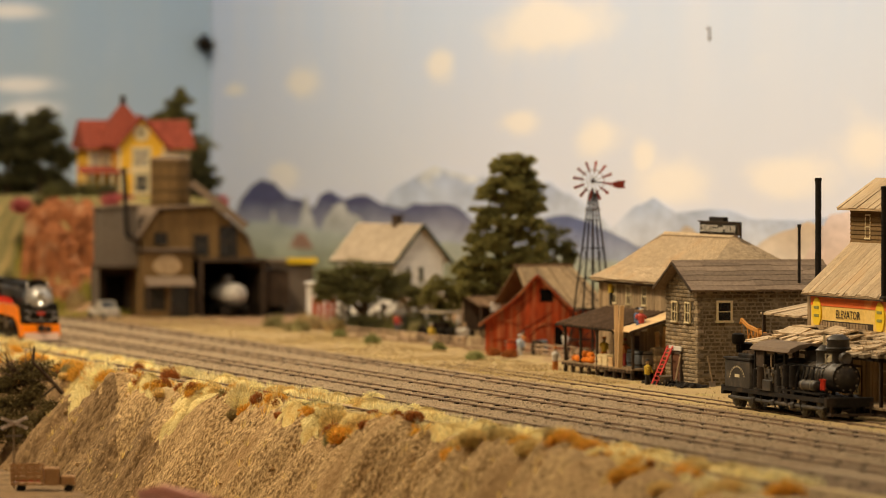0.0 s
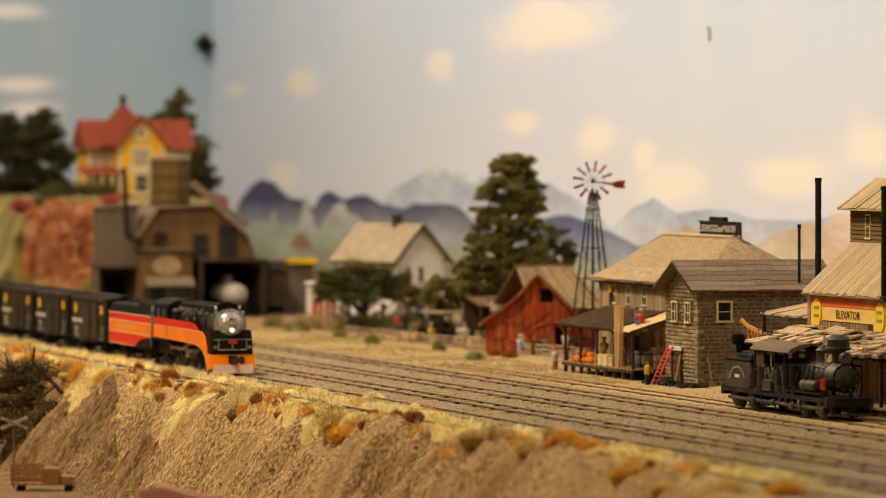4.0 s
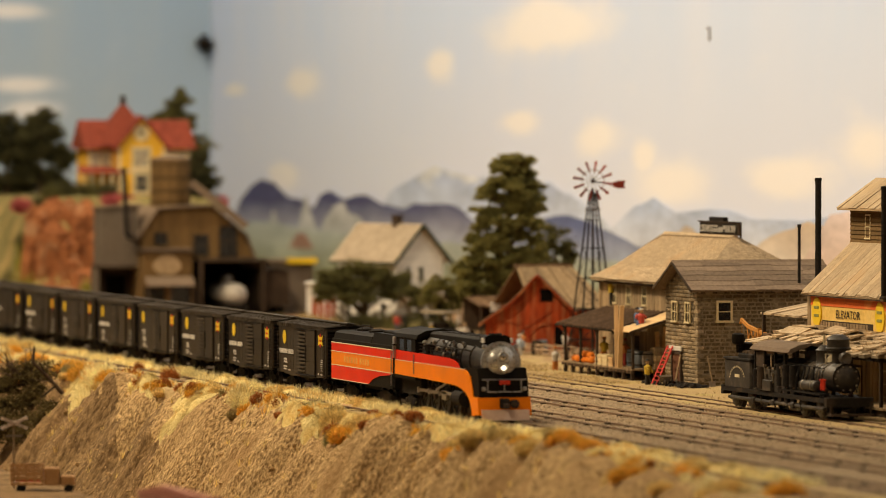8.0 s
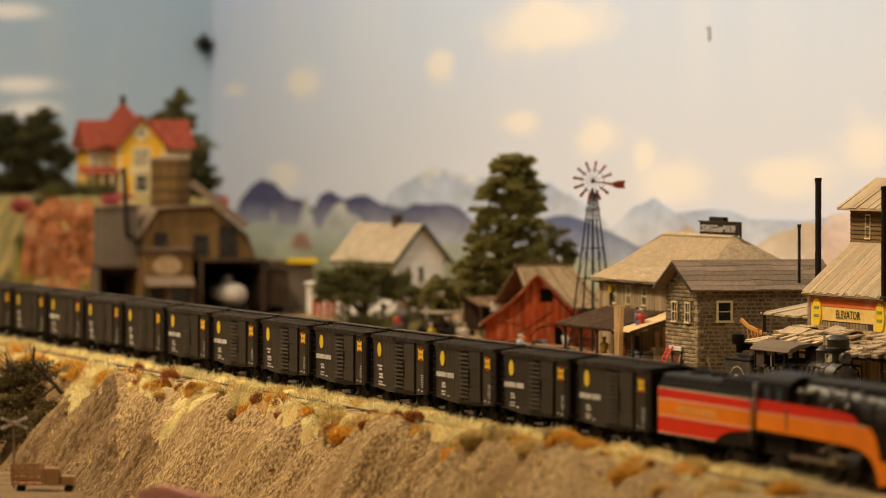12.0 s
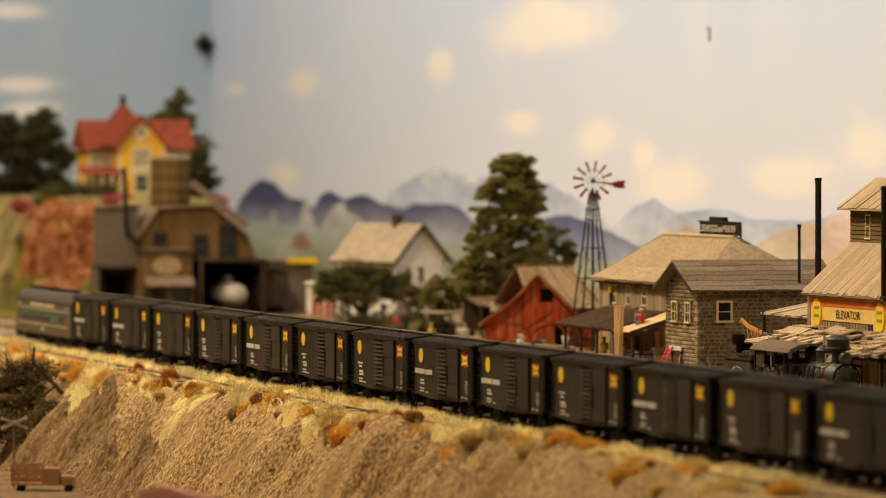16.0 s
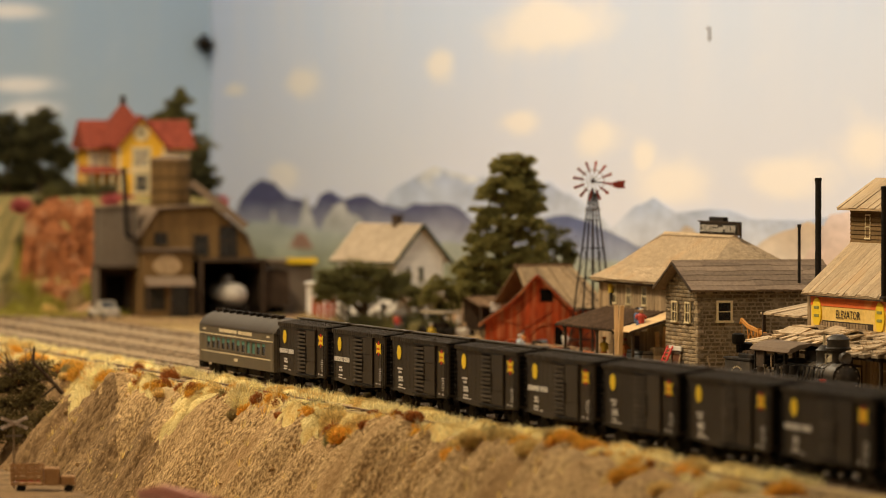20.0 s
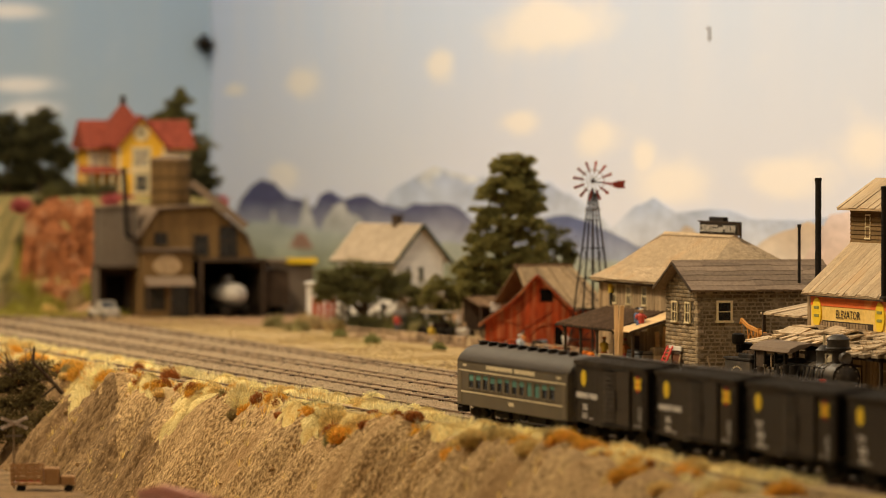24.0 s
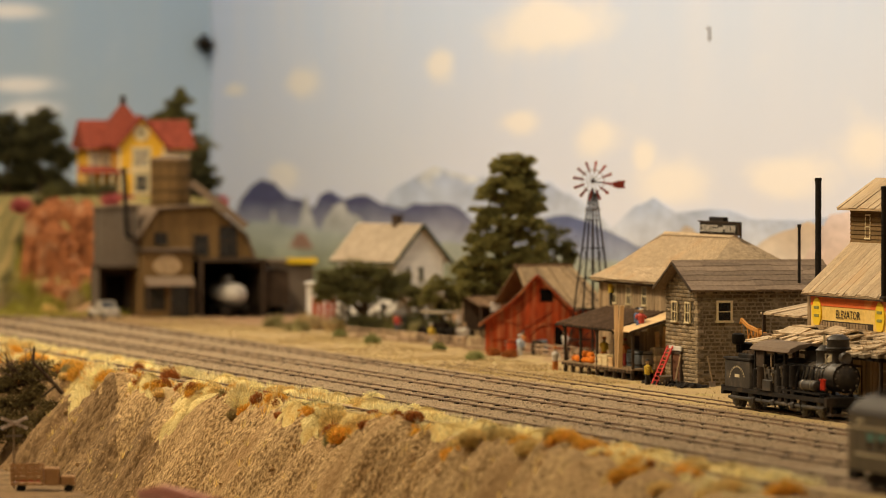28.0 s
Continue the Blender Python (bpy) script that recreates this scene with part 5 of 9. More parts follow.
    return ob


def boards(parent, face, f, u0, u1, z0, z1, width, mat, holes=(), seed=1, t=0.8, name="board", top=None, jit=0.25):
    """Upright boards on a wall plane, one object each; holes are (ua, ub, za, zb); top(u) gives a sloping head."""
    rnd = random.Random(seed)
    u = u0
    out = []
    while u < u1 - 0.2:
        b = min(u1, u + width * rnd.uniform(0.85, 1.15))
        zt = z1 if top is None else top((u + b) / 2)
        spans = [(z0 + rnd.uniform(-jit, jit), zt)]
        for ua, ub, za, zb in holes:
            if ua < (u + b) / 2 < ub:
                spans = [s for lo, hi in spans for s in ((lo, min(hi, za)), (max(lo, zb), hi)) if s[1] - s[0] > 0.4]
        d = t + rnd.uniform(-0.2, 0.25)
        for lo, hi in spans:
            g = Geo()
            if face == "+y":
                g.box(u + 0.12, b - 0.12, f - 0.3, f + d, lo, hi)
            elif face == "-x":
                g.box(f - d, f + 0.3, u + 0.12, b - 0.12, lo, hi)
            out.append(part(name, g, mat, parent))
        u = b
    return out


M_DARKSTONE = island(material("dark_stone", (0.15, 0.108, 0.06), (0.055, 0.04, 0.024), 450, 0.95, 0.9, big=60, vary=0.35, wear=(0.21, 0.165, 0.105), wear_amount=0.3), 0.25)
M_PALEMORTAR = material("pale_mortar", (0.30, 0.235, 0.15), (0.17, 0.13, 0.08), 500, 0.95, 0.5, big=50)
STONE_MESHES, DARK_STONES = [], []
for seed in range(4):
    sg, sr = Geo(), random.Random(seed)
    ins = 0.07
    jj = lambda: sr.uniform(-0.03, 0.03)
    sg.add([(-0.5, 0, -0.5), (0.5, 0, -0.5), (0.5, 0, 0.5), (-0.5, 0, 0.5),
            (-0.5 + ins, 0.55 + jj(), -0.5 + ins * 2), (0.5 - ins, 0.55 + jj(), -0.5 + ins * 2), (0.5 - ins, 0.6 + jj(), 0.5 - ins * 2), (-0.5 + ins, 0.6 + jj(), 0.5 - ins * 2),
            (jj() * 4, 0.95 + jj() * 2, jj() * 4)],
           [(0, 3, 2, 1), (0, 1, 5, 4), (1, 2, 6, 5), (2, 3, 7, 6), (3, 0, 4, 7), (4, 5, 8), (5, 6, 8), (6, 7, 8), (7, 4, 8)])
    STONE_MESHES.append(sg.mesh("stone", M_STONE))
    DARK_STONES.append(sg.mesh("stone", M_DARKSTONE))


def stones(parent, face, f, u0, u1, z0, z1, course, length, holes=(), top=None, seed=1, proud=1.1, most=150, dark=False):
    """Rough ashlar blocks on a wall plane, one object each."""
    rnd = random.Random(seed)
    z, row, count, rest = z0, 0, 0, Geo()
    while z < z1 - 0.5:
        zb = min(z1, z + course)
        u = u0 - (length * 0.5 if row % 2 else 0)
        while u < u1 - 0.3:
            ln = length * rnd.choice((0.7, 0.9, 1.0, 1.2))
            a, b = max(u, u0), min(u + ln, u1)
            u += ln
            if b - a < 1.0:
                continue
            c = (a + b) / 2
            if any(ua < c < ub and za < (z + zb) / 2 < zb2 for ua, ub, za, zb2 in holes):
                continue
            if top is not None and zb > top(c):
                continue
            m = Matrix.Diagonal(((b - a - 0.35), proud * rnd.uniform(0.6, 1.4), (zb - z - 0.32), 1))
            if face == "-x":
                m = Matrix.Translation((f * S, c * S, (z + zb) / 2 * S)) @ Matrix.Rotation(radians(90), 4, "Z") @ m
            else:
                m = Matrix.Translation((c * S, f * S, (z + zb) / 2 * S)) @ m
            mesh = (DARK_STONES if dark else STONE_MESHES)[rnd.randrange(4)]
            count += 1
            if count <= most:
                part("stone", mesh, None, parent, at=m)
            else:
                rest.add([m @ v.co * 1000 for v in mesh.vertices], [tuple(p.vertices) for p in mesh.polygons])
        z, row = zb, row + 1
    if rest.v:
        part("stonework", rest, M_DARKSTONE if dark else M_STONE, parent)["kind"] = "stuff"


# ---- stone warehouse by the siding ----
M_DOORRED = material("red_brown_door", (0.20, 0.085, 0.045), None, 300, 0.85, 0.3)


def stone_building():
    b = thing("stone_building", label="two-storey rough stone warehouse with grey roof", category="building")
    x0, x1, y0, y1, ze, zr = 3588, 3664, -285, -392, 70.5, 88
    xm = (x0 + x1) / 2
    def gable(x):
        return ze + (zr - ze) * (1 - abs(x - xm) / ((x1 - x0) / 2)) - 1.0
    g = Geo()
    g.prism([(x0 + 1, -11), (x1 - 1, -11), (x1 - 1, ze), (xm, zr - 1.2), (x0 + 1, ze)], "y", y1, y0 - 1.0)
    part("wall_core", g, M_MORTAR, b)
    hf = [(3602, 3618, 44, 59), (3631, 3649, 44, 59), (3625, 3645, -11, 22)]
    stones(b, "+y", y0 - 1.0, x0, x1, -10, zr, 2.9, 8.5, hf, gable, 3, 0.9)
    hs = [(-312, -299, 44.5, 61.5)]
    # the -x wall takes darker stones and paler mortar than the track side
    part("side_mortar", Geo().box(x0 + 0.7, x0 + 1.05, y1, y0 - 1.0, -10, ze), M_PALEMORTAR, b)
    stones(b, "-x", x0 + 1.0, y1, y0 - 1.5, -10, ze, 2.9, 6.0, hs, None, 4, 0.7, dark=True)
    # rough corner stones
    rnd = random.Random(8)
    for k in range(27):
        lng = 7 if k % 2 else 4.5
        part("corner_stone", Geo().box(x0 - 0.5, x0 + lng, y0 - (9 - lng), y0 + 0.3 + rnd.uniform(0, 0.5), -10 + k * 2.95, -7.3 + k * 2.95, c=0.5), M_STONE, b)
    window(b, "+y", y0, 3610, 45, 58.5, 9.5, M_CREAM, bars=1)
    window(b, "+y", y0, 3640, 45, 58.5, 10.5, M_CREAM, bars=1)
    window(b, "-x", x0, -305.5, 46.5, 59.5, 9.4, M_CREAM, t=1.6, bars=0)
    d = Geo()
    d.box(3626, 3644, y0 - 0.6, y0 + 0.4, -9, 20.5)
    door = part("door", d, M_DOORRED, b, "reddish brown plank door")
    fr = Geo()
    fr.box(3624, 3626, y0 - 0.6, y0 + 1.2, -4, 22.5), fr.box(3644, 3646, y0 - 0.6, y0 + 1.2, -4, 22.5), fr.box(3626, 3644, y0 - 0.6, y0 + 1.2, 20.5, 22.5)
    part("door_frame", fr, M_DARKWOOD, door)
    part("door_knob", Geo().ball((3629, y0 + 0.9, 9), 0.6), M_ROD, door)
    part("plaque", Geo().box(3622, 3650, y0 + 0.2, y0 + 1.6, 23.2, 26.4, c=0.3), M_WHITEMARK, b, "small pale lamp plaque over the door")
    # roof: two planes with strips of tar paper
    for sgn, xe in ((-1, x0 - 6), (1, x1 + 6)):
        ez = ze - (zr - ze) * 6 / ((x1 - x0) / 2) + 1.0
        q = [(xm, y0 + 7, zr + 1.2), (xm, y1 - 4, zr + 1.2), (xe, y1 - 4, ez), (xe, y0 + 7, ez)]
        part("roof_plane", Geo().slab(q if sgn > 0 else q[::-1], 1.4), M_GREYROOF, b)
        shingles(b, (xe, y0 + 7, ez), (xe, y1 - 4, ez), (xm, y1 - 4, zr + 1.2), (xm, y0 + 7, zr + 1.2), 6, 5, M_GREYROOF, jit=1.2, lift=0.35, name="roofing_strip")
    part("ridge_cap", Geo().prism([(xm - 3, zr - 0.2), (xm, zr + 2.2), (xm + 3, zr - 0.2)], "y", y1 - 4, y0 + 7.4), M_GREYROOF, b)
    for sgn, xe in ((-1, x0 - 6), (1, x1 + 6)):
        ez = ze - (zr - ze) * 6 / ((x1 - x0) / 2) + 1.0
        part("bargeboard", Geo().bar((xm, y0 + 7.2, zr + 0.2), (xe, y0 + 7.2, ez - 0.6), 0.8, 2.0), M_DARKWOOD, b)
    for k in range(12):
        part("rafter_tail", Geo().box(x0 - 5.2, x0, y1 + 4 + k * 9, y1 + 5.4 + k * 9, ze - 4.2, ze - 2.0), M_DARKWOOD, b)
    return b


stone_building()


def pipe_stack(x, y, z0, z1, r, label):
    s = thing("chimney_pipe", x, y, z0, label=label, category="chimney", group="black stacks")
    part("pipe", Geo().rod((0, 0, 0), (0, 0, z1 - z0), r, r, 14), M_SOOT, s, smooth=True)
    part("rim", Geo().lathe((0, 0, z1 - z0 - 2.2), (0, 0, 1), [(0, r), (0.2, r + 0.35), (2.2, r + 0.35), (2.4, r * 0.7)], 14), M_SOOT, s)
    part("base_flange", Geo().lathe((0, 0, -0.5), (0, 0, 1), [(0, r + 1.2), (1.2, r + 1.0), (2.4, r)], 14), M_SOOT, s)


pipe_stack(3500, -346, -3.5, 151, 2.25, "tall thin black boiler stack behind the elevator")
pipe_stack(3592, -365, 70, 116.5, 1.15, "short thin black stovepipe on the stone warehouse roof")
pipe_stack(3205, -284, 73, 147, 2.3, "black vent pipe on the elevator roof")


# ---- weathered depot ----
def depot():
    b = thing("depot", label="weathered board depot with sagging shingled hip roof", category="building")
    x0, x1, y0, y1, ze = 3680, 3905, -312, -402, 69
    part("wall_core", Geo().box(x0, x1, y1, y0 - 0.6, -10, ze), M_DARKWOOD, b)
    wins = (3868, 3832, 3793)
    holes = [(w - 6.5, w + 6.5, 50.8, 66) for w in wins] + [(3805, 3825, -4, 28)]
    boards(b, "+y", y0 - 0.4, x0, x1, -9, ze, 3.8, M_BOARD, holes, 5)
    boards(b, "-x", x0, y1, y0, -9, ze, 4.0, M_BOARD, (), 6)
    for w in wins:
        window(b, "+y", y0, w, 52, 65, 10, M_CREAM, bars=1)
    part("door", Geo().box(3806, 3824, y0 - 0.5, y0 + 0.2, -3, 27), M_DARKWOOD, b)
    part("corner_post", Geo().box(x1 - 2, x1 + 0.8, y0 - 2, y0 + 1.1, -4, ze), M_BOARD, b)
    ex0, ex1, ey0, ey1, ez = 3655, 3910, -304, -418, 70.5
    rx0, rx1, ry, rz = 3712, 3878, -357, 105.5
    core = Geo()
    v = [(ex0 + 1, ey0 - 1, ez - 1.6), (ex1 - 1, ey0 - 1, ez - 1.6), (ex1 - 1, ey1 + 1, ez - 1.6), (ex0 + 1, ey1 + 1, ez - 1.6),
         (ex0 + 1, ey0 - 1, ez - 0.4), (ex1 - 1, ey0 - 1, ez - 0.4), (ex1 - 1, ey1 + 1, ez - 0.4), (ex0 + 1, ey1 + 1, ez - 0.4), (rx0, ry, rz - 6), (rx1, ry, rz - 6)]
    core.add(v, [(0, 3, 2, 1), (0, 1, 5, 4), (1, 2, 6, 5), (2, 3, 7, 6), (3, 0, 4, 7), (4, 5, 9, 8), (5, 6, 9), (6, 7, 8, 9), (7, 4, 8)])
    part("roof", core, M_SHINGLE, b)
    # the eaves flare: a flatter lower band, then the steeper slope
    def mid(e, r, t, sag):
        return (e[0] + (r[0] - e[0]) * t, e[1] + (r[1] - e[1]) * t, e[2] + (r[2] - e[2]) * t - sag)
    c = {"a": (ex0, ey0, ez), "b": (ex1, ey0, ez), "c": (ex1, ey1, ez), "d": (ex0, ey1, ez)}
    r = {"a": (rx0, ry, rz), "b": (rx1, ry, rz), "c": (rx1, ry, rz), "d": (rx0, ry, rz)}
    for p, q in (("a", "b"), ("b", "c"), ("c", "d"), ("d", "a")):
        wide = 44 if p in "ac" else 20
        e0, e1, m0, m1 = c[p], c[q], mid(c[p], r[p], 0.36, 2.0), mid(c[q], r[q], 0.36, 2.0)
        shingles(b, e0, e1, m1, m0, 8, int(wide * 2.4), M_SHINGLE, jit=0.9, lift=0.4)
        if r[p] != r[q]:
            shingles(b, m0, m1, r[q], r[p], 19, int(wide * 2.0), M_SHINGLE, jit=0.8, lift=0.32)
        else:
            top = Vector(r[p])
            side = (Vector(m1) - Vector(m0)) * 0.03
            shingles(b, m0, m1, top + side, top - side, 19, int(wide * 2.0), M_SHINGLE, jit=0.8, lift=0.32)
    part("ridge_cap", Geo().prism([(ry - 3, rz - 0.6), (ry, rz + 1.8), (ry + 3, rz - 0.6)], "x", rx0 - 1, rx1 + 1), M_SHINGLE, b)
    for k in range(26):
        part("rafter_tail", Geo().box(x0 + 4 + k * 8.6, x0 + 5.4 + k * 8.6, y0, ey0 - 1.5, ez - 3.4, ez - 1.4), M_DARKWOOD, b)
    # sign on the ridge
    s = part("roof_sign", Geo().box(3702, 3792, ry - 0.8, ry + 0.8, rz + 0.8, rz + 10.6), M_DARKWOOD, b, "dark signboard on the ridge")
    part("sign_face", Geo().box(3704, 3790, ry + 0.8, ry + 1.3, rz + 2.0, rz + 9.6), M_SOOT, s)
    me = letters("CREAM EGGS and POULTRY", 5.4, M_WHITEMARK, 0.06, 82)
    part("sign_letters", me, None, s, "white sign lettering", at=shift(3747, ry + 1.6, rz + 3.2, 180))
    part("sign_frame", Geo().box(3700, 3794, ry - 1.2, ry + 1.6, rz + 10.4, rz + 11.4), M_DARKWOOD, s)
    for x in (3703, 3747, 3791):
        part("sign_post", Geo().bar((x, ry - 1.5, rz - 1), (x, ry - 1.5, rz + 10), 1.2), M_DARKWOOD, s)
    part("ridge_vent", Geo().box(3742, 3776, ry - 5, ry - 1, rz + 1, rz + 14.5, c=0.6), M_SOOT, b)
    return b


depot()


M_BATTEN = material("brown_batten", (0.17, 0.105, 0.062), (0.09, 0.056, 0.034), 300, 0.9, 0.4)


def platform():
    p = thing("freight_platform", label="raised dark timber freight platform with canopy", category="platform")
    x0, x1, yf, yb, zt = 3687, 3862, -267, -306, 7.3
    n = 46
    w = (x1 - x0) / n
    for k in range(n):
        rnd = random.Random(k)
        part("deck_plank", Geo().box(x0 + k * w + 0.15, x0 + (k + 1) * w - 0.15, yb, yf + rnd.uniform(-0.5, 0.6), zt - 1.2, zt + rnd.uniform(-0.15, 0.15)), M_BOARD, p)
    part("edge_beam", Geo().box(x0, x1, yf - 1.6, yf - 0.2, zt - 3.6, zt - 1.3), M_DARKWOOD, p)
    for x in (3691, 3712, 3733, 3755, 3777, 3798, 3818, 3839, 3858):
        part("pile", Geo().box(x - 1.3, x + 1.3, yf - 3.0, yf - 0.4, -11, zt - 1.3), M_DARKWOOD, p)
    part("skirt_board", Geo().box(3690, 3750, yf - 2.6, yf - 1.8, -4.5, -1), M_DARKWOOD, p)
    for k in range(40):
        part("joist_end", Geo().box(x0 + 2 + k * 4.4, x0 + 3.6 + k * 4.4, yf - 1.0, yf + 0.5, zt - 3.4, zt - 1.3), M_DARKWOOD if k % 2 else M_BARNROOF, p)
    for x in (3700, 3742, 3784, 3826):
        part("rear_pile", Geo().box(x - 1.3, x + 1.3, -302, -299.6, -11, zt - 1.3), M_DARKWOOD, p)
    for x in (3689, 3733, 3777, 3818, 3858):
        part("post", Geo().bar((x, yf - 1.4, zt), (x, yf - 1.4, 34.6), 1.9), M_DARKWOOD, p)
        part("brace", Geo().bar((x, yf - 1.4, 28.6), (x + 6, yf - 1.4, 34.6), 1.0), M_DARKWOOD, p)
    part("canopy_beam", Geo().box(x0, x1, yf - 2.4, yf - 0.6, 33.6, 35.6), M_DARKWOOD, p)
    for k in range(9):
        x = x0 + 2 + k * 21.6
        part("rafter", Geo().bar((x, yf + 1, 34.6), (x, yb - 0.5, 47.4), 1.3), M_DARKWOOD, p)
    # ribbed iron sheets on the far part, bare new boards at the near end
    xs = 3726
    k, x = 0, xs
    while x < x1 + 2:
        q = [(x, yf + 2.5, 35.2), (x + 10.4, yf + 2.5, 35.2), (x + 10.4, yb, 48.2), (x, yb, 48.2)]
        # sheet kept black to paint in the shaded gaps between the battens
        part("canopy_slat", Geo().slab(q, 0.8), M_SOOT, p)
        part("canopy_batten", Geo().bar((x + 4.0, yf + 2.8, 35.8), (x + 4.0, yb, 48.8), 3.4, 1.6), M_BATTEN, p)
        x, k = x + 10.6, k + 1
    for k in range(7):
        t0, t1 = k / 7, (k + 0.94) / 7
        ya, yb2 = yf + 2.5 + (yb - yf - 2.5) * t0, yf + 2.5 + (yb - yf - 2.5) * t1
        za, zb = 35.4 + 13.0 * t0, 35.4 + 13.0 * t1
        part("roof_board", Geo().slab([(x0 - 2, ya, za), (xs - (k % 3) * 2, ya, za), (xs - (k % 3) * 2, yb2, zb), (x0 - 2, yb2, zb)], 0.9), M_NEWWOOD, p)
    part("verge_board", Geo().bar((x0 - 2.4, yf + 2.6, 34.6), (x0 - 2.4, yb, 47.6), 0.9, 2.0), M_DARKWOOD, p)
    return p


platform()


def plank(pts, w, t, mat, label, name="lumber_plank", group="leaning lumber"):
    a, b = pts
    return solid(name, Geo().bar(a, b, w, t), mat, label, "lumber", group)


plank(((3713, -263.6, 7.4), (3716, -264, 54.5)), 3.4, 1.0, M_NEWWOOD, "tall fresh lumber plank leaning on the platform")
plank(((3706, -263.4, 7.4), (3701, -263.6, 54.5)), 3.4, 1.0, M_NEWWOOD, "tall fresh lumber plank leaning on the platform")
plank(((3712, -296, -3.5), (3736, -303, 33)), 3.2, 1.0, M_NEWWOOD, "long fresh board leaning against the depot")
plank(((3704, -296, -3.5), (3716, -303, 38)), 3.2, 1.0, M_NEWWOOD, "long fresh board leaning against the depot")
plank(((3724, -297, -3.5), (3738, -305, 30)), 3.0, 1.0, M_BOARD, "long fresh board leaning against the depot")
plank(((3698, -296, -3.5), (3708, -304, 40)), 3.0, 1.0, M_NEWWOOD, "long fresh board leaning against the depot")


def ladder(a, b, w, mat, label, rungs=10):
    l = thing("ladder", label=label, category="ladder")
    a, b = Vector(a), Vector(b)
    for s in (-w / 2, w / 2):
        part("rail", Geo().bar(a + Vector((s, 0, 0)), b + Vector((s, 0, 0)), 1.0, 1.3), mat, l)
    for k in range(rungs):
        p = a.lerp(b, (k + 0.7) / (rungs + 0.4))
        part("rung", Geo().bar(p + Vector((-w / 2, 0, 0)), p + Vector((w / 2, 0, 0)), 0.8), mat, l)


M_REDLADDER = material("red_ladder_paint", (0.55, 0.05, 0.035), (0.42, 0.04, 0.03), 400, 0.6, 0.1)
ladder((3622, -262, -3), (3646, -283.4, 26), 11, M_REDLADDER, "red painted ladder leaning on the stone warehouse")
ladder((3712, -303, 7.3), (3714, -305.5, 33), 9, M_DARKWOOD, "dark ladder standing under the canopy", 9)


# ---- grain elevator ----
M_AWNING = island(material("bleached_shake", (0.62, 0.48, 0.315), (0.38, 0.28, 0.17), 300, 0.95, 0.7, big=40, vary=0.2), 0.25)


def elevator():
    b = thing("grain_elevator", label="weathered grain elevator with yellow sign and ragged awning", category="building")
    x0, x1, y0, y1 = 2990, 3368, -290, -402
    part("wall_core", Geo().box(x0, x1, y1, y0 - 0.6, -5, 74), M_DARKWOOD, b)
    boards(b, "+y", y0 - 0.4, x0, x1, -4, 74, 4.6, M_BOARD, [(3262, 3286, 5, 27)], 21)
    boards(b, "+y", y0 - 0.4, 3262, 3286, -4, 5, 4.6, M_BOARD, (), 22)
    window(b, "+y", y0, 3274, 8, 24, 15, M_CREAM, bars=1)
    window(b, "+y", y0, 3215, 8, 24, 15, M_CREAM, bars=1)
    # main roof: long standing planks
    ez, rz, ey, ry = 73, 108, -284, -322
    xe = 3366
    part("roof", Geo().prism([(ey, ez - 1.2), (ey, ez - 0.2), (ry, rz - 0.2), (-402, rz - 0.2), (-402, rz - 1.6), (ry, rz - 1.6)], "x", x0 - 8, xe - 0.5), M_BOARD, b)
    rnd = random.Random(31)
    x = x0 - 8
    while x < xe:
        w = rnd.uniform(6.5, 9.5)
        xb = min(x + w, xe + 0.5)
        j = rnd.uniform(-1.6, 0.8)
        part("roof_plank", Geo().slab([(x + 0.2, ey + j, ez + 0.5 + j * -0.8), (xb - 0.2, ey + j, ez + 0.5 + j * -0.8), (xb - 0.2, ry, rz + 0.6), (x + 0.2, ry, rz + 0.6)], 1.0), M_SHINGLE, b)
        x = xb
    part("eave_board", Geo().box(x0 - 8, xe, ey - 0.9, ey - 0.3, ez - 2.0, ez - 1.0), M_DARKWOOD, b)
    # far end wall of boards, seen past the roof
    part("end_wall", Geo().prism([(y0, 74), (ry, rz - 1.5), (-402, rz - 1.5), (-402, 74)], "x", x1 - 2, x1), M_BOARD, b)
    # tower
    tx1, ty0, ty1, tz0, tz1 = 3368, -322, -372, 106, 130
    t = part("tower", Geo().box(x0 + 60, tx1, ty1, ty0 - 0.6, tz0, tz1), M_DARKWOOD, b)
    z = tz0 + 1
    while z < tz1:
        part("siding", Geo().slab([(x0 + 60, ty0 + 0.7, z), (tx1 + 0.3, ty0 + 0.7, z), (tx1 + 0.3, ty0 - 0.1, z + 3.2), (x0 + 60, ty0 - 0.1, z + 3.2)][::-1], -0.6), M_BROWNWALL, t)
        z += 3.0
    window(t, "+y", ty0 + 0.3, 3334, 111, 126, 8, M_CREAM, bars=0)
    tez, trz, tey, try_, txe = 130.5, 151, -314, -343, 3376
    part("tower_roof", Geo().prism([(tey, tez - 1), (tey, tez), (try_, trz), (-374, tez), (-374, tez - 1), (try_, trz - 1.4)], "x", x0 + 50, txe - 0.4), M_BOARD, t)
    x = x0 + 50
    while x < txe:
        w = rnd.uniform(6.5, 9.5)
        xb = min(x + w, txe + 0.5)
        j = rnd.uniform(-1.2, 0.6)
        part("tower_roof_plank", Geo().slab([(x + 0.2, tey + j, tez + 0.8), (xb - 0.2, tey + j, tez + 0.8), (xb - 0.2, try_, trz + 0.9), (x + 0.2, try_, trz + 0.9)], 0.9), M_SHINGLE, t)
        x = xb
    # painted sign on the track side
    M_SAGEPAINT = material("faded_green_paint", (0.30, 0.30, 0.08), None, 300, 0.8, 0.0, vary=0)
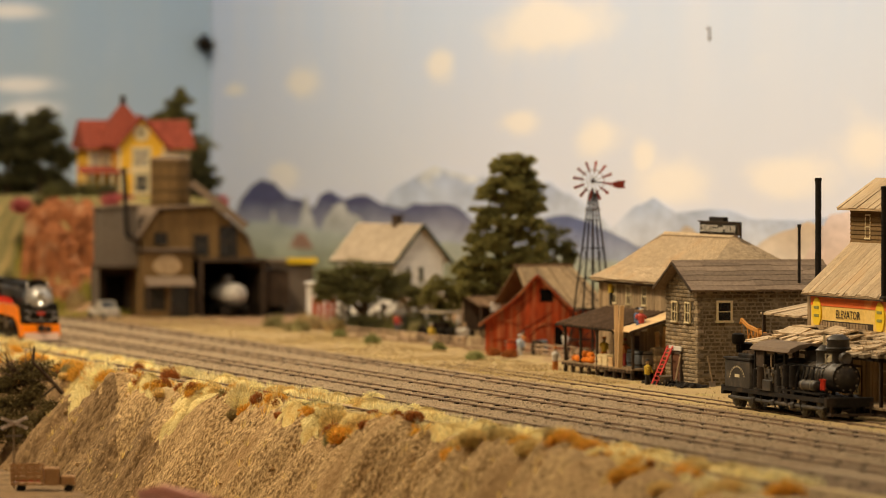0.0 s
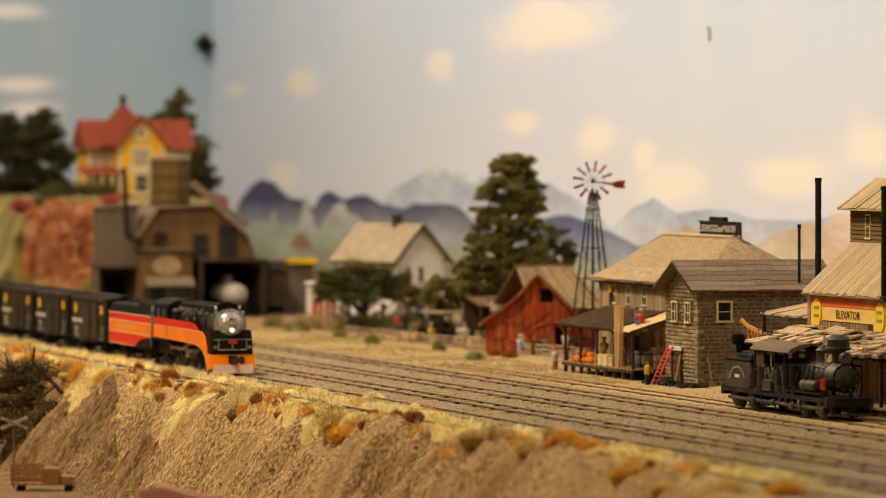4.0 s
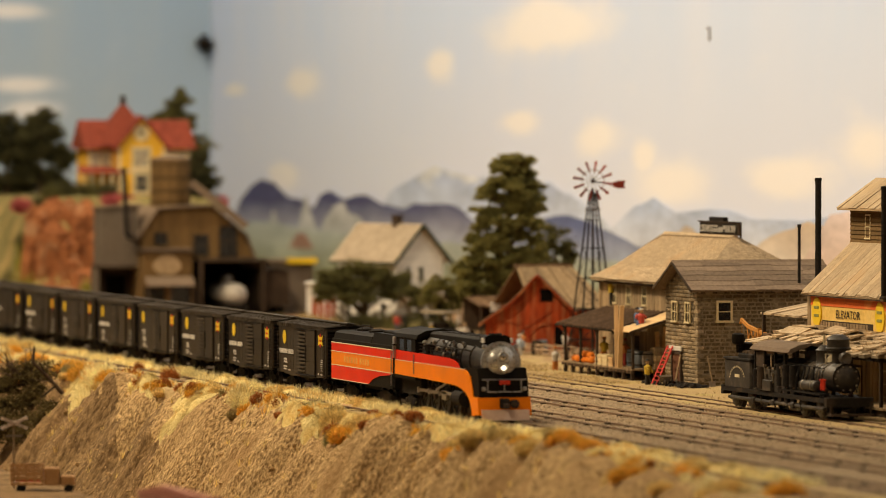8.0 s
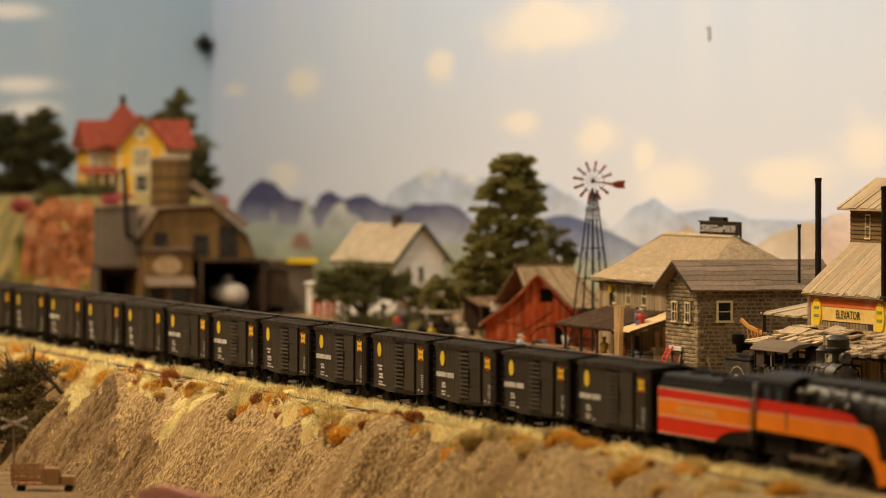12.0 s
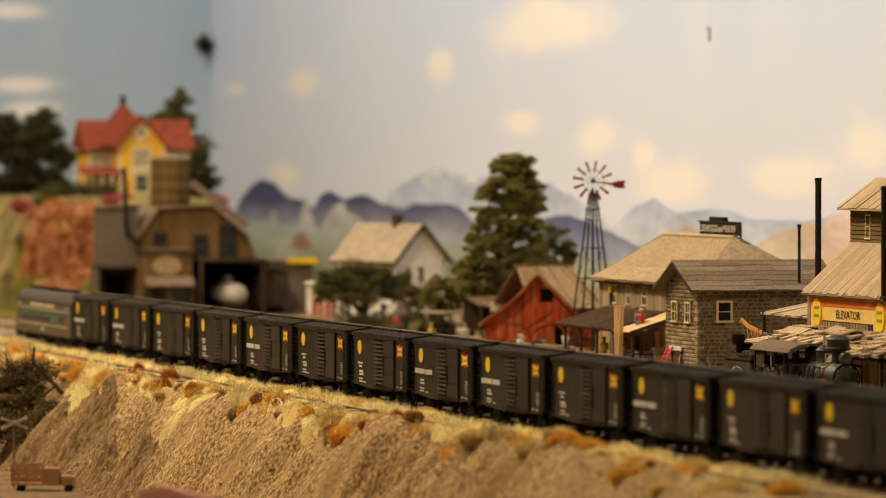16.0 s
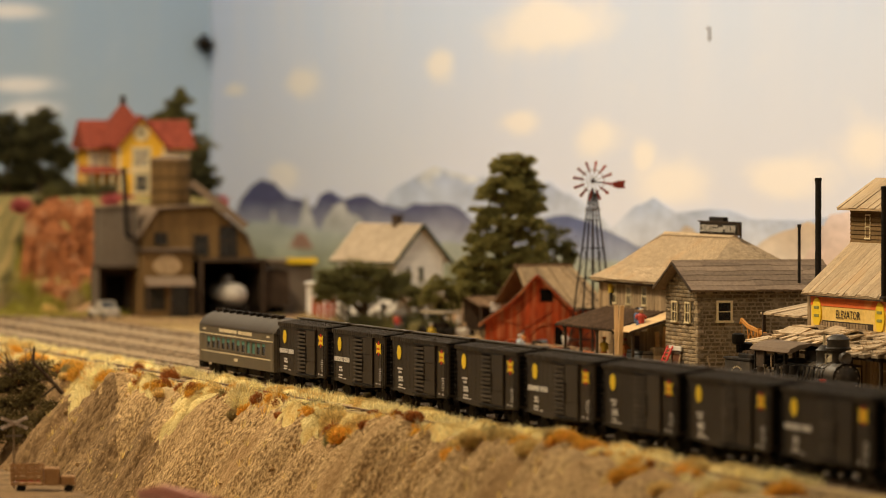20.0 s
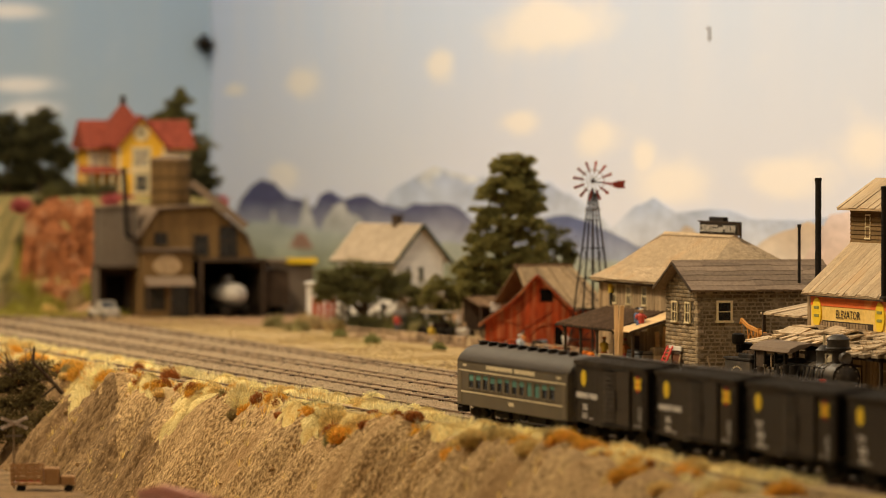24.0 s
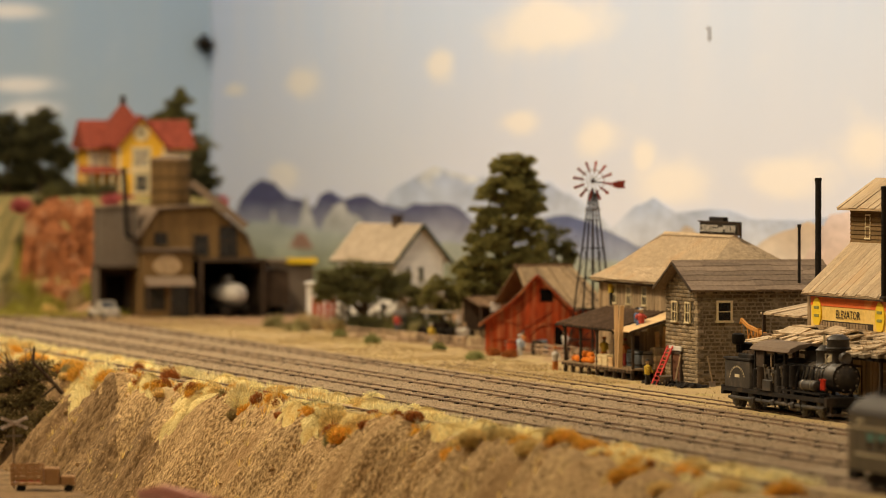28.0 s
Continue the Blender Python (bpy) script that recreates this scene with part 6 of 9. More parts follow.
    M_SIGNYEL = material("sign_yellow", (0.80, 0.55, 0.16), (0.66, 0.42, 0.10), 300, 0.7, 0.1, wear=(0.72, 0.53, 0.22), wear_amount=0.3, vary=0)
    M_SIGNRED = material("sign_orange_red", (0.70, 0.15, 0.03), (0.58, 0.11, 0.025), 300, 0.7, 0.1, wear=(0.66, 0.27, 0.07), wear_amount=0.3, vary=0)
    s = part("sign", Geo().box(3206, 3356, y0 + 0.8, y0 + 2.0, 49.5, 71), M_SIGNYEL, b, "faded yellow painted sign")
    part("sign_band", Geo().box(3206, 3356, y0 + 2.0, y0 + 2.4, 64.8, 71), M_SIGNRED, s, "orange red sign band")
    part("sign_letters", letters("ELEVATOR", 5.6, M_SOOT, 0.06, 46), None, s, "black sign lettering", at=shift(3283, y0 + 2.6, 57.2, 180))
    for x in (3343, 3222):
        o = Geo()
        o.prism([(x + 8.5 * math.cos(a), 60 + 10.2 * math.sin(a)) for a in np.linspace(0, 2 * math.pi, 24, endpoint=False)], "y", y0 + 2.0, y0 + 3.0)
        d = part("sign_disc", o, M_YELLOWMARK, s, "bright yellow oval disc")
        for z in (57, 62.5):
            part("disc_bar", Geo().box(x - 4.5, x + 4.5, y0 + 3.0, y0 + 3.3, z, z + 1.8), M_SAGEPAINT, d)
    bars = Geo()
    x = 3338.0
    while x > 3246:
        w = rnd.uniform(3, 6)
        bars.box(x - w, x, y0 + 2.0, y0 + 2.4, 50.2, 54.2)
        x -= w + 1.4
    part("sign_board_dark", Geo().box(3236, 3334, y0 + 1.9, y0 + 2.1, 49.6, 55), M_DARKWOOD, s)
    part("sign_small_bar", bars, M_BOARD, s)
    # ragged awning of loose shakes
    part("awning_deck", Geo().slab([(2985, -255, 37), (3362, -255, 37), (3362, y0 + 1, 49.5), (2985, y0 + 1, 49.5)], 1.0), M_DARKWOOD, b)
    shingles(b, (2985, -249, 36.6), (3392, -249, 36.6), (3374, y0 + 1.5, 50.5), (2985, y0 + 1.5, 50.5), 5, 40, M_AWNING, jit=6.5, lift=1.7, name="awning_shake")
    for k in range(26):
        ax, ay = rnd.uniform(3000, 3384), rnd.uniform(-284, -254)
        az = 37.5 + (-249 - ay) * 0.34 + 1.2
        part("loose_shake", Geo().box(-rnd.uniform(5, 9), rnd.uniform(5, 9), -5, 6, 0, 1.1, m=local(ax, ay, az, rnd.uniform(-25, 25), rnd.uniform(-24, -12), rnd.uniform(-6, 6))), M_AWNING, b)
    part("awning_beam", Geo().box(2990, 3370, -258, -256, 34, 36.2), M_DARKWOOD, b)
    for x in (3020, 3080, 3140, 3195, 3250, 3305, 3362):
        part("awning_post", Geo().bar((x, -257, -4), (x, -257, 34.5), 2.0), M_DARKWOOD, b)
    # loading dock
    for k in range(44):
        part("dock_plank", Geo().box(3000 + k * 5, 3004.6 + k * 5, -289, -254 + (k * 7 % 3) * 0.4, 3.2, 4.6), M_BOARD, b)
    part("dock_beam", Geo().box(3000, 3220, -257, -255.5, -1, 3.1), M_DARKWOOD, b)
    for x in range(3006, 3221, 24):
        part("dock_post", Geo().box(x - 1.4, x + 1.4, -257.2, -254.8, -5, 3.1), M_DARKWOOD, b)
    # lean-to roof at the far end
    for k in range(10):
        ya = -288 - k * 6
        part("lean_to_plank", Geo().slab([(x1 + k * 9.6 + 9, -289 + (k * 5 % 3), 56 + 0.3 * (k % 2)), (x1 + k * 9.6, -289 + (k * 5 % 3), 56 + 0.3 * (k % 2)), (x1 + k * 9.6, -346, 67), (x1 + k * 9.6 + 9, -346, 67)], 1.2), M_SHINGLE, b)
    part("lean_to_wall", Geo().box(x1, 3455, -346, -342, -4, 58), M_BOARD, b)
    for y in (-290, -345):
        part("lean_to_post", Geo().bar((3458, y, -4), (3458, y, 57), 2.2), M_DARKWOOD, b)
    return b


elevator()
# ---- geared logging locomotive on the siding ----
M_DUSTY = material("dusty_black", (0.050, 0.040, 0.029), (0.020, 0.016, 0.012), 300, 0.5, 0.3, big=70, wear=(0.11, 0.086, 0.062), wear_amount=0.35, spec=0.35)


def geared_loco():
    e = thing("geared_locomotive", 3165, -216, 0, label="small black geared steam locomotive parked on siding", category="steam locomotive")
    part("frame", Geo().box(-74, 122, -11, 11, 10, 13.5, c=0.4), M_SOOT, e)
    for y in (-15, 15):
        part("sill_beam", Geo().box(-74, 122, y - 1.2, y + 1.2, 10.5, 13.2), M_SOOT, e)
    # water tank with curved rail and pale lining
    t = part("tender_tank", Geo().box(70, 122, -15, 15, 13.5, 32, c=1.2), M_DUSTY, e)
    part("tank_rim", Geo().box(69, 123, -15.6, 15.6, 31.6, 33, c=0.4), M_SOOT, t)
    arc = Geo()
    pts = [(96 + 15 * math.cos(a), 18 + 9 * math.sin(a)) for a in np.linspace(0.15, math.pi - 0.15, 14)]
    for (xa, za), (xb, zb) in zip(pts, pts[1:]):
        arc.bar((xa, 15.1, za), ((xa * 2 + xb) / 3, 15.1, (za * 2 + zb) / 3), 0.3, 1.1)
    part("tank_lining", arc, M_BRASSLINE, t, "faded gold lettering arc")
    part("tank_mark", Geo().box(91, 100, 15.05, 15.3, 20, 22), M_BRASSLINE, t)
    part("fuel_bunker", Geo().box(72, 100, -13, 13, 33, 36, c=0.8), M_SOOT, t)
    part("tank_hatch", Geo().lathe((112, 3, 32.5), (0, 0, 1), [(0, 5), (6, 5), (7, 4.4), (9, 4.6), (10, 3)], 16), M_BLACK, t, smooth=True)
    part("rear_lamp", Geo().lathe((108, 10, 36), (0, 0, 1), [(0, 1.4), (5, 1.4), (6, 4), (9, 4.6), (12, 4.2), (13, 2)], 14), M_BLACK, e, smooth=True)
    # cab with openings
    cab = part("cab", Geo().box(2, 62, -15, 15, 13.5, 28, c=0.4), M_DUSTY, e)
    for x in (3, 22, 42, 60):
        for y in (-14.4, 14.4):
            part("cab_post", Geo().bar((x, y, 27.5), (x, y, 41), 1.8), M_BLACK, cab)
    prof = [(-17, 40), (-15, 42.4), (-9, 45), (0, 46.2), (9, 45), (15, 42.4), (17, 40), (15.6, 39.4), (0, 44.8), (-15.6, 39.4)]
    part("cab_roof", Geo().prism(prof, "x", -8, 66), M_GREYROOF, cab, "sun-faded arched cab roof")
    part("cab_window_frame", Geo().box(22, 38, 14.2, 14.8, 28, 29).box(22, 38, 14.2, 14.8, 38, 40).box(29.4, 30.6, 14.2, 14.8, 29, 38), M_BOARD, cab)
    # boiler, domes, stack
    part("boiler", Geo().lathe((30, -2, 25.5), (-1, 0, 0), [(0, 10.2), (22, 10.2), (34, 8.8), (74, 8.6)], 24), M_DUSTY, e, smooth=True)
    sm = part("smokebox", Geo().lathe((-42, -3, 25.5), (-1, 0, 0), [(0, 9.2), (20, 9.2), (20.6, 8.8), (21, 7.6), (21.2, 7.4), (22.6, 5.4), (23.4, 2)], 28), M_DUSTY, e, "sooty smokebox with round door", smooth=True)
    part("door_rim", Geo().lathe((-62.4, -3, 25.5), (-1, 0, 0), [(0, 9.5), (0.9, 9.5), (0.9, 8.6), (0, 8.6)], 28), M_SOOT, sm)
    for k in range(10):
        a = 2 * math.pi * k / 10
        part("door_clamp", Geo().box(-64.2, -62.6, -3 + 7.8 * math.cos(a) - 0.5, -3 + 7.8 * math.cos(a) + 0.5, 25.5 + 7.8 * math.sin(a) - 0.5, 25.5 + 7.8 * math.sin(a) + 0.5), M_ROD, sm)
    for x, r, h in ((0, 4.4, 12), (-22, 5.2, 13)):
        part("dome", Geo().lathe((x, -3, 32.5), (0, 0, 1), [(0, r + 1.4), (1.2, r + 0.4), (2.4, r), (h - 4, r), (h - 3.4, r + 0.5), (h - 2.4, r * 0.9), (h - 0.8, r * 0.55), (h, r * 0.2)], 18), M_DUSTY, e, smooth=True)
    part("whistle", Geo().rod((-22, -3, 45), (-22, -3, 52), 0.7, 1.0, 8), M_BRASSLINE, e, "brass steam whistle")
    part("smokestack", Geo().lathe((-48, -3, 33), (0, 0, 1), [(0, 5.4), (1.6, 4.0), (8, 4.2), (9.4, 5.0), (10, 7.8), (11.4, 8.4), (12, 7.4), (16.2, 7.2), (17.0, 7.6), (17.8, 6.8), (19.6, 4.8), (20.2, 2.4)], 26), M_DUSTY, e, "tall bulbous spark-arrestor stack", smooth=True)
    part("headlight", Geo().lathe((-57, -3, 38.5), (-1, 0, 0), [(0, 2.4), (1, 3.6), (6, 3.8), (6.8, 3.4), (6.4, 2.8)], 18).box(-62, -58, -4.4, -1.6, 34, 36), M_DUSTY, e, "round black headlight", smooth=True)
    part("bell", Geo().lathe((-34, -3, 35), (0, 0, 1), [(0, 2.8), (1, 2.4), (3, 1.8), (4.6, 0.6)], 12).bar((-34, -6.4, 33), (-34, -6.4, 40), 0.6).bar((-34, 0.4, 33), (-34, 0.4, 40), 0.6).bar((-34, -6.4, 40), (-34, 0.4, 40), 0.6), M_BRASSLINE, e, "brass bell in its yoke")
    for k in range(6):
        part("boiler_tube", Geo().rod((-40 + k * 11, 6.6, 31 - k % 2), (-40 + k * 11, 9.4, 17), 0.55, n=6), M_ROD, e)
    # air tank and red valves on the engineer's side
    at = part("air_tank", Geo().lathe((-54, 13.2, 20.4), (1, 0, 0), [(0, 1.6), (0.8, 3.0), (2, 3.4), (26, 3.4), (27.2, 3.0), (28, 1.6)], 18), M_DUSTY, e, "dusty black air tank", smooth=True)
    for x in (-49, -32):
        part("tank_strap", Geo().lathe((x, 13.2, 20.4), (1, 0, 0), [(0, 3.6), (1.1, 3.6)], 18), M_ROD, at)
    for x in (-62, -66.4):
        part("red_valve", Geo().rod((x, 13.4, 18.4), (x, 13.4, 24.4), 1.0, n=8).rod((x, 13.4, 24.4), (x, 13.4, 25.4), 1.5, n=8), M_REDMARK, e, "red painted fire bottle")
    for k, (x, z) in enumerate(((8, 30), (14, 27), (18, 31), (24, 25), (30, 29), (36, 24), (40, 30), (48, 26))):
        part("valve_fitting", Geo().rod((x, 14.6, z), (x, 16.6, z), 1.3 if k % 2 else 0.9, n=8).rod((x, 15.4, z - 6), (x, 15.4, z), 0.45, n=6), M_ROD if k % 3 == 0 else M_DUSTY, e)
    # upright cylinders with crankshaft
    for x in (-12, 0, 12):
        part("cylinder", Geo().rod((x, 14, 18), (x, 14, 32), 3.2, n=14), M_SOOT, e)
        part("piston_rod", Geo().rod((x, 14, 6), (x, 14, 18), 0.9, n=8), M_ROD, e)
        part("crank_guide", Geo().box(x - 3, x + 3, 13, 15.4, 7, 17), M_SOOT, e)
    part("drive_shaft", Geo().rod((-70, 14.6, 6.5), (112, 14.6, 6.5), 1.2, n=8), M_DUSTY, e, "greasy steel drive shaft")
    for x in (-14, 24, 62):
        part("universal_joint", Geo().box(x - 3, x + 3, 12.6, 16.6, 4.6, 8.4, c=0.6), M_WHEEL, e)
    for cx in (-44, 88):
        tr = part("truck_frame", Geo().box(cx - 27, cx + 27, 11, 13, 4.6, 8.6, c=0.4).box(cx - 27, cx + 27, -13, -11, 4.6, 8.6, c=0.4).box(cx - 4, cx + 4, -12, 12, 5, 10), M_SOOT, e)
        for x in (cx - 16, cx + 16):
            w = Geo().rod((0, -9, 7.6), (0, 12, 7.6), 1.4, n=8)
            for sd in (-1, 1):
                w.lathe((x * 0, sd * 7.4, 7.6), (0, sd, 0), [(0, 8.2), (0.7, 8.2), (0.8, 7.5), (3, 7.5), (3, 5.8), (2.2, 5.6), (2.2, 2.2), (4.2, 2.0)], 20)
            part("wheelset", w, M_DUSTY, tr, at=shift(x, 0, 0))
            part("bevel_gear", Geo().lathe((x, 12.2, 7.6), (0, 1, 0), [(0, 7.2), (0.8, 7.2), (1.0, 6.2), (1.6, 6.0), (2.2, 3)], 20), M_DUSTY, tr)
    rv = random.Random(6)
    for k in range(7):
        x = -40 + k * 9
        part("steam_pipe", Geo().rod((x, 10, 33 - (k % 3)), (x - 4, 14, 22 + (k % 2) * 3), 0.7, n=6).rod((x - 4, 14, 22 + (k % 2) * 3), (x - 4, 14.4, 16), 0.7, n=6), M_SOOT, e)
    for k in range(5):
        part("boiler_band", Geo().lathe((-2 - k * 10, -2, 25.5), (-1, 0, 0), [(0, 9.1), (1.0, 9.1)], 24), M_ROD, e)
    part("tool_box", Geo().box(24, 40, 13, 17.4, 14, 21, c=0.6), M_DUSTY, e)
    part("cab_tank", Geo().rod((46, 15.4, 15), (46, 15.4, 29), 3.2, n=12).rod((56, 15.4, 15), (56, 15.4, 27), 2.6, n=12), M_SOOT, e)
    for k in range(9):
        part("fuel_log", Geo().rod((74 + k * 2.8, -11, 36 + (k % 3)), (74 + k * 2.8 + rv.uniform(-1, 1), 11, 36 + (k % 2)), 1.2, n=6), M_BARK, t)
    part("cab_lining", Geo().box(44, 60, 14.3, 14.7, 29, 39), M_DARKWOOD, cab)
    for x in (-30, -5, 20, 45):
        part("brake_hanger", Geo().bar((x, 15.4, 3.5), (x + 3, 15.4, 11), 0.9), M_SOOT, e)
    part("pilot_beam", Geo().box(-78, -73, -16, 16, 8, 14, c=0.4), M_SOOT, e)
    part("footboard", Geo().box(-82, -76, -15, 15, 2.6, 3.8).box(-79, -78, -14, -13, 3.8, 9).box(-79, -78, 13, 14, 3.8, 9), M_DARKWOOD, e)
    part("rear_beam", Geo().box(121, 126, -16, 16, 8, 14, c=0.4), M_SOOT, e)
    part("rear_coupler", Geo().box(125, 132, -1.6, 1.6, 8, 11.4, c=0.4), M_SOOT, e)
    hr = Geo()
    hr.rod((-62, 11.4, 32), (14, 12.4, 33), 0.4, n=6)
    part("handrail", hr, M_SOOT, e)
    part("running_board", Geo().box(-64, 16, 9, 15.6, 15.2, 16.2), M_SOOT, e)


geared_loco()


# ---- red barn, its shed, and windmill ----
# near-black colour that carries the darkness of unlit interiors
M_VOID = material("unlit_interior", (0.008, 0.006, 0.005), (0.005, 0.004, 0.003), 200, 0.95, 0.0, spec=0.0)


def barn():
    b = thing("barn", label="weathered red board barn with arched doors", category="barn")
    b.matrix_world = shift(4240, -346, 0, -18) @ shift(-4240, 346, 0)
    x0, x1 = 4240, 4282
    prof = [(-318, -4), (-318, 25), (-341, 41), (-362, 63), (-390, 36), (-390, -4)]
    part("wall_core", Geo().prism(prof, "x", x0 + 1, x1), M_BARN, b)
    def top(y):
        pts = sorted(prof[1:5])
        for (ya, za), (yb, zb) in zip(pts, pts[1:]):
            if ya <= y <= yb:
                return za + (zb - za) * (y - ya) / (yb - ya) - 0.6
        return 20
    boards(b, "-x", x0 + 0.6, -390, -318, -3.5, 60, 3.4, M_BARN, [(-376, -364, 41.5, 53)], 12, 0.7, top=top)
    boards(b, "+y", -318.4, x0, x1, -3.5, 25, 3.6, M_BARN, (), 13, 0.6)
    part("loft_opening", Geo().box(x0 - 0.2, x0 + 0.8, -375, -365, 42, 52.5), M_VOID, b, "dark open loft window")
    part("doorway", Geo().box(x0 - 0.9, x0 - 0.4, -386, -377, 3, 22), M_VOID, b, "dark half-open doorway")
    # arched battens over two big doors
    for cy, r, zb in ((-336, 15, 12), (-372, 17, 8)):
        pts = [(cy + r * math.cos(a), zb + r * 0.9 * math.sin(a)) for a in np.linspace(0, math.pi, 14)]
        for (ya, za), (yb, zz) in zip(pts, pts[1:]):
            part("arch_batten", Geo().bar((x0 - 1.0, ya, za), (x0 - 1.0, yb, zz), 1.0, 1.3), M_BARN, b)
    for ya, za, yb, zb in ((-352, 20, -340, 44), (-352, 20, -374, 34), (-322, 10, -350, 10)):
        part("batten", Geo().bar((x0 - 0.9, ya, za), (x0 - 0.9, yb, zb), 0.9, 1.3), M_BARN, b)
    for (ya, za), (yb, zb), rows in (((-312, 22), (-341, 42.5), 7), ((-341, 42.5), (-362, 65), 7), ((-396, 32), (-362, 65), 9)):
        part("roof_deck", Geo().slab([(x0 - 6, ya, za), (x0 - 6, yb, zb), (x1 + 6, yb, zb), (x1 + 6, ya, za)][::(1 if ya < yb else -1)], 1.1), M_DARKWOOD, b)
        shingles(b, (x0 - 6.5, ya, za), (x1 + 6, ya, za), (x1 + 6, yb, zb), (x0 - 6.5, yb, zb), rows, 14, M_BARNROOF, jit=1.0, lift=0.7)
        part("verge", Geo().bar((x0 - 6.2, ya, za - 0.6), (x0 - 6.2, yb, zb - 0.6), 0.9, 1.8), M_BARN, b)
    return b


barn()


M_SHEDROOF = island(material("dry_shed_shingle", (0.33, 0.235, 0.135), (0.17, 0.115, 0.062), 300, 0.95, 0.9, big=45, vary=0.25, dist=0.0012), 0.2)


def shed():
    """Cross wing behind the barn; its plank roof slopes towards the aisle end."""
    s = thing("shed", label="old grey plank-roofed shed behind the barn", category="shed")
    part("wall", Geo().box(4292, 4392, -440, -376, -4, 35), M_BARN, s)
    front = [(4284, -448, 31), (4284, -370, 37), (4340, -374, 70), (4340, -424, 70)]
    part("roof_deck", Geo().slab(front, 1.1), M_DARKWOOD, s)
    n = 13
    for k in range(n):
        a, b2 = k / n + 0.004, (k + 1) / n - 0.004
        lo = [Vector(front[0]).lerp(Vector(front[1]), t) for t in (a, b2)]
        hi = [Vector(front[3]).lerp(Vector(front[2]), t) for t in (a, b2)]
        up = Vector((-0.5, 0, 0.8)) * (0.9 + 0.5 * (k % 3))
        part("roof_plank", Geo().slab([lo[0] + up, lo[1] + up, hi[1] + up, hi[0] + up], 0.9), M_SHEDROOF, s)
    part("back_roof", Geo().slab([(4340, -374, 70), (4340, -424, 70), (4396, -446, 31), (4396, -370, 37)], 1.2), M_BARNROOF, s)
    part("side_roof", Geo().slab([(4284, -448, 31), (4340, -424, 70), (4396, -448, 31)], 1.2), M_BARNROOF, s)
    part("ridge_board", Geo().box(4337, 4343, -425, -373, 69.5, 71.5), M_BARNROOF, s)


shed()


def windmill():
    M_VANE = material("windmill_red", (0.26, 0.04, 0.022), (0.15, 0.022, 0.013), 400, 0.6, 0.1)
    cx, cy, top = 4050, -352, 140
    w = thing("windmill", cx, cy, -4, label="dark steel farm windmill with red blades", category="windmill")
    b, t = 17, 2.2
    legs = [((sx * b, sy * b, 0), (sx * t, sy * t, top)) for sx in (-1, 1) for sy in (-1, 1)]
    for a, c in legs:
        part("leg", Geo().bar(a, c, 1.1), M_SOOT, w)
    for z in (20, 45, 70, 95, 118):
        k = b + (t - b) * z / top
        part("girt", Geo().bar((-k, -k, z), (k, -k, z), 0.7).bar((k, -k, z), (k, k, z), 0.7).bar((k, k, z), (-k, k, z), 0.7).bar((-k, k, z), (-k, -k, z), 0.7), M_SOOT, w)
    for za, zb in ((2, 20), (20, 45), (45, 70), (70, 95)):
        ka, kb = b + (t - b) * za / top, b + (t - b) * zb / top
        g = Geo()
        for sx, sy, tx, ty in ((-1, -1, 1, -1), (1, -1, 1, 1), (1, 1, -1, 1), (-1, 1, -1, -1)):
            g.bar((sx * ka, sy * ka, za), (tx * kb, ty * kb, zb), 0.4)
        part("cross_brace", g, M_SOOT, w)
    part("pump_rod", Geo().rod((0, 0, 0), (0, 0, top + 4), 1.3, 0.9, n=8), M_SOOT, w)
    part("platform", Geo().box(-5, 5, -5, 5, 126, 127), M_DARKWOOD, w)
    hub = shift(-5, 1.5, 150, -20)
    rotor = part("rotor", Geo().lathe((0, 0, 0), (1, 0, 0), [(-1.5, 1.2), (-1, 1.9), (3, 1.9), (3.5, 1.0)], 12), M_SOOT, w, at=hub)
    part("rim", Geo().lathe((0.3, 0, 0), (1, 0, 0), [(0, 9.4), (0.5, 9.4), (0.5, 8.9), (0, 8.9), (0, 9.4)], 24, caps=False), M_SOOT, rotor)
    for k in range(12):
        a = 2 * math.pi * (k + 0.3) / 12
        m = Matrix.Rotation(a, 4, "X")
        g = Geo()
        g.add([m @ Vector(p) for p in ((-1.3, -0.5, 7.6), (1.3, 0.5, 7.6), (2.2, 1.1, 16.4), (-2.2, -1.1, 16.4), (-1.1, -0.7, 7.6), (1.5, 0.3, 7.6), (2.4, 0.9, 16.4), (-2.0, -1.3, 16.4))],
              [(0, 1, 2, 3), (7, 6, 5, 4), (0, 4, 5, 1), (1, 5, 6, 2), (2, 6, 7, 3), (3, 7, 4, 0)])
        part("blade", g, M_VANE, rotor)
        part("spoke", Geo().bar(m @ Vector((0.4, 0, 1)), m @ Vector((0.4, 0, 9)), 0.4), M_SOOT, rotor)
    part("tail_boom", Geo().bar((2, -2, 149), (6, -20, 147), 0.7), M_SOOT, w)
    part("tail_vane", Geo().prism([(-19, 145.4), (-19, 148.6), (-23, 150), (-30, 150.2), (-28.4, 147), (-30, 143.8), (-23, 143.9)], "x", 5.5, 6.1), M_VANE, w, "red forked tail vane")


windmill()


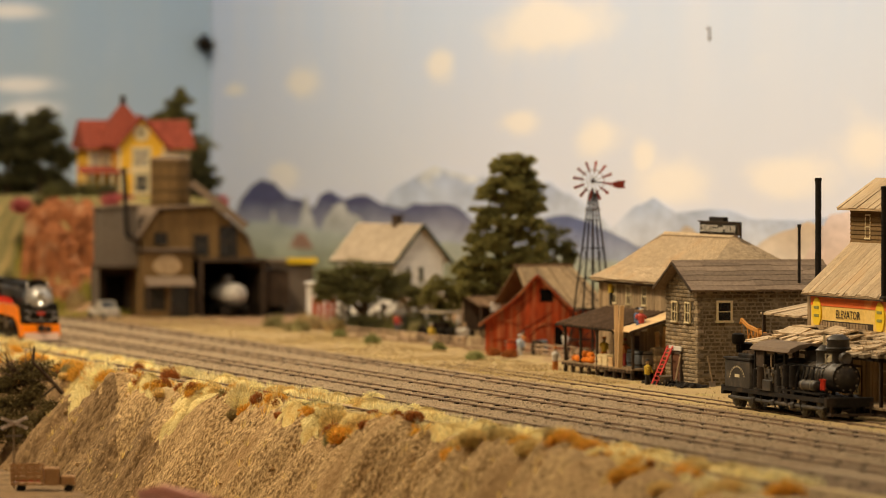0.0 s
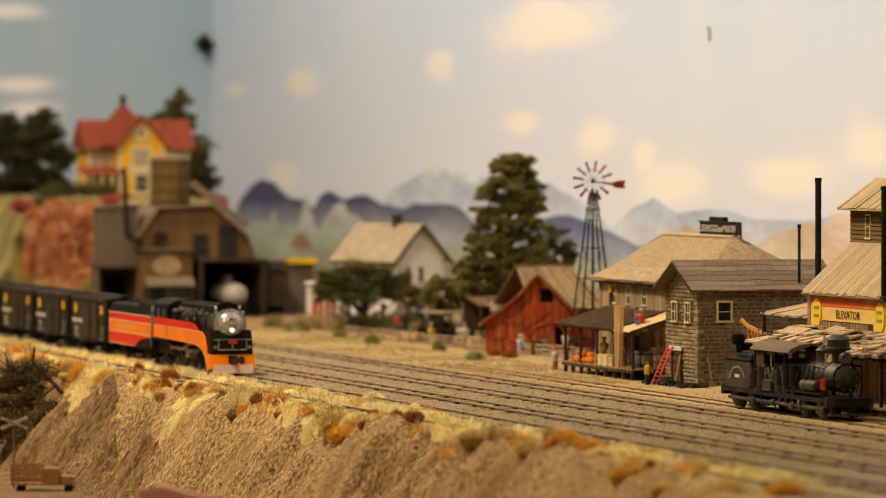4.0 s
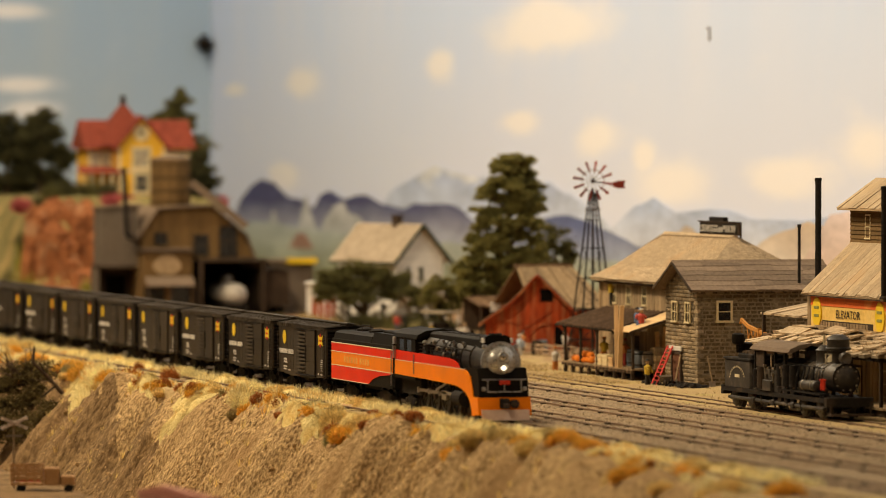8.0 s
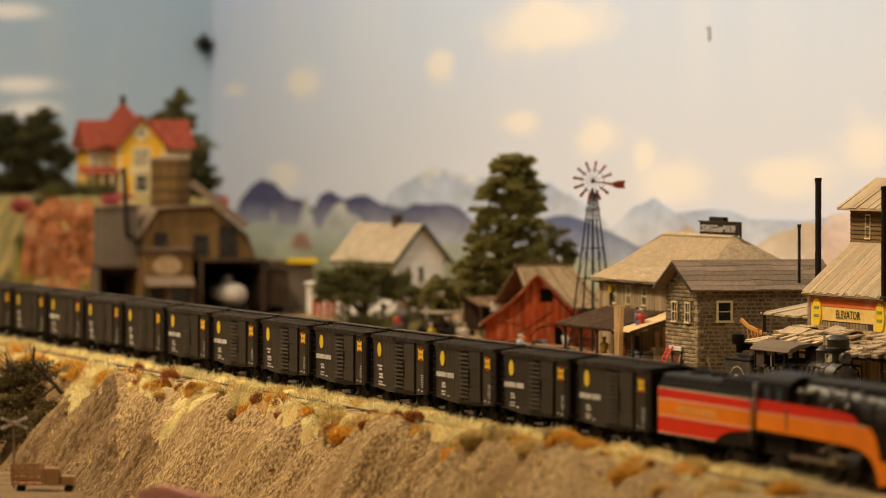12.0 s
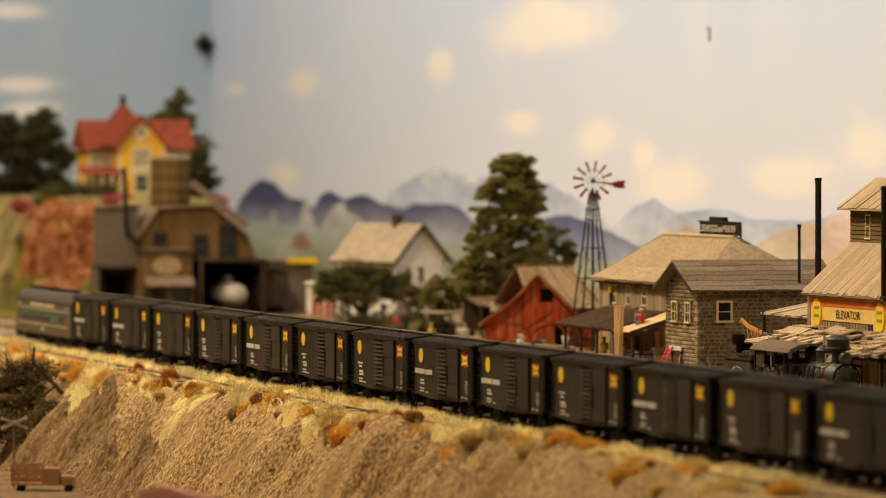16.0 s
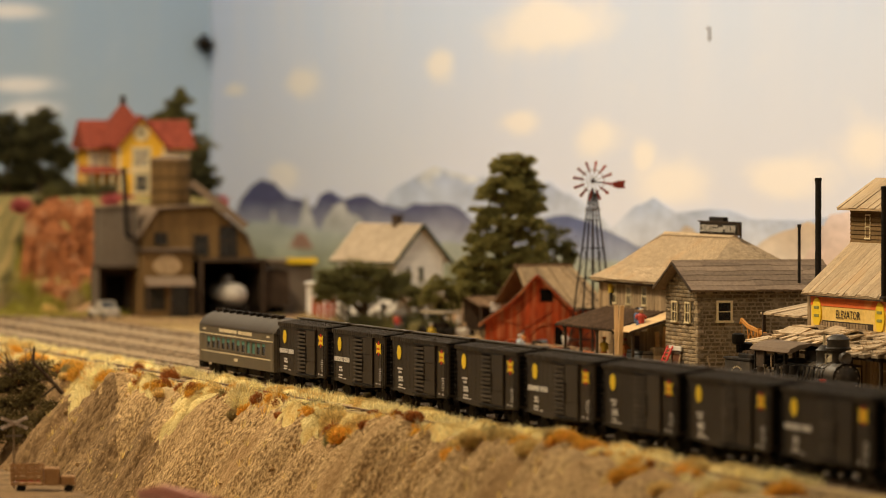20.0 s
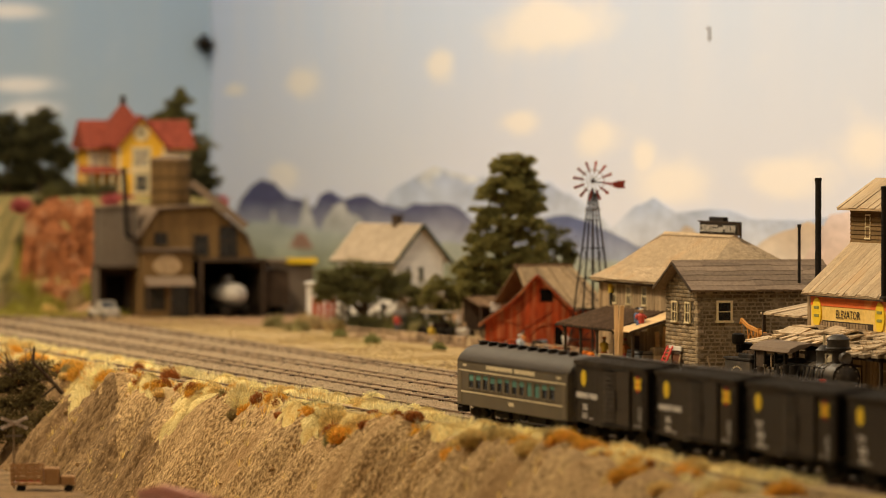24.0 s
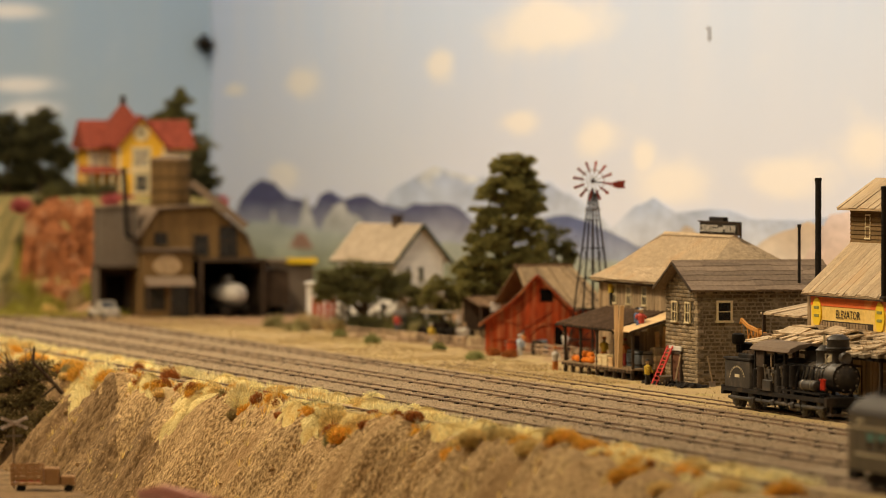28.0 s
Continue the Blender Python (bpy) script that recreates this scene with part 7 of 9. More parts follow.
# ---- trees and shrubs ----
def leaf_mat(name, c1, c2, vary=0.1):
    mt = island(material(name, c1, c2, 500, 0.9, 0.2, big=60, vary=vary, spec=0.1), 0.4)
    n, l = mt.node_tree.nodes, mt.node_tree.links
    tr, mx = n.new("ShaderNodeBsdfTranslucent"), n.new("ShaderNodeMixShader")
    hs = [k for k in n if k.type == "HUE_SAT"][0]
    l.new(hs.outputs[0], tr.inputs["Color"])
    mx.inputs[0].default_value = 0.45
    l.new(n["Principled BSDF"].outputs[0], mx.inputs[1])
    l.new(tr.outputs[0], mx.inputs[2])
    l.new(mx.outputs[0], n["Material Output"].inputs["Surface"])
    return mt


M_PINE = leaf_mat("pine_foliage", (0.30, 0.265, 0.085), (0.15, 0.135, 0.045))
M_DARKLEAF = leaf_mat("dark_foliage", (0.12, 0.11, 0.05), (0.055, 0.055, 0.026))
M_OAK = leaf_mat("oak_foliage", (0.19, 0.17, 0.065), (0.095, 0.09, 0.034))
M_SAGE = leaf_mat("sage_foliage", (0.38, 0.335, 0.15), (0.24, 0.21, 0.09))
M_GREEN = leaf_mat("green_foliage", (0.34, 0.34, 0.13), (0.21, 0.22, 0.075))
M_FIELD = leaf_mat("field_straw", (0.55, 0.42, 0.22), (0.38, 0.285, 0.135))
M_STRAW = leaf_mat("straw_grass", (0.82, 0.64, 0.27), (0.64, 0.46, 0.16))
M_GOLD = leaf_mat("golden_foliage", (0.84, 0.50, 0.09), (0.64, 0.34, 0.045))
M_RUST = leaf_mat("rust_foliage", (0.42, 0.15, 0.04), (0.28, 0.09, 0.025))
M_PALE = leaf_mat("pale_flock", (0.92, 0.84, 0.49), (0.84, 0.73, 0.37))
M_PINK = leaf_mat("pink_blossom", (0.55, 0.16, 0.15), (0.40, 0.09, 0.09))
M_LIME = leaf_mat("lime_foliage", (0.46, 0.41, 0.09), (0.30, 0.28, 0.05))


def leaves(g, c, r, n, size, rnd, flat=1.0, shell=0.45):
    """n small bent leaf flakes through an uneven clump of radii r about c."""
    for _ in range(n):
        d = Vector((rnd.gauss(0, 1), rnd.gauss(0, 1), rnd.gauss(0, 1))).normalized()
        k = rnd.uniform(shell, 1.0) ** 0.6 * rnd.uniform(0.85, 1.12)
        p = Vector((c[0] + d.x * r[0] * k, c[1] + d.y * r[1] * k, c[2] + d.z * r[2] * k))
        u = Vector((rnd.uniform(-1, 1), rnd.uniform(-1, 1), rnd.uniform(-1, 1))).normalized()
        w = (d + u * 0.8).normalized().cross(u)
        if w.length < 1e-3:
            continue
        w = w.normalized() * size * rnd.uniform(0.4, 0.8)
        u = u * size * rnd.uniform(0.6, 1.3)
        q = d * size * 0.4
        g.add([p - u, p + w, p + u + q * 0.3, p - w, p + q], [(0, 1, 4), (1, 2, 4), (2, 3, 4), (3, 0, 4)])


def sprays(g, c, r, n, size, rnd):
    """Fine ragged foliage, thick in the middle of a clump and thin towards its rim."""
    for _ in range(n):
        p = Vector((c[0] + rnd.gauss(0, 0.5) * r[0], c[1] + rnd.gauss(0, 0.5) * r[1], c[2] + rnd.gauss(0, 0.5) * r[2]))
        u = Vector((rnd.gauss(0, 1), rnd.gauss(0, 1), rnd.gauss(0.3, 0.7))).normalized()
        w = u.cross(Vector((rnd.uniform(-1, 1), rnd.uniform(-1, 1), rnd.uniform(-1, 1))))
        if w.length < 1e-3:
            continue
        w = w.normalized() * size * rnd.uniform(0.3, 0.6)
        u = u * size * rnd.uniform(0.7, 1.5)
        g.add([p - u, p + w, p + u, p - w], [(0, 1, 2), (0, 2, 3)])


def clumps(g, blobs, density, size, rnd, sub=11):
    for cx, cy, cz, rx, ry, rz in blobs:
        for _ in range(sub):
            d = Vector((rnd.gauss(0, 1), rnd.gauss(0, 1), rnd.gauss(0, 1))).normalized() * rnd.uniform(0.2, 0.95)
            k = rnd.uniform(0.26, 0.5)
            sprays(g, (cx + d.x * rx, cy + d.y * ry, cz + d.z * rz), (rx * k, ry * k, rz * k * 0.75), int(density * k * 1.7), size * 0.8, rnd)
        sprays(g, (cx, cy, cz), (rx * 0.55, ry * 0.55, rz * 0.55), int(density * 0.5), size * 1.3, rnd)


def tree(name, x, y, z, trunk_h, trunk_r, blobs, mat, density, size, label, seed, bend=0.0, group=""):
    t = thing(name, x, y, z, label=label, category="tree", group=group)
    rnd = random.Random(seed)
    g = Geo()
    prev, pr = Vector((0, 0, -2)), trunk_r * 1.5
    for k in range(1, 7):
        p = Vector((bend * k / 6 * trunk_h * 0.3 + rnd.uniform(-1, 1), rnd.uniform(-1.2, 1.2), trunk_h * k / 6))
        r = trunk_r * (1 - 0.75 * k / 6)
        g.rod(prev, p, pr, r, 8, caps=False)
        prev, pr = p, r
    part("trunk", g, M_BARK, t, smooth=True)
    for bx, by, bz, rx, ry, rz in blobs:
        s = Vector((bend * 0.2 * min(bz, trunk_h), 0, max(3, min(trunk_h * 0.95, bz - 0.6 * math.hypot(bx, by) - 3))))
        e = Vector((bx, by, bz))
        part("limb", Geo().rod(s, s.lerp(e, 0.5) + Vector((0, 0, -1)), trunk_r * 0.4, trunk_r * 0.25, 6).rod(s.lerp(e, 0.5) + Vector((0, 0, -1)), e, trunk_r * 0.25, trunk_r * 0.1, 6), M_BARK, t)
    c = Geo()
    clumps(c, blobs, density, size, rnd)
    part("crown", c, mat, t)
    return t


# tall pine behind the barn
PX, PY = 4455, -402
rt = random.Random(31)
pine = []
# whorls of branches: height, sideways lean, half width
for z, lean, half in ((165, -3, 13), (156, -3, 19), (146, -8, 22), (140, 4, 28), (130, -9, 20), (120, -1, 29), (108, 0, 29), (96, 0, 31), (84, 3, 34), (73, 6, 33), (60, 12, 30), (48, 16, 28)):
    count = 3 if half < 20 else 5
    for k in range(count):
        f = -1 + 2 * k / (count - 1)
        pine.append((rt.uniform(-15, 15) * (1 - 0.5 * abs(f)), lean + f * (half - 6) + rt.uniform(-3, 3), z + rt.uniform(-3.5, 3.5) - 3 * abs(f), rt.uniform(9, 12), rt.uniform(9, 13), rt.uniform(6, 9)))
tree("pine_tree", PX, PY, 0, 158, 4.5, pine, M_PINE, 300, 1.7, "tall uneven dark green pine tree", 1)
tree("round_tree", 4560, -478, 4, 80, 3, [(0, 0, 92, 12, 14, 10), (0, 12, 78, 12, 13, 11), (0, -10, 80, 12, 14, 11), (0, -16, 66, 12, 9, 10), (0, 4, 62, 12, 14, 10)], M_OAK, 90, 2.2, "smaller dark round tree beside the pine", 2)
tree("low_tree", 4500, -352, -3, 40, 2.5, [(0, 0, 52, 10, 14, 10), (0, 10, 42, 10, 10, 9), (0, -12, 44, 10, 12, 9), (0, -4, 34, 12, 14, 8), (0, -24, 56, 12, 14, 10), (0, -38, 64, 12, 14, 10), (0, -52, 60, 12, 14, 10), (0, -34, 48, 12, 14, 8), (0, -62, 70, 12, 12, 10), (0, -20, 68, 10, 12, 9)], M_PINE, 230, 1.7, "low bushy green tree behind barn", 3)
# spreading oak before the white house
oak = [(0, 0, 60, 14, 18, 12), (0, 18, 58, 14, 16, 11), (0, -20, 57, 13, 17, 11), (0, 36, 56, 11, 12, 10), (0, -38, 50, 11, 12, 10), (0, 10, 50, 15, 20, 10), (0, -12, 48, 15, 18, 10), (0, 28, 48, 12, 15, 9), (0, -28, 44, 12, 15, 10), (-4, 0, 40, 13, 18, 9), (-4, 26, 42, 12, 14, 9), (-4, -24, 38, 12, 16, 9), (-4, 40, 48, 10, 10, 8), (-10, -44, 40, 12, 12, 10), (-12, 44, 38, 12, 14, 10), (-14, 20, 34, 12, 14, 8), (-12, -2, 34, 12, 12, 7), (-12, -50, 30, 10, 10, 8)]
oak_tree = tree("oak_tree", 4787, -357, -3.5, 44, 4.0, oak, M_OAK, 210, 1.6, "flat-topped spreading oak tree by the white house", 4)


# ---- white farmhouse ----
M_CURTAIN = material("yellow_curtain", (0.45, 0.28, 0.08), (0.10, 0.07, 0.03), 90, 0.8, 0.1)


def farmhouse():
    h = thing("white_house", 4862, -434, -3.5, 19, label="white two-storey clapboard farmhouse with tan roof", category="house")
    W, L, ze, zr = 28, 100, 71, 102
    part("wall_core", Geo().prism([(-W, 0), (W, 0), (W, ze), (0, zr - 2), (-W, ze)], "x", 0.8, L), M_WHITEWALL, h)
    z = 2.0
    while z < zr - 4:
        w = W if z < ze else W * (1 - (z - ze) / (zr - ze))
        part("clapboard", Geo().box(-0.2, 0.9, -w + 0.3, w - 0.3, z, z + 2.5), M_WHITEWALL, h)
        if z < ze - 2:
            part("clapboard", Geo().box(0, L, W - 0.4, W + 0.5, z, z + 2.5), M_WHITEWALL, h)
        z += 2.9
    for sgn in (-1, 1):
        q = [(-7, 0, zr + 1), (L + 7, 0, zr + 1), (L + 7, sgn * (W + 6), ze - 5), (-7, sgn * (W + 6), ze - 5)]
        part("roof_deck", Geo().slab(q if sgn < 0 else q[::-1], 1.4), M_TANROOF, h)
        shingles(h, q[3], q[2], q[1], q[0], 10, 22, M_TANROOF, jit=0.5, lift=0.5)
        part("bargeboard", Geo().bar((-7.3, 0, zr - 0.2), (-7.3, sgn * (W + 6), ze - 6.4), 1.2, 3.2), M_GREENTRIM, h, "dark green bargeboard")
    part("eave_trim", Geo().box(-7, L + 7, W + 5.2, W + 6.2, ze - 7.6, ze - 5.2), M_GREENTRIM, h)
    c = part("chimney", Geo().box(34, 42, -4, 4, zr - 6, zr + 8, c=0.4), M_DARKWOOD, h, "small brick chimney")
    part("chimney_cap", Geo().box(33, 43, -5, 5, zr + 8, zr + 9.4), M_DARKWOOD, c)
    for y in (6,):
        window(h, "-x", 0, y, 45, 61, 9, M_WHITEWALL, bars=0, pane=M_CURTAIN)
        for d in (-7.4, 7.4):
            part("shutter", Geo().box(-1.2, -0.2, y + d - 2.2, y + d + 2.2, 45, 61), M_GREENTRIM, h, "dark green shutter")
    # wide dark panes, added to deepen the shade under the porch
    for y in (17, 1, -15):
        window(h, "-x", 0, y, 5, 29, 11, M_BOARD)
    for x in (20, 50, 80):
        window(h, "+y", W + 0.4, x, 44, 58, 9, M_WHITEWALL)
        window(h, "+y", W + 0.4, x, 10, 26, 9, M_WHITEWALL)
    # porch along the gable
    part("porch_roof", Geo().slab([(-1, -W, 37), (-1, W + 2, 37), (-30, W + 2, 30), (-30, -W, 30)], 1.4), M_TANROOF, h)
    part("porch_floor", Geo().box(-30, 0, -W, W, -1, 3), M_BOARD, h)
    for y in (-W + 2, -10, 12, W - 2):
        part("porch_post", Geo().bar((-28.5, y, 3), (-28.5, y, 29.6), 1.8), M_WHITEWALL, h)
    return h


farmhouse()


def wing():
    w = thing("carriage_shed", 4930, -356, -3.5, -12, label="low white shed with dark red double doors", category="shed")
    part("wall", Geo().prism([(-16, 0), (16, 0), (16, 43), (-16, 47)], "x", 0, 34), M_WHITEWALL, w)
    part("roof", Geo().slab([(-3, -18, 48.6), (37, -18, 48.6), (37, 18, 44.2), (-3, 18, 44.2)], 1.2), M_WHITEWALL, w)
    for y in (-6, 6):
        d = part("door", Geo().box(-1.2, -0.1, y - 5.7, y + 5.7, 1, 31), M_BARN, w, "dark red barn door")
        part("door_stile", Geo().box(-1.7, -1.1, y - 0.6, y + 0.6, 1, 31), M_WHITEWALL, d)
        part("door_frame", Geo().box(-1.6, -0.1, y - 7.0, y - 5.2, 1, 31), M_WHITEWALL, d)


wing()


M_CANVAS = material("dusty_canvas", (0.30, 0.25, 0.18), (0.20, 0.16, 0.11), 300, 0.9, 0.2)
# ---- old touring car by the fence ----
def old_car(x, y, rz, mat, roof_mat, label):
    c = thing("old_car", x, y, -3.5, rz, label=label, category="car")
    part("body", Geo().box(-20, 14, -8, 8, 5, 13, c=1.2), mat, c)
    part("hood", Geo().box(-33, -20, -5.5, 5.5, 6, 14, c=1.5), mat, c)
    part("radiator", Geo().box(-34.4, -33, -5, 5, 5, 14), M_ROD, c)
    part("roof", Geo().box(-21, 16, -9, 9, 24, 25.6, c=0.6), roof_mat, c, "pale canvas roof")
    for px in (-19, -4, 13):
        for py in (-7.6, 7.6):
            part("roof_post", Geo().bar((px, py, 12), (px, py, 24), 0.7), M_SOOT, c)
    part("seat", Geo().box(-3, 3, -7, 7, 12, 17, c=0.8), M_DARKWOOD, c)
    for px in (-26, 10):
        for py in (-9, 9):
            w = part("wheel", Geo().lathe((px, py - 1, 6.0), (0, 1, 0), [(0, 6.0), (2, 6.0), (2, 4.6), (0, 4.6)], 16).bar((px - 4.6, py, 6), (px + 4.6, py, 6), 0.7).bar((px, py, 1.4), (px, py, 10.6), 0.7), M_SOOT, c)
            part("hub", Geo().rod((px, py - 1.3, 6), (px, py + 1.3, 6), 1.4, n=8), M_ROD, w)
            part("fender", Geo().lathe((px, py - 2, 6), (0, 1, 0), [(0, 7.4), (4, 7.4), (4, 6.9), (0, 6.9), (0, 7.4)], 16, caps=False), mat, c)
    c.scale = (1.22, 1.2, 1.18)
    for py in (-5, 5):
        part("headlamp", Geo().lathe((-33, py, 12), (-1, 0, 0), [(0, 0.8), (2, 1.7), (2.6, 1.6)], 10), M_ROD, c)


old_car(4482, -346, 12, M_BLACK, M_CANVAS, "black old touring car with pale roof by fence")


# ---- split-rail fence ----
M_FENCE = island(material("bleached_rail", (0.42, 0.30, 0.195), (0.25, 0.17, 0.105), 300, 0.95, 0.5, stretch=(0.4, 2, 2), vary=0.25), 0.1)


def fence(pts):
    f = thing("rail_fence", label="grey split-rail fence sagging along the field", category="fence")
    rnd = random.Random(17)
    for (xa, ya), (xb, yb) in zip(pts, pts[1:]):
        part("post", Geo().bar((xa, ya, -5), (xa + rnd.uniform(-1, 1), ya, 9 + rnd.uniform(-1, 1)), 1.7), M_BOARD, f)
        for z in (0.5, 4.0, 7.4):
            part("rail", Geo().rod((xa, ya + rnd.uniform(-1, 1), z + rnd.uniform(-0.8, 0.8)), (xb, yb + rnd.uniform(-1, 1), z + rnd.uniform(-0.8, 0.8)), 1.15, 1.0, 6), M_FENCE, f)
    part("post", Geo().bar((*pts[-1], -5), (*pts[-1], 9), 1.7), M_BOARD, f)


fence([(4640 - 34 * k, -302 - 3.0 * k + 2.5 * (k % 2)) for k in range(18)])
# ---- brown engine works at the far end ----
def works():
    b = thing("engine_works", label="large brown boarded works with water tank on top", category="building")
    X = 5230
    # office block in front
    o = part("office", Geo().box(X + 0.8, X + 40, -294, -242, -4, 66), M_BROWNWALL, b)
    boards(o, "-x", X + 0.8, -294, -242, -4, 66, 5, M_BROWNWALL, [(-265, -243, 6, 30), (-292, -272, -4, 32)], 41)
    part("office_cornice", Geo().box(X - 4, X + 42, -296, -240, 66, 68.5), M_DARKWOOD, b)
    part("office_roof", Geo().box(X, X + 40, -294, -242, 68.5, 70), M_GREYROOF, b)
    part("shop_window", Geo().box(X - 0.2, X + 0.6, -265, -243, 6, 30), M_GLASSDARK, o, "dark shop window")
    part("shop_door", Geo().box(X - 0.2, X + 0.6, -292, -272, -4, 32), M_GLASSDARK, o, "dark doorway")
    part("awning", Geo().slab([(X - 1, -243, 41), (X - 1, -294, 41), (X - 15, -294, 32), (X - 15, -243, 32)], 1.4), M_GREYROOF, o, "weathered sloping board awning")
    for y in (-244, -268, -293):
        part("awning_post", Geo().bar((X - 14, y, -4), (X - 14, y, 32), 1.8), M_DARKWOOD, o)
    g = Geo().prism([(-267 + 15 * math.cos(a), 52 + 9.5 * math.sin(a) + (2 if abs(math.cos(a)) < 0.5 and math.sin(a) > 0 else 0)) for a in np.linspace(0, 2 * math.pi, 22, endpoint=False)], "x", X - 1.6, X - 0.2)
    part("sign_board", g, M_BOARD, o, "tan oval signboard")
    # main gabled shed
    x0, x1 = X + 20, X + 150
    prof = [(-243, -4), (-243, 82), (-260, 110), (-318, 113), (-352, 84), (-366, 60), (-296, 60), (-296, -4)]
    part("main_shed", Geo().prism(prof, "x", x0 + 0.8, x1), M_BROWNWALL, b)
    def top(y):
        pts = sorted(prof[1:5])
        for (ya, za), (yb, zb) in zip(pts, pts[1:]):
            if ya <= y <= yb:
                return za + (zb - za) * (y - ya) / (yb - ya) - 1
        return 80
    boards(b, "-x", x0 + 0.6, -352, -299, 58, 110, 5.5, M_BROWNWALL, [(-316, -300, 62, 84), (-347, -328, 60, 94)], 43, top=top)
    boards(b, "-x", x0 + 0.6, -299, -244, 66, 110, 5.5, M_BROWNWALL, [(-272, -258, 73, 86)], 44, top=top)
    for y, w, za, zb in ((-265, 12, 74, 85), (-308, 14, 63, 83), (-337, 17, 61, 92)):
        window(b, "-x", x0 - 0.2, y, za, zb, w, M_DARKWOOD)
    for (ya, za), (yb, zb) in (((-237, 78), (-260, 112)), ((-260, 112), (-318, 115)), ((-318, 115), (-356, 84)), ((-356, 84), (-372, 42))):
        part("roof_plane", Geo().slab([(x0 - 8, ya, za), (x0 - 8, yb, zb), (x1 + 4, yb, zb), (x1 + 4, ya, za)], 1.6), M_GREYROOF, b)
    part("conveyor", Geo().bar((x0 + 10, -300, 138), (x0 - 2, -356, 92), 12, 8), M_GREYROOF, b, "sloping covered conveyor")
    # engine bay on the right
    part("bay_roof", Geo().box(X - 8, X + 90, -372, -300, 56, 59), M_DARKWOOD, b)
    for y in (-302, -368):
        part("bay_post", Geo().bar((X - 5, y, -4), (X - 5, y, 56), 3), M_DARKWOOD, b)
    # bay back and side are black sheets, the bay's darkness put into colour
    part("bay_back", Geo().box(X + 86, X + 90, -372, -296, -4, 56), M_VOID, b)
    part("bay_side", Geo().box(X + 2, X + 86, -297.5, -296.2, -4, 56), M_VOID, b)
    part("bay_far_side", Geo().box(X - 4, X + 86, -372, -370, -4, 56), M_DARKWOOD, b)
    # grey side block
    part("side_block", Geo().prism([(-203, 52), (-203, 111), (-243, 114), (-243, 52)], "x", X + 26, X + 62), M_GREYWALL, b)
    part("side_roof", Geo().slab([(X + 24, -201, 112.6), (X + 24, -246, 115.6), (X + 66, -246, 115.6), (X + 66, -201, 112.6)], 1.6), M_GREYROOF, b)
    # black sheet for the unlit recess under the side block
    part("side_door", Geo().box(X + 60, X + 62, -236, -216, -4, 40), M_VOID, b, "dark loading door")
    part("side_back", Geo().box(X + 62, X + 66, -243, -201, -4, 52), M_DARKWOOD, b)
    part("side_wall", Geo().box(X + 42, X + 62, -205, -201, -4, 52), M_GREYWALL, b)
    part("side_lintel", Geo().box(X + 24, X + 62, -243, -201, 49.5, 52), M_DARKWOOD, b)
    # water tank of staves
    t = thing("water_tank", X + 70, -287, 110, label="round brown wooden stave water tank on roof", category="water tank")
    part("tank_core", Geo().rod((0, 0, 0), (0, 0, 52), 20, 19.4, 24), M_BROWNWALL, t)
    for k in range(26):
        a = 2 * math.pi * k / 26
        part("stave", Geo().box(19.2, 20.8, -2.3, 2.3, 0, 52, m=Matrix.Rotation(a, 4, "Z")), M_BROWNWALL, t)
    for z in (6, 18, 32, 46):
        part("hoop", Geo().lathe((0, 0, z), (0, 0, 1), [(0, 21.2), (1.2, 21.2)], 26), M_SOOT, t)
    part("tank_lid", Geo().lathe((0, 0, 52), (0, 0, 1), [(0, 21), (1, 21), (5, 4)], 24), M_GREYROOF, t)
    s = thing("chimney_pipe", X + 6, -226, 66, label="black iron stovepipe with elbow on works", category="chimney", group="black stacks")
    part("pipe", Geo().rod((0, 0, 18), (0, 3, 86), 2.6, n=12).rod((0, 0, 18), (0, -8, 14), 3.4, n=12).rod((0, -8, 14), (0, -12, 14), 3.4, n=12), M_SOOT, s)
    part("rim", Geo().rod((0, 3, 84), (0, 3, 87), 3.2, n=12), M_SOOT, s)
    return b


works()


M_DULLSILVER = material("dusty_silver", (0.50, 0.455, 0.40), (0.30, 0.27, 0.235), 120, 0.8, 0.3, 0.0, big=50)


def tank_car(x, y):
    t = thing("tank_car", x, y, 0, label="silver tank car standing in the dark engine bay", category="tank car")
    part("tank", Geo().lathe((-40, 0, 22), (1, 0, 0), [(0, 3), (1.5, 6.6), (5, 10.2), (9, 11.4), (100, 11.4), (106, 7)], 24), M_DULLSILVER, t, "dull silver rounded tank", smooth=True)
    part("dome", Geo().lathe((10, 0, 35), (0, 0, 1), [(0, 6), (5, 6), (6.5, 4)], 16), M_SILVER, t, smooth=True)
    part("frame", Geo().box(-42, 66, -11, 11, 9, 12), M_SOOT, t)
    bogie(t, -24, 18)
    bogie(t, 46, 18)


tank_car(5245, -337)


def dark_car(x, y):
    c = thing("freight_car", x, y, 0, label="dark weathered wooden freight car by works", category="freight car")
    part("body", Geo().box(-60, 60, -16, 16, 10, 46, c=0.6), M_DARKWOOD, c)
    part("roof", Geo().prism([(-17, 45.5), (0, 49), (17, 45.5)], "x", -62, 62), M_SOOT, c)
    part("door", Geo().box(-12, 12, 15.8, 17, 12, 44), M_SOOT, c)
    bogie(c, -38, 18)
    bogie(c, 38, 18)


dark_car(5300, -384)


def shed_row():
    s = thing("tank_shed", 5330, -415, -3, label="grey storage shed with yellow roof edge", category="shed")
    part("wall", Geo().box(-25, 30, -28, 20, 0, 56), M_GREYWALL, s)
    part("roof", Geo().box(-29, 34, -30, 24, 56, 59), M_GREYROOF, s)
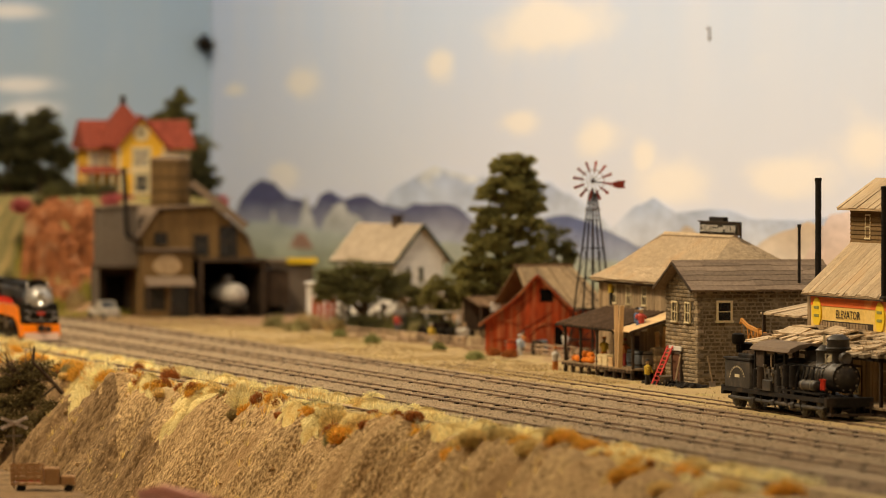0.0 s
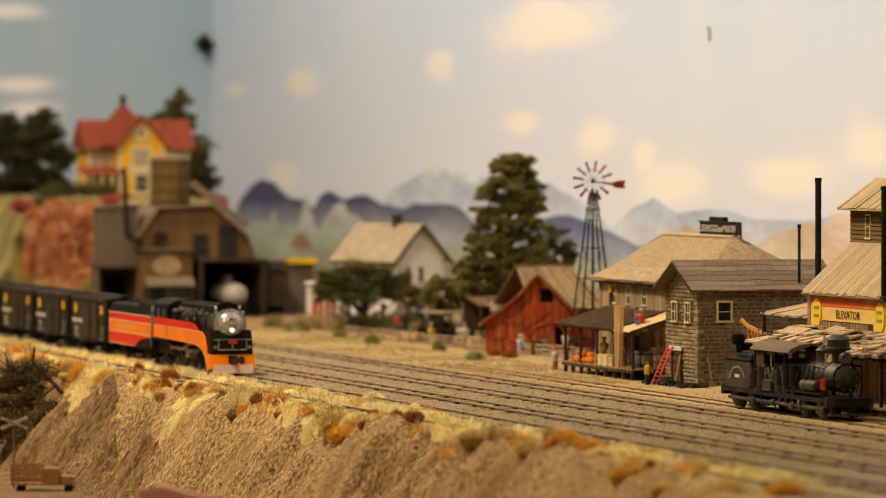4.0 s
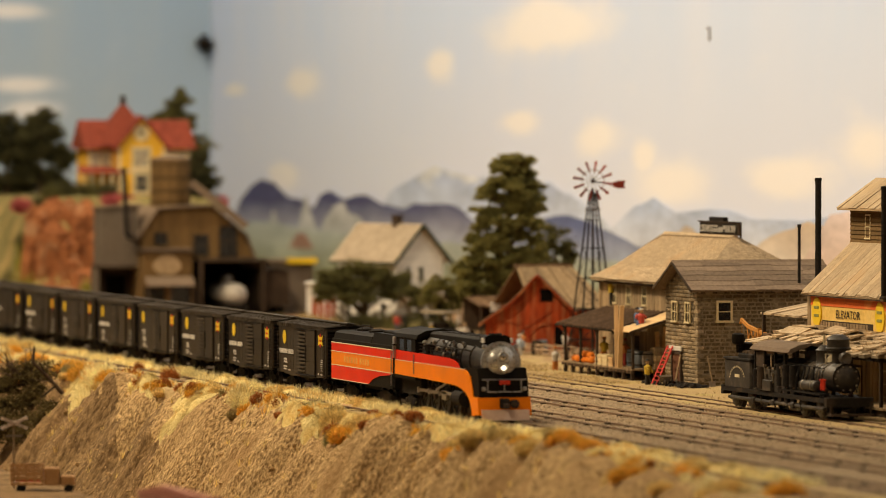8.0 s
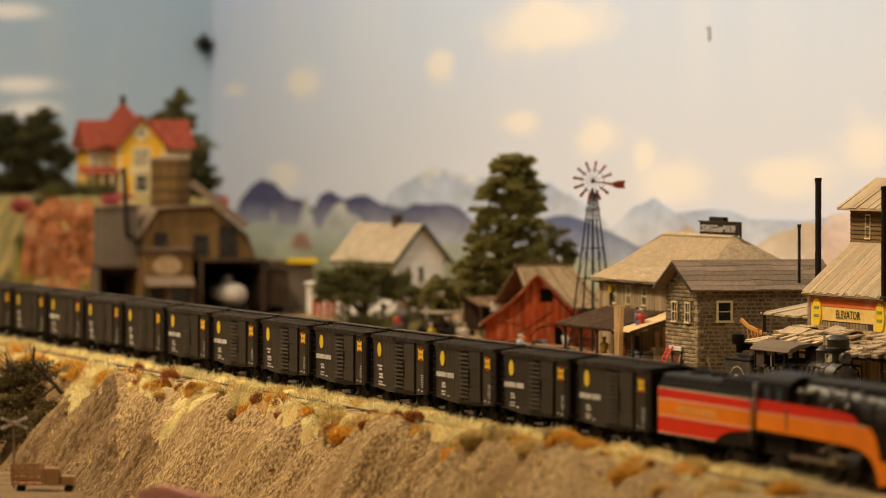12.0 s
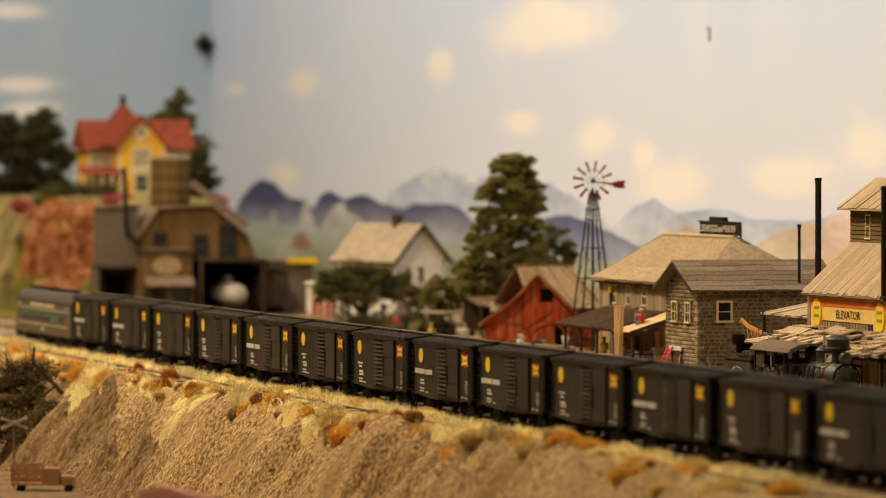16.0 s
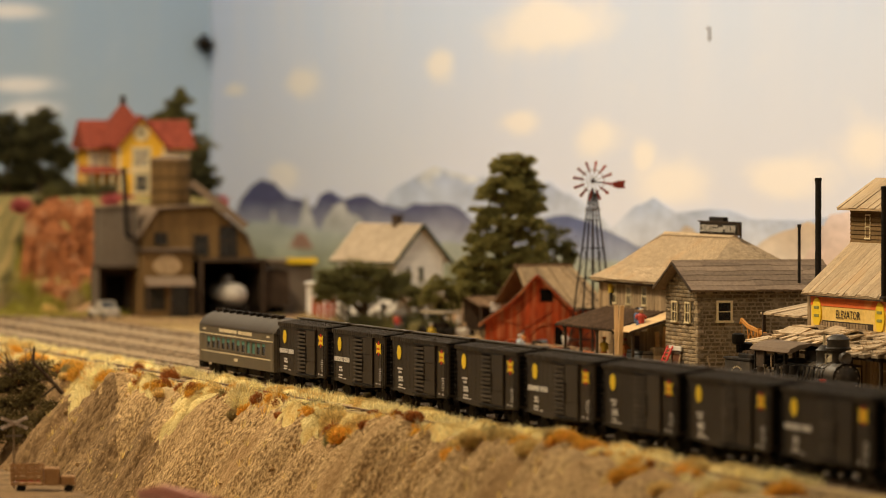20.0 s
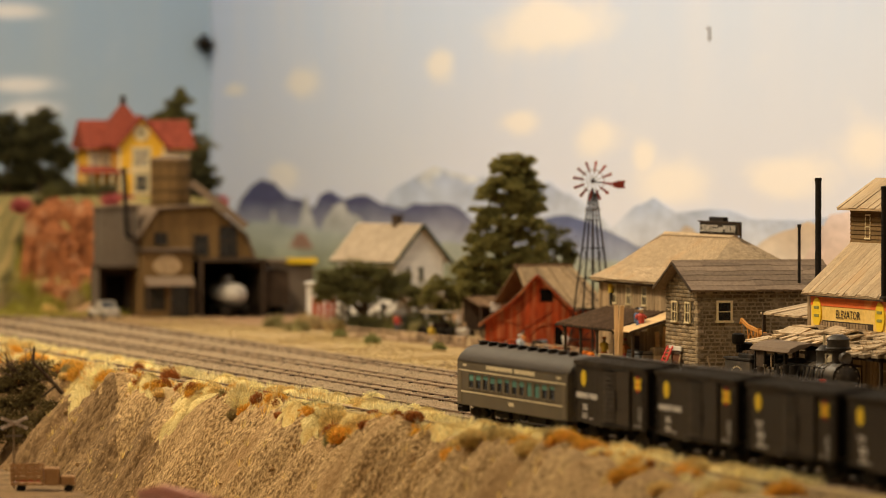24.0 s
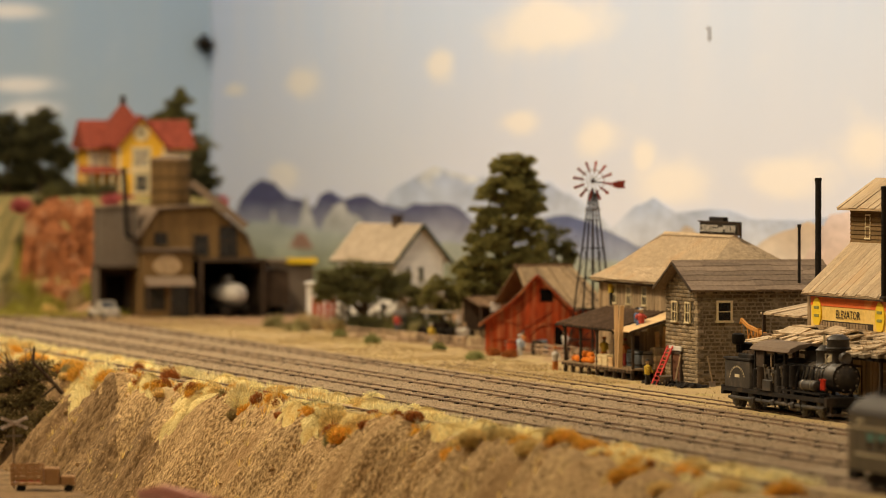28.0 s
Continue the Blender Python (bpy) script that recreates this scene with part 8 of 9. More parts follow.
    part("yellow_board", Geo().box(-33, -29.5, -30, 2, 55, 61), M_YELLOWMARK, s, "bright yellow board")


shed_row()


def small_car():
    M_WHITEWALL = material("dusty_white_truck", (0.46, 0.41, 0.34), (0.32, 0.28, 0.22), 200, 0.8, 0.1)
    c = thing("pickup_truck", 5222, -198, -3.5, 10, label="small white pickup truck beside the works", category="truck")
    part("bed", Geo().box(-2, 20, -9, 9, 5, 12, c=0.8), M_WHITEWALL, c)
    part("cab", Geo().prism([(-14, 6), (-14, 13), (-10, 20), (-1, 20), (-1, 6)], "y", -8.6, 8.6), M_WHITEWALL, c)
    part("hood", Geo().box(-26, -13, -8.2, 8.2, 5, 13, c=1.6), M_WHITEWALL, c)
    part("windscreen", Geo().slab([(-14.4, -7, 13.4), (-14.4, 7, 13.4), (-10.6, 6.4, 19.4), (-10.6, -6.4, 19.4)], 0.4), M_GLASSDARK, c)
    for px in (-20, 13):
        for py in (-8.4, 8.4):
            part("wheel", Geo().rod((px, py - 1.2, 4), (px, py + 1.2, 4), 4, n=14), M_SOOT, c)


small_car()


# ---- yellow house on the terrace ----
def yellow_house():
    h = thing("yellow_house", 5600, 2, 118, label="ornate yellow house with red roof and porch", category="house")
    M_TRIM = M_CREAM
    M_PALEPANE = material("curtained_pane", (0.42, 0.36, 0.26), (0.26, 0.22, 0.16), 90, 0.4, 0.0, spec=0.4)
    def gable_wing(x, ya, yb, z0, ze, zr, depth, name):
        ym = (ya + yb) / 2
        w = part(name, Geo().prism([(ya, z0), (ya, ze), (ym, zr), (yb, ze), (yb, z0)], "x", x, x + depth), M_YELLOWHOUSE, h)
        return w, ym
    # long block with cross gable in front
    part("main_block", Geo().box(10, 70, -382, -268, 0, 56), M_YELLOWHOUSE, h)
    part("main_roof", Geo().prism([(2, 55), (40, 86), (78, 55)], "y", -388, -262), M_REDROOF, h)
    shingles(h, (1, -388, 55), (1, -262, 55), (40, -262, 87), (40, -388, 87), 9, 24, M_REDROOF, jit=0.4, lift=0.6)
    w, ym = gable_wing(-12, -349, -297, 0, 58, 88, 40, "front_wing")
    for ya, sgn in ((-354, 1), (-292, -1)):
        q = [(-17, ym, 92), (28, ym, 92), (28, ya, 55), (-17, ya, 55)]
        part("wing_roof", Geo().slab(q if sgn > 0 else q[::-1], 1.6), M_REDROOF, h)
        shingles(h, q[3], q[2], q[1], q[0], 9, 9, M_REDROOF, jit=0.4, lift=0.6)
        part("wing_barge", Geo().bar((-17.4, ym, 90.6), (-17.4, ya, 53.6), 1.0, 2.0), M_REDROOF, h)
    # pointed tower roof
    cx, cy = 32, -312
    part("tower_roof", Geo().add([(cx - 36, cy - 34, 58), (cx + 36, cy - 34, 58), (cx + 36, cy + 34, 58), (cx - 36, cy + 34, 58), (cx, cy, 108)], [(0, 3, 2, 1), (0, 1, 4), (1, 2, 4), (2, 3, 4), (3, 0, 4)]), M_REDROOF, h)
    part("finial", Geo().box(cx - 3, cx + 3, cy - 3, cy + 3, 100, 114, c=0.6), M_DARKWOOD, h)
    # trim and windows
    for y, z0, z1, wd in ((-323, 36, 54, 15), (-323, 8, 26, 13)):
        window(h, "-x", -12, y, z0, z1, wd, M_TRIM, bars=1, t=3.4, pane=M_PALEPANE if z0 > 30 else None)
    part("round_window", Geo().lathe((-12, -323, 72), (-1, 0, 0), [(0, 9), (1, 9), (1.4, 6.4), (0.4, 6.2)], 20), M_TRIM, h)
    part("round_pane", Geo().lathe((-13.6, -323, 72), (-1, 0, 0), [(0, 2.2), (0.4, 2.0)], 12), M_GLASSDARK, h)
    for y in (-276, -288, -362, -374):
        window(h, "-x", 10, y, 34, 50, 8, M_TRIM, t=2.8, pane=M_PALEPANE)
    for y in (-358, -372):
        window(h, "-x", 10, y, 8, 24, 7, M_TRIM, t=2.4)
    part("belt_course", Geo().box(-13, -12, -350, -296, 29, 32).box(9, 10, -382, -268, 29, 32), M_TRIM, h)
    for y in (-348, -298):
        part("corner_board", Geo().box(-13.4, -11.8, y - 1.6, y + 1.6, 0, 56), M_TRIM, h)
    for y in (-381, -269):
        part("corner_board", Geo().box(8.6, 10.2, y - 1.6, y + 1.6, 0, 56), M_TRIM, h)
    # porch
    part("porch_roof", Geo().slab([(10, -300, 36), (10, -256, 36), (-22, -252, 29), (-22, -300, 29)], 1.6), M_REDROOF, h)
    part("porch_floor", Geo().box(-22, 10, -300, -254, -4, 2), M_TRIM, h)
    for y in (-256, -266, -277, -288, -298):
        part("porch_post", Geo().bar((-20, y, 2), (-20, y, 29), 2.2), M_TRIM, h)
    for k in range(14):
        part("baluster", Geo().bar((-20, -256 - k * 3.1, 2), (-20, -256 - k * 3.1, 10), 0.8), M_TRIM, h)
    part("porch_rail", Geo().box(-21, -19, -299, -255, 10, 11.4), M_TRIM, h)


yellow_house()


# ---- rock outcrops below the house ----
def rock(x, y, z, rx, ry, rz, seed, label):
    g = Geo()
    rnd = random.Random(seed)
    n, rings = 26, 14
    v = []
    for i in range(rings + 1):
        t = i / rings
        for k in range(n):
            a = 2 * math.pi * k / n
            d = Vector((math.cos(a) * 1.7 + seed, math.sin(a) * 1.7, t * 1.2))
            col = 1 + 0.42 * noise.noise(d * 1.3) + 0.26 * noise.noise(Vector((d.x * 4, d.y * 4, t * 1.4)))
            prof = (1.0 - 0.28 * t) if t < 0.86 else (0.72 - (t - 0.86) * 4.2)
            v.append((math.cos(a) * rx * col * prof, math.sin(a) * ry * col * prof, rz * (t + 0.05 * noise.noise(d * 3))))
    f = [(i * n + k, i * n + (k + 1) % n, (i + 1) * n + (k + 1) % n, (i + 1) * n + k) for i in range(rings) for k in range(n)]
    f += [tuple(range(rings * n, rings * n + n)), tuple(range(n - 1, -1, -1))]
    g.add(v, f)
    solid("rock", g, M_ROCK, label, "rock", "red cliff rocks", at=shift(x, y, z))


for i, (x, y, z, rx, ry, rz) in enumerate(((5500, -204, 14, 26, 26, 106), (5482, -236, 10, 24, 24, 108), (5470, -214, 8, 16, 18, 72), (5500, -262, 10, 30, 28, 106), (5488, -190, 20, 18, 18, 78), (5474, -250, 20, 16, 16, 64), (5496, -222, 20, 24, 22, 98), (5478, -202, 10, 18, 20, 84), (5440, -226, -2, 20, 18, 48), (5430, -204, -2, 16, 16, 30), (5425, -236, -2, 14, 14, 26), (5486, -180, 30, 13, 14, 82), (5476, -192, 16, 12, 12, 70), (5462, -244, 4, 15, 14, 84), (5455, -216, 0, 13, 12, 58), (5452, -190, -2, 14, 13, 34))):
    rock(x, y, z, rx, ry, rz, i + 3, "weathered red sandstone outcrop under the yellow house")


def fibres(g, c, r, h, n, rnd, w=0.42, length=(0.3, 0.62), up=0.35):
    """Fine static-grass fibres standing out of a dome."""
    for _ in range(n):
        d = Vector((rnd.gauss(0, 1), rnd.gauss(0, 1), rnd.gauss(0.25, 0.9))).normalized()
        k = rnd.uniform(0.2, 0.66)
        p = Vector((c[0] + d.x * r * k, c[1] + d.y * r * k, c[2] + d.z * h * k))
        way = (d * 0.7 + Vector((rnd.uniform(-0.8, 0.8), rnd.uniform(-0.8, 0.8), up + rnd.uniform(0, 0.6)))).normalized()
        s2 = way.cross(Vector((rnd.uniform(-1, 1), rnd.uniform(-1, 1), rnd.uniform(-1, 1)))).normalized() * w
        tip = p + way * rnd.uniform(*length) * r
        tip.z = min(tip.z, c[2] + h * 1.2)
        g.add([p - s2, p + s2, tip], [(0, 1, 2)])


def shrub(x, y, z, r, h, mat, label, seed, name="shrub", size=2.0, n=160, group="shrubs", fuzzy=True):
    """A dry flock shrub: overlapping domes of fine fibres with a few leaf flakes."""
    g = Geo()
    rnd = random.Random(seed)
    g.ball((0, 0, h * 0.05), r * 0.42, r * 0.42, h * 0.42, 10, 6, jag=0.05, rnd=rnd)
    k = 4.2 if fuzzy else 1.6
    for i in range(5):
        a, d = rnd.uniform(0, 6.28), (rnd.uniform(0.25, 0.6) if i else 0.0)
        q = 0.8 if i == 0 else rnd.uniform(0.4, 0.65)
        fibres(g, (math.cos(a) * r * d, math.sin(a) * r * d, h * 0.12), r * q, h * (q + 0.15), int(n * k * q * 0.8), rnd, 0.12 + 0.005 * r)
    leaves(g, (0, 0, h * 0.4), (r * 0.8, r * 0.8, h * 0.55), n // (5 if fuzzy else 1), size * 0.75, rnd, shell=0.6)
    return solid(name, g, mat, label, "shrub", group, smooth=False, at=shift(x, y, z))


for i, (x, y, z, r, h) in enumerate(((5500, -168, 108, 18, 14), (5480, -262, 114, 16, 12), (5510, -280, 114, 18, 12), (5500, -392, 110, 10, 16))):
    shrub(x, y, z, r, h, M_PINK, "rounded pink flowering shrub on the terrace", 60 + i, "flowering_shrub", 2.6, 200, "pink shrubs")
for i, (x, y, r, h) in enumerate(((5400, -146, 18, 20), (5430, -122, 24, 26), (5405, -182, 18, 20), (5375, -172, 12, 12), (5445, -148, 24, 28), (5392, -206, 16, 22), (5430, -176, 22, 26), (5455, -130, 26, 32), (5410, -222, 16, 24), (5440, -206, 18, 24), (5478, -140, 26, 44), (5484, -158, 24, 40), (5470, -168, 22, 36), (5490, -122, 28, 50), (5498, -172, 18, 60))):
    shrub(x, y, float(ground_z(x, y)), r, h, (M_LIME, M_FIELD, M_LIME, M_STRAW, M_SAGE, M_FIELD)[i % 6], "leafy yellow green shrub on the hillside", 70 + i, "shrub", 2.4, 200, "hillside shrubs")

dark = [(0, 0, 62, 20, 28, 20), (0, 18, 78, 18, 22, 17), (0, -14, 78, 18, 22, 17), (0, 4, 96, 15, 20, 13), (0, -26, 52, 16, 18, 18), (0, 28, 54, 16, 18, 18), (0, -6, 34, 18, 34, 18), (0, 20, 26, 16, 26, 16), (0, -20, 20, 16, 22, 16)]
tree("shade_tree", 5850, -262, 112, 84, 4, dark, M_DARKLEAF, 220, 3.0, "dense dark shade tree beside the yellow house", 11, group="dark shade trees")
tree("shade_tree", 5850, -222, 105, 84, 4, dark, M_DARKLEAF, 220, 3.0, "dense dark shade tree beside the yellow house", 12, group="dark shade trees")
conifer = [(0, 0, 120, 9, 11, 11), (0, 6, 106, 13, 15, 13), (0, -6, 92, 14, 18, 14), (0, 22, 96, 10, 12, 9), (0, 8, 76, 16, 20, 15), (0, -12, 64, 16, 22, 15), (0, 8, 48, 16, 24, 15), (0, -16, 36, 16, 22, 15), (0, 10, 20, 16, 24, 15), (0, -22, 12, 14, 18, 14)]
tree("tall_conifer", 5760, -404, 110, 112, 4, [(a, b * 1.15, c, d, e * 1.1, f * 0.95) for a, b, c, d, e, f in conifer], M_OAK, 200, 2.8, "tall dark conifer behind the yellow house", 13)
tree("tall_conifer", 5745, -424, 42, 100, 4, conifer, M_DARKLEAF, 200, 2.8, "tall dark conifer behind the yellow house", 14)

# small bracket in the corner and a nail in the backdrop
solid("wall_bracket", Geo().box(6480, 6503, -617, -598, 305, 314, c=2).box(6486, 6498, -612, -604, 298, 320, c=1), M_SOOT, "small dark bracket in the wall corner", "bracket", kind="")
solid("wall_nail", Geo().rod((4534, -620, 284), (4534, -616, 283.6), 0.8, n=8).box(4533, 4536, -619.6, -618.9, 272, 283), M_GREYWALL, "small nail with a flake in the backdrop", "nail")


# ---- grass and shrubs along the bank ----
def tuft(g, x, y, z, h, n, spread, rnd, w=0.28):
    for _ in range(n):
        a, l = rnd.uniform(0, 6.283), rnd.uniform(0.1, 1.0) * spread
        dx, dy = math.cos(a), math.sin(a)
        bx, by = x + dx * l * 0.45, y + dy * l * 0.45
        hh = h * rnd.uniform(0.55, 1.15)
        tip = (x + dx * (l + hh * 0.25), y + dy * (l + hh * 0.25), z + hh)
        g.add([(bx - dy * w, by + dx * w, z - 0.6), (bx + dy * w, by - dx * w, z - 0.6), tip], [(0, 1, 2)])


def grass(name, mat, label, places, h, n, spread, seed):
    rnd = random.Random(seed)
    g = Geo()
    for x, y in places:
        tuft(g, x, y, float(ground_z(x, y)), h * rnd.uniform(0.6, 1.4), n, spread, rnd)
    solid(name, g, mat, label, "grass", kind="stuff")


R = random.Random(99)


def strip(n, x0, x1, y0, y1, clump=0.0, pw=1.0):
    out = []
    for _ in range(n):
        x = x0 + (x1 - x0) * R.random() ** pw
        y = R.uniform(y0, y1)
        if clump and wave(np.array(x), np.array(y), 34, 50) < clump * R.uniform(-1, 1):
            continue
        out.append((x, y))
    return out


grass("dry_grass", M_PALE, "tufts of pale dry grass between the tracks", strip(1500, 2500, 5000, 17, 42, 0.35), 5.0, 13, 3.0, 1)
grass("dry_grass", M_PALE, "tufts of straw grass along the bank crest", [(x, float(crest(x)) + R.uniform(-16, 6)) for x in np.linspace(2450, 4900, 1500) if wave(np.array(x), np.array(0.0), 26, 53) > -0.25], 4.6, 13, 3.0, 2)
grass("golden_grass", M_GOLD, "tufts of golden dry grass along the bank crest", [(x + R.uniform(-9, 9), float(crest(x)) + R.uniform(-14, 14)) for x in np.linspace(2450, 4900, 700) if wave(np.array(x), np.array(0.0), 70, 51) > 0.3], 5, 13, 3.2, 3)
grass("field_grass", M_FIELD, "short pale dry grass beside the yard", [p for p in strip(12000, 3300, 5200, -292, -192, 0.7) if (p[0] > 3640 or R.random() < 0.08) and not (3680 < p[0] < 3870 and p[1] < -258)], 1.9, 8, 3.2, 4)
grass("bank_grass", M_STRAW, "sparse dry grass on the eroded bank", [(x, float(crest(x)) + 4 + 66 * R.random() ** 1.8) for x in [R.uniform(2600, 4400) for _ in range(500)] if wave(np.array(x), np.array(0.0), 44, 52) > 0.15], 5.5, 12, 3.0, 5)
grass("hill_grass", M_LIME, "rough green grass on the far hillside", strip(1400, 5260, 5480, -240, -60, 0.6), 7, 9, 3.0, 6)

M_DRAB = leaf_mat("drab_foliage", (0.40, 0.30, 0.125), (0.24, 0.175, 0.07))
KINDS = [(M_STRAW, "rounded pale straw shrub on the bank"), (M_PALE, "soft cream yellow shrub on the bank"), (M_GOLD, "golden autumn shrub on the bank"), (M_RUST, "rust brown dried shrub on the bank"), (M_SAGE, "grey green sage shrub on the bank"), (M_DRAB, "drab olive brown shrub on the bank")]


PALE_AT = [(3849, 115, 16), (4154, 38, 8), (4116, 29, 7), (3722, 106, 9), (3840, 38, 10), (3348, 78, 8), (3536, 15, 8), (2687, 79, 10), (3478, -9, 7), (3620, 40, 8), (3326, 4, 7), (4166, 89, 9), (3402, 27, 8)] + [(3492, 172, 14), (3859, 76, 9), (3613, 104, 9), (3478, 95, 10), (3342, 109, 10), (3331, 69, 10)]
STRAW_AT = [(3491, 88, 13), (3378, 110, 5), (3223, 86, 14), (3149, 87, 13), (2461, 83, 12), (3105, 77, 9), (3642, 68, 9), (4411, 59, 10), (3575, 34, 8)]
GOLD_AT = [(3943, 101, 12), (3936, 88, 10), (3677, 101, 8), (2961, 88, 9), (2925, 100, 6), (2833, 79, 14), (2827, 59, 14), (2631, 74, 13), (2571, 71, 13), (2436, 61, 12), (3151, 68, 8), (3323, 115, 6), (4342, 71, 9), (3809, 106, 8)] + [(3827, 109, 11), (3600, 122, 10), (3399, 140, 9), (4014, 93, 10), (4130, 97, 11), (3905, 106, 12), (3885, 112, 11), (3862, 108, 10), (3800, 100, 10), (3770, 104, 9)]
RUST_AT = [(3985, 43, 6), (3514, 88, 6), (3448, 80, 7), (3202, 92, 7), (3252, 52, 5), (2912, 90, 6), (3355, 72, 4), (2883, 33, 6), (3699, 97, 5)] + [(3812, 57, 8), (3390, 109, 6), (3182, 78, 6), (3792, 92, 9), (3640, 88, 7)]
SAGE_AT = [(3596, 87, 6), (3348, 91, 6), (3338, 67, 8), (2983, 52, 8), (3458, 60, 6)]


def bank_shrubs():
    rnd = random.Random(21)
    k = 0
    for kind, places in ((1, PALE_AT), (0, STRAW_AT), (2, GOLD_AT), (3, RUST_AT), (4, SAGE_AT)):
        mat, label = KINDS[kind]
        for x, y, r in places:
            y = min(y, float(crest(x)) + (4 if x > 3300 else 9))
            r *= 1.15 if x < 3450 else 1.35
            shrub(x, y, float(ground_z(x, y)) - 2.5, r, r * (0.8 if kind < 3 else 1.2), mat, label, 200 + k, "shrub", 1.4, 420 if r > 9 else 300, "bank shrubs")
            k += 1
    x = 2520.0
    while x < 4450:
        kind = rnd.choice((1, 0, 1, 2, 1, 1, 3) if x < 3550 else (1, 2, 2, 1, 3, 2, 0))
        y = float(crest(x)) + rnd.uniform(-16, 8)
        r = (rnd.uniform(5, 12) if kind == 1 else rnd.uniform(4, 8)) * (1.0 if x < 3450 else 1.35)
        mat, label = KINDS[kind]
        shrub(x, y, float(ground_z(x, y)) - 1.5, r, r * rnd.uniform(0.6, 0.85), mat, label, 300 + k, "shrub", 1.3, 220, "bank shrubs")
        x += rnd.uniform(16, 40)
        k += 1
    # big autumn bushes along the near end of the bank
    x = 2480.0
    while x < 3180:
        kind = rnd.choice((2, 0, 2, 3, 0, 2, 0))
        r = rnd.uniform(10, 15) if kind != 3 else rnd.uniform(7, 10)
        y = float(crest(x)) + rnd.uniform(2, 20)
        mat, label = KINDS[kind]
        shrub(x, y, float(ground_z(x, y)) - 1.5, r, r * rnd.uniform(0.5, 0.75), mat, label, 2300 + k, "shrub", 1.5, 420, "bank shrubs")
        x += rnd.uniform(24, 46)
        k += 1
    # mixed plants on the edge in the middle of the bank
    x = 3190.0
    while x < 3960:
        kind = rnd.choice((2, 3, 4, 5, 2, 0, 4, 2))
        r = rnd.uniform(6, 11)
        y = float(crest(x)) + rnd.uniform(-5, 12)
        mat, label = KINDS[kind]
        shrub(x, y, float(ground_z(x, y)) - 1.0, r, r * rnd.uniform(0.8, 1.3), mat, label, 2500 + k, "shrub", 1.4, 360, "bank shrubs")
        x += rnd.uniform(22, 48)
        k += 1
    # plants hanging over the upper part of the slope
    x = 2750.0
    while x < 4450:
        kind = rnd.choice((0, 3, 2, 0, 5, 0, 1)) if x > 3200 else rnd.choice((0, 5, 1, 3))
        y = float(crest(x)) + rnd.uniform(4, 17)
        r = rnd.uniform(4.0, 7.5)
        mat, label = KINDS[kind]
        shrub(x, y, float(ground_z(x, y)) - 0.5, r, r * rnd.uniform(0.8, 1.2), mat, label, 1300 + k, "shrub", 1.3, 150, "bank shrubs")
        x += rnd.uniform(26, 60)
        k += 1
    # clumps between the two nearest tracks
    x = 2560.0
    while x < 4900:
        kind = rnd.choice((1, 1, 0, 1, 1, 3, 0, 2))
        r = rnd.uniform(6, 12) if kind < 2 else rnd.uniform(3.5, 5.5)
        y = rnd.uniform(20, 36)
        mat, label = KINDS[kind]
        shrub(x, y, float(ground_z(x, y)) - 1.5, r, r * 0.62, mat, "soft dry flock clump between the tracks", 800 + k, "flock_clump", 1.2, 170, "track flock clumps")
        x += rnd.uniform(10, 32)
        k += 1


bank_shrubs()


def flock_mat(x, y, rx, ry, mat, label, seed):
    """A soft mat of flock glued over the edge of the bank: it follows the ground, with a ragged rim of short fibres."""
    rnd = random.Random(seed)
    g = Geo()
    rings, n = 9, 34
    rim = [1 + 0.28 * math.sin(2 * 6.283 * k / n + seed) + 0.16 * math.sin(5 * 6.283 * k / n + 2 * seed) + rnd.uniform(-0.1, 0.1) for k in range(n)]
    for i in range(rings + 1):
        q = i / rings
        for k in range(n):
            a = 6.283185 * k / n
            px, py = x + rx * q * rim[k] * math.cos(a), y + ry * q * rim[k] * math.sin(a)
            g.v.append((px, py, float(ground_z(px, py)) + 4.6 * (1 - q ** 3) - 0.9 * q + rnd.uniform(-0.35, 0.35)))
    for i in range(rings):
        for k in range(n):
            g.f.append((i * n + k, i * n + (k + 1) % n, (i + 1) * n + (k + 1) % n, (i + 1) * n + k))
    g.m = [0] * len(g.f)
    top = list(g.v)
    for _ in range(int(rx * ry * 6)):
        px, py, pz = rnd.choice(top)
        px, py = px + rnd.uniform(-1.8, 1.8), py + rnd.uniform(-1.8, 1.8)
        d = Vector((rnd.gauss(0, 0.5), rnd.gauss(0.25, 0.5), 1)).normalized() * rnd.uniform(1.2, 3.4)
        g.add([(px - 0.28, py, pz - 0.6), (px + 0.28, py, pz - 0.6), (px + d.x, py + d.y, pz + d.z)], [(0, 1, 2)])
    solid("flock_mat", g, mat, label, "grass mat", "flock mats")


M_FLOCK = material("pale_flock_mat", (0.86, 0.72, 0.34), (0.70, 0.54, 0.21), 600, 0.95, 1.0, big=60, wear=(0.72, 0.50, 0.17), wear_amount=0.3, dist=0.0012)
rm = random.Random(17)
for i, (x, dy, rx, ry) in enumerate(((3868, 10, 34, 15), (3785, 7, 17, 10), (3690, 2, 26, 11), (3590, 6, 20, 17), (3560, 18, 12, 20), (3470, 0, 22, 9), (3395, 5, 15, 8), (3290, -4, 30, 14), (3235, 8, 20, 10), (3150, -8, 26, 11), (3020, -6, 34, 13), (2900, -2, 36, 13), (2760, -4, 34, 14), (2640, 0, 30, 13), (3980, -18, 26, 12), (4080, -22, 30, 14), (4200, -24, 34, 14), (3575, 34, 9, 13), (3330, 10, 18, 12), (3190, 4, 22, 13))):
    flock_mat(x, float(crest(x)) + dy, rx, ry, M_FLOCK, "soft pale yellow flock mat draped over the bank edge", 40 + i)
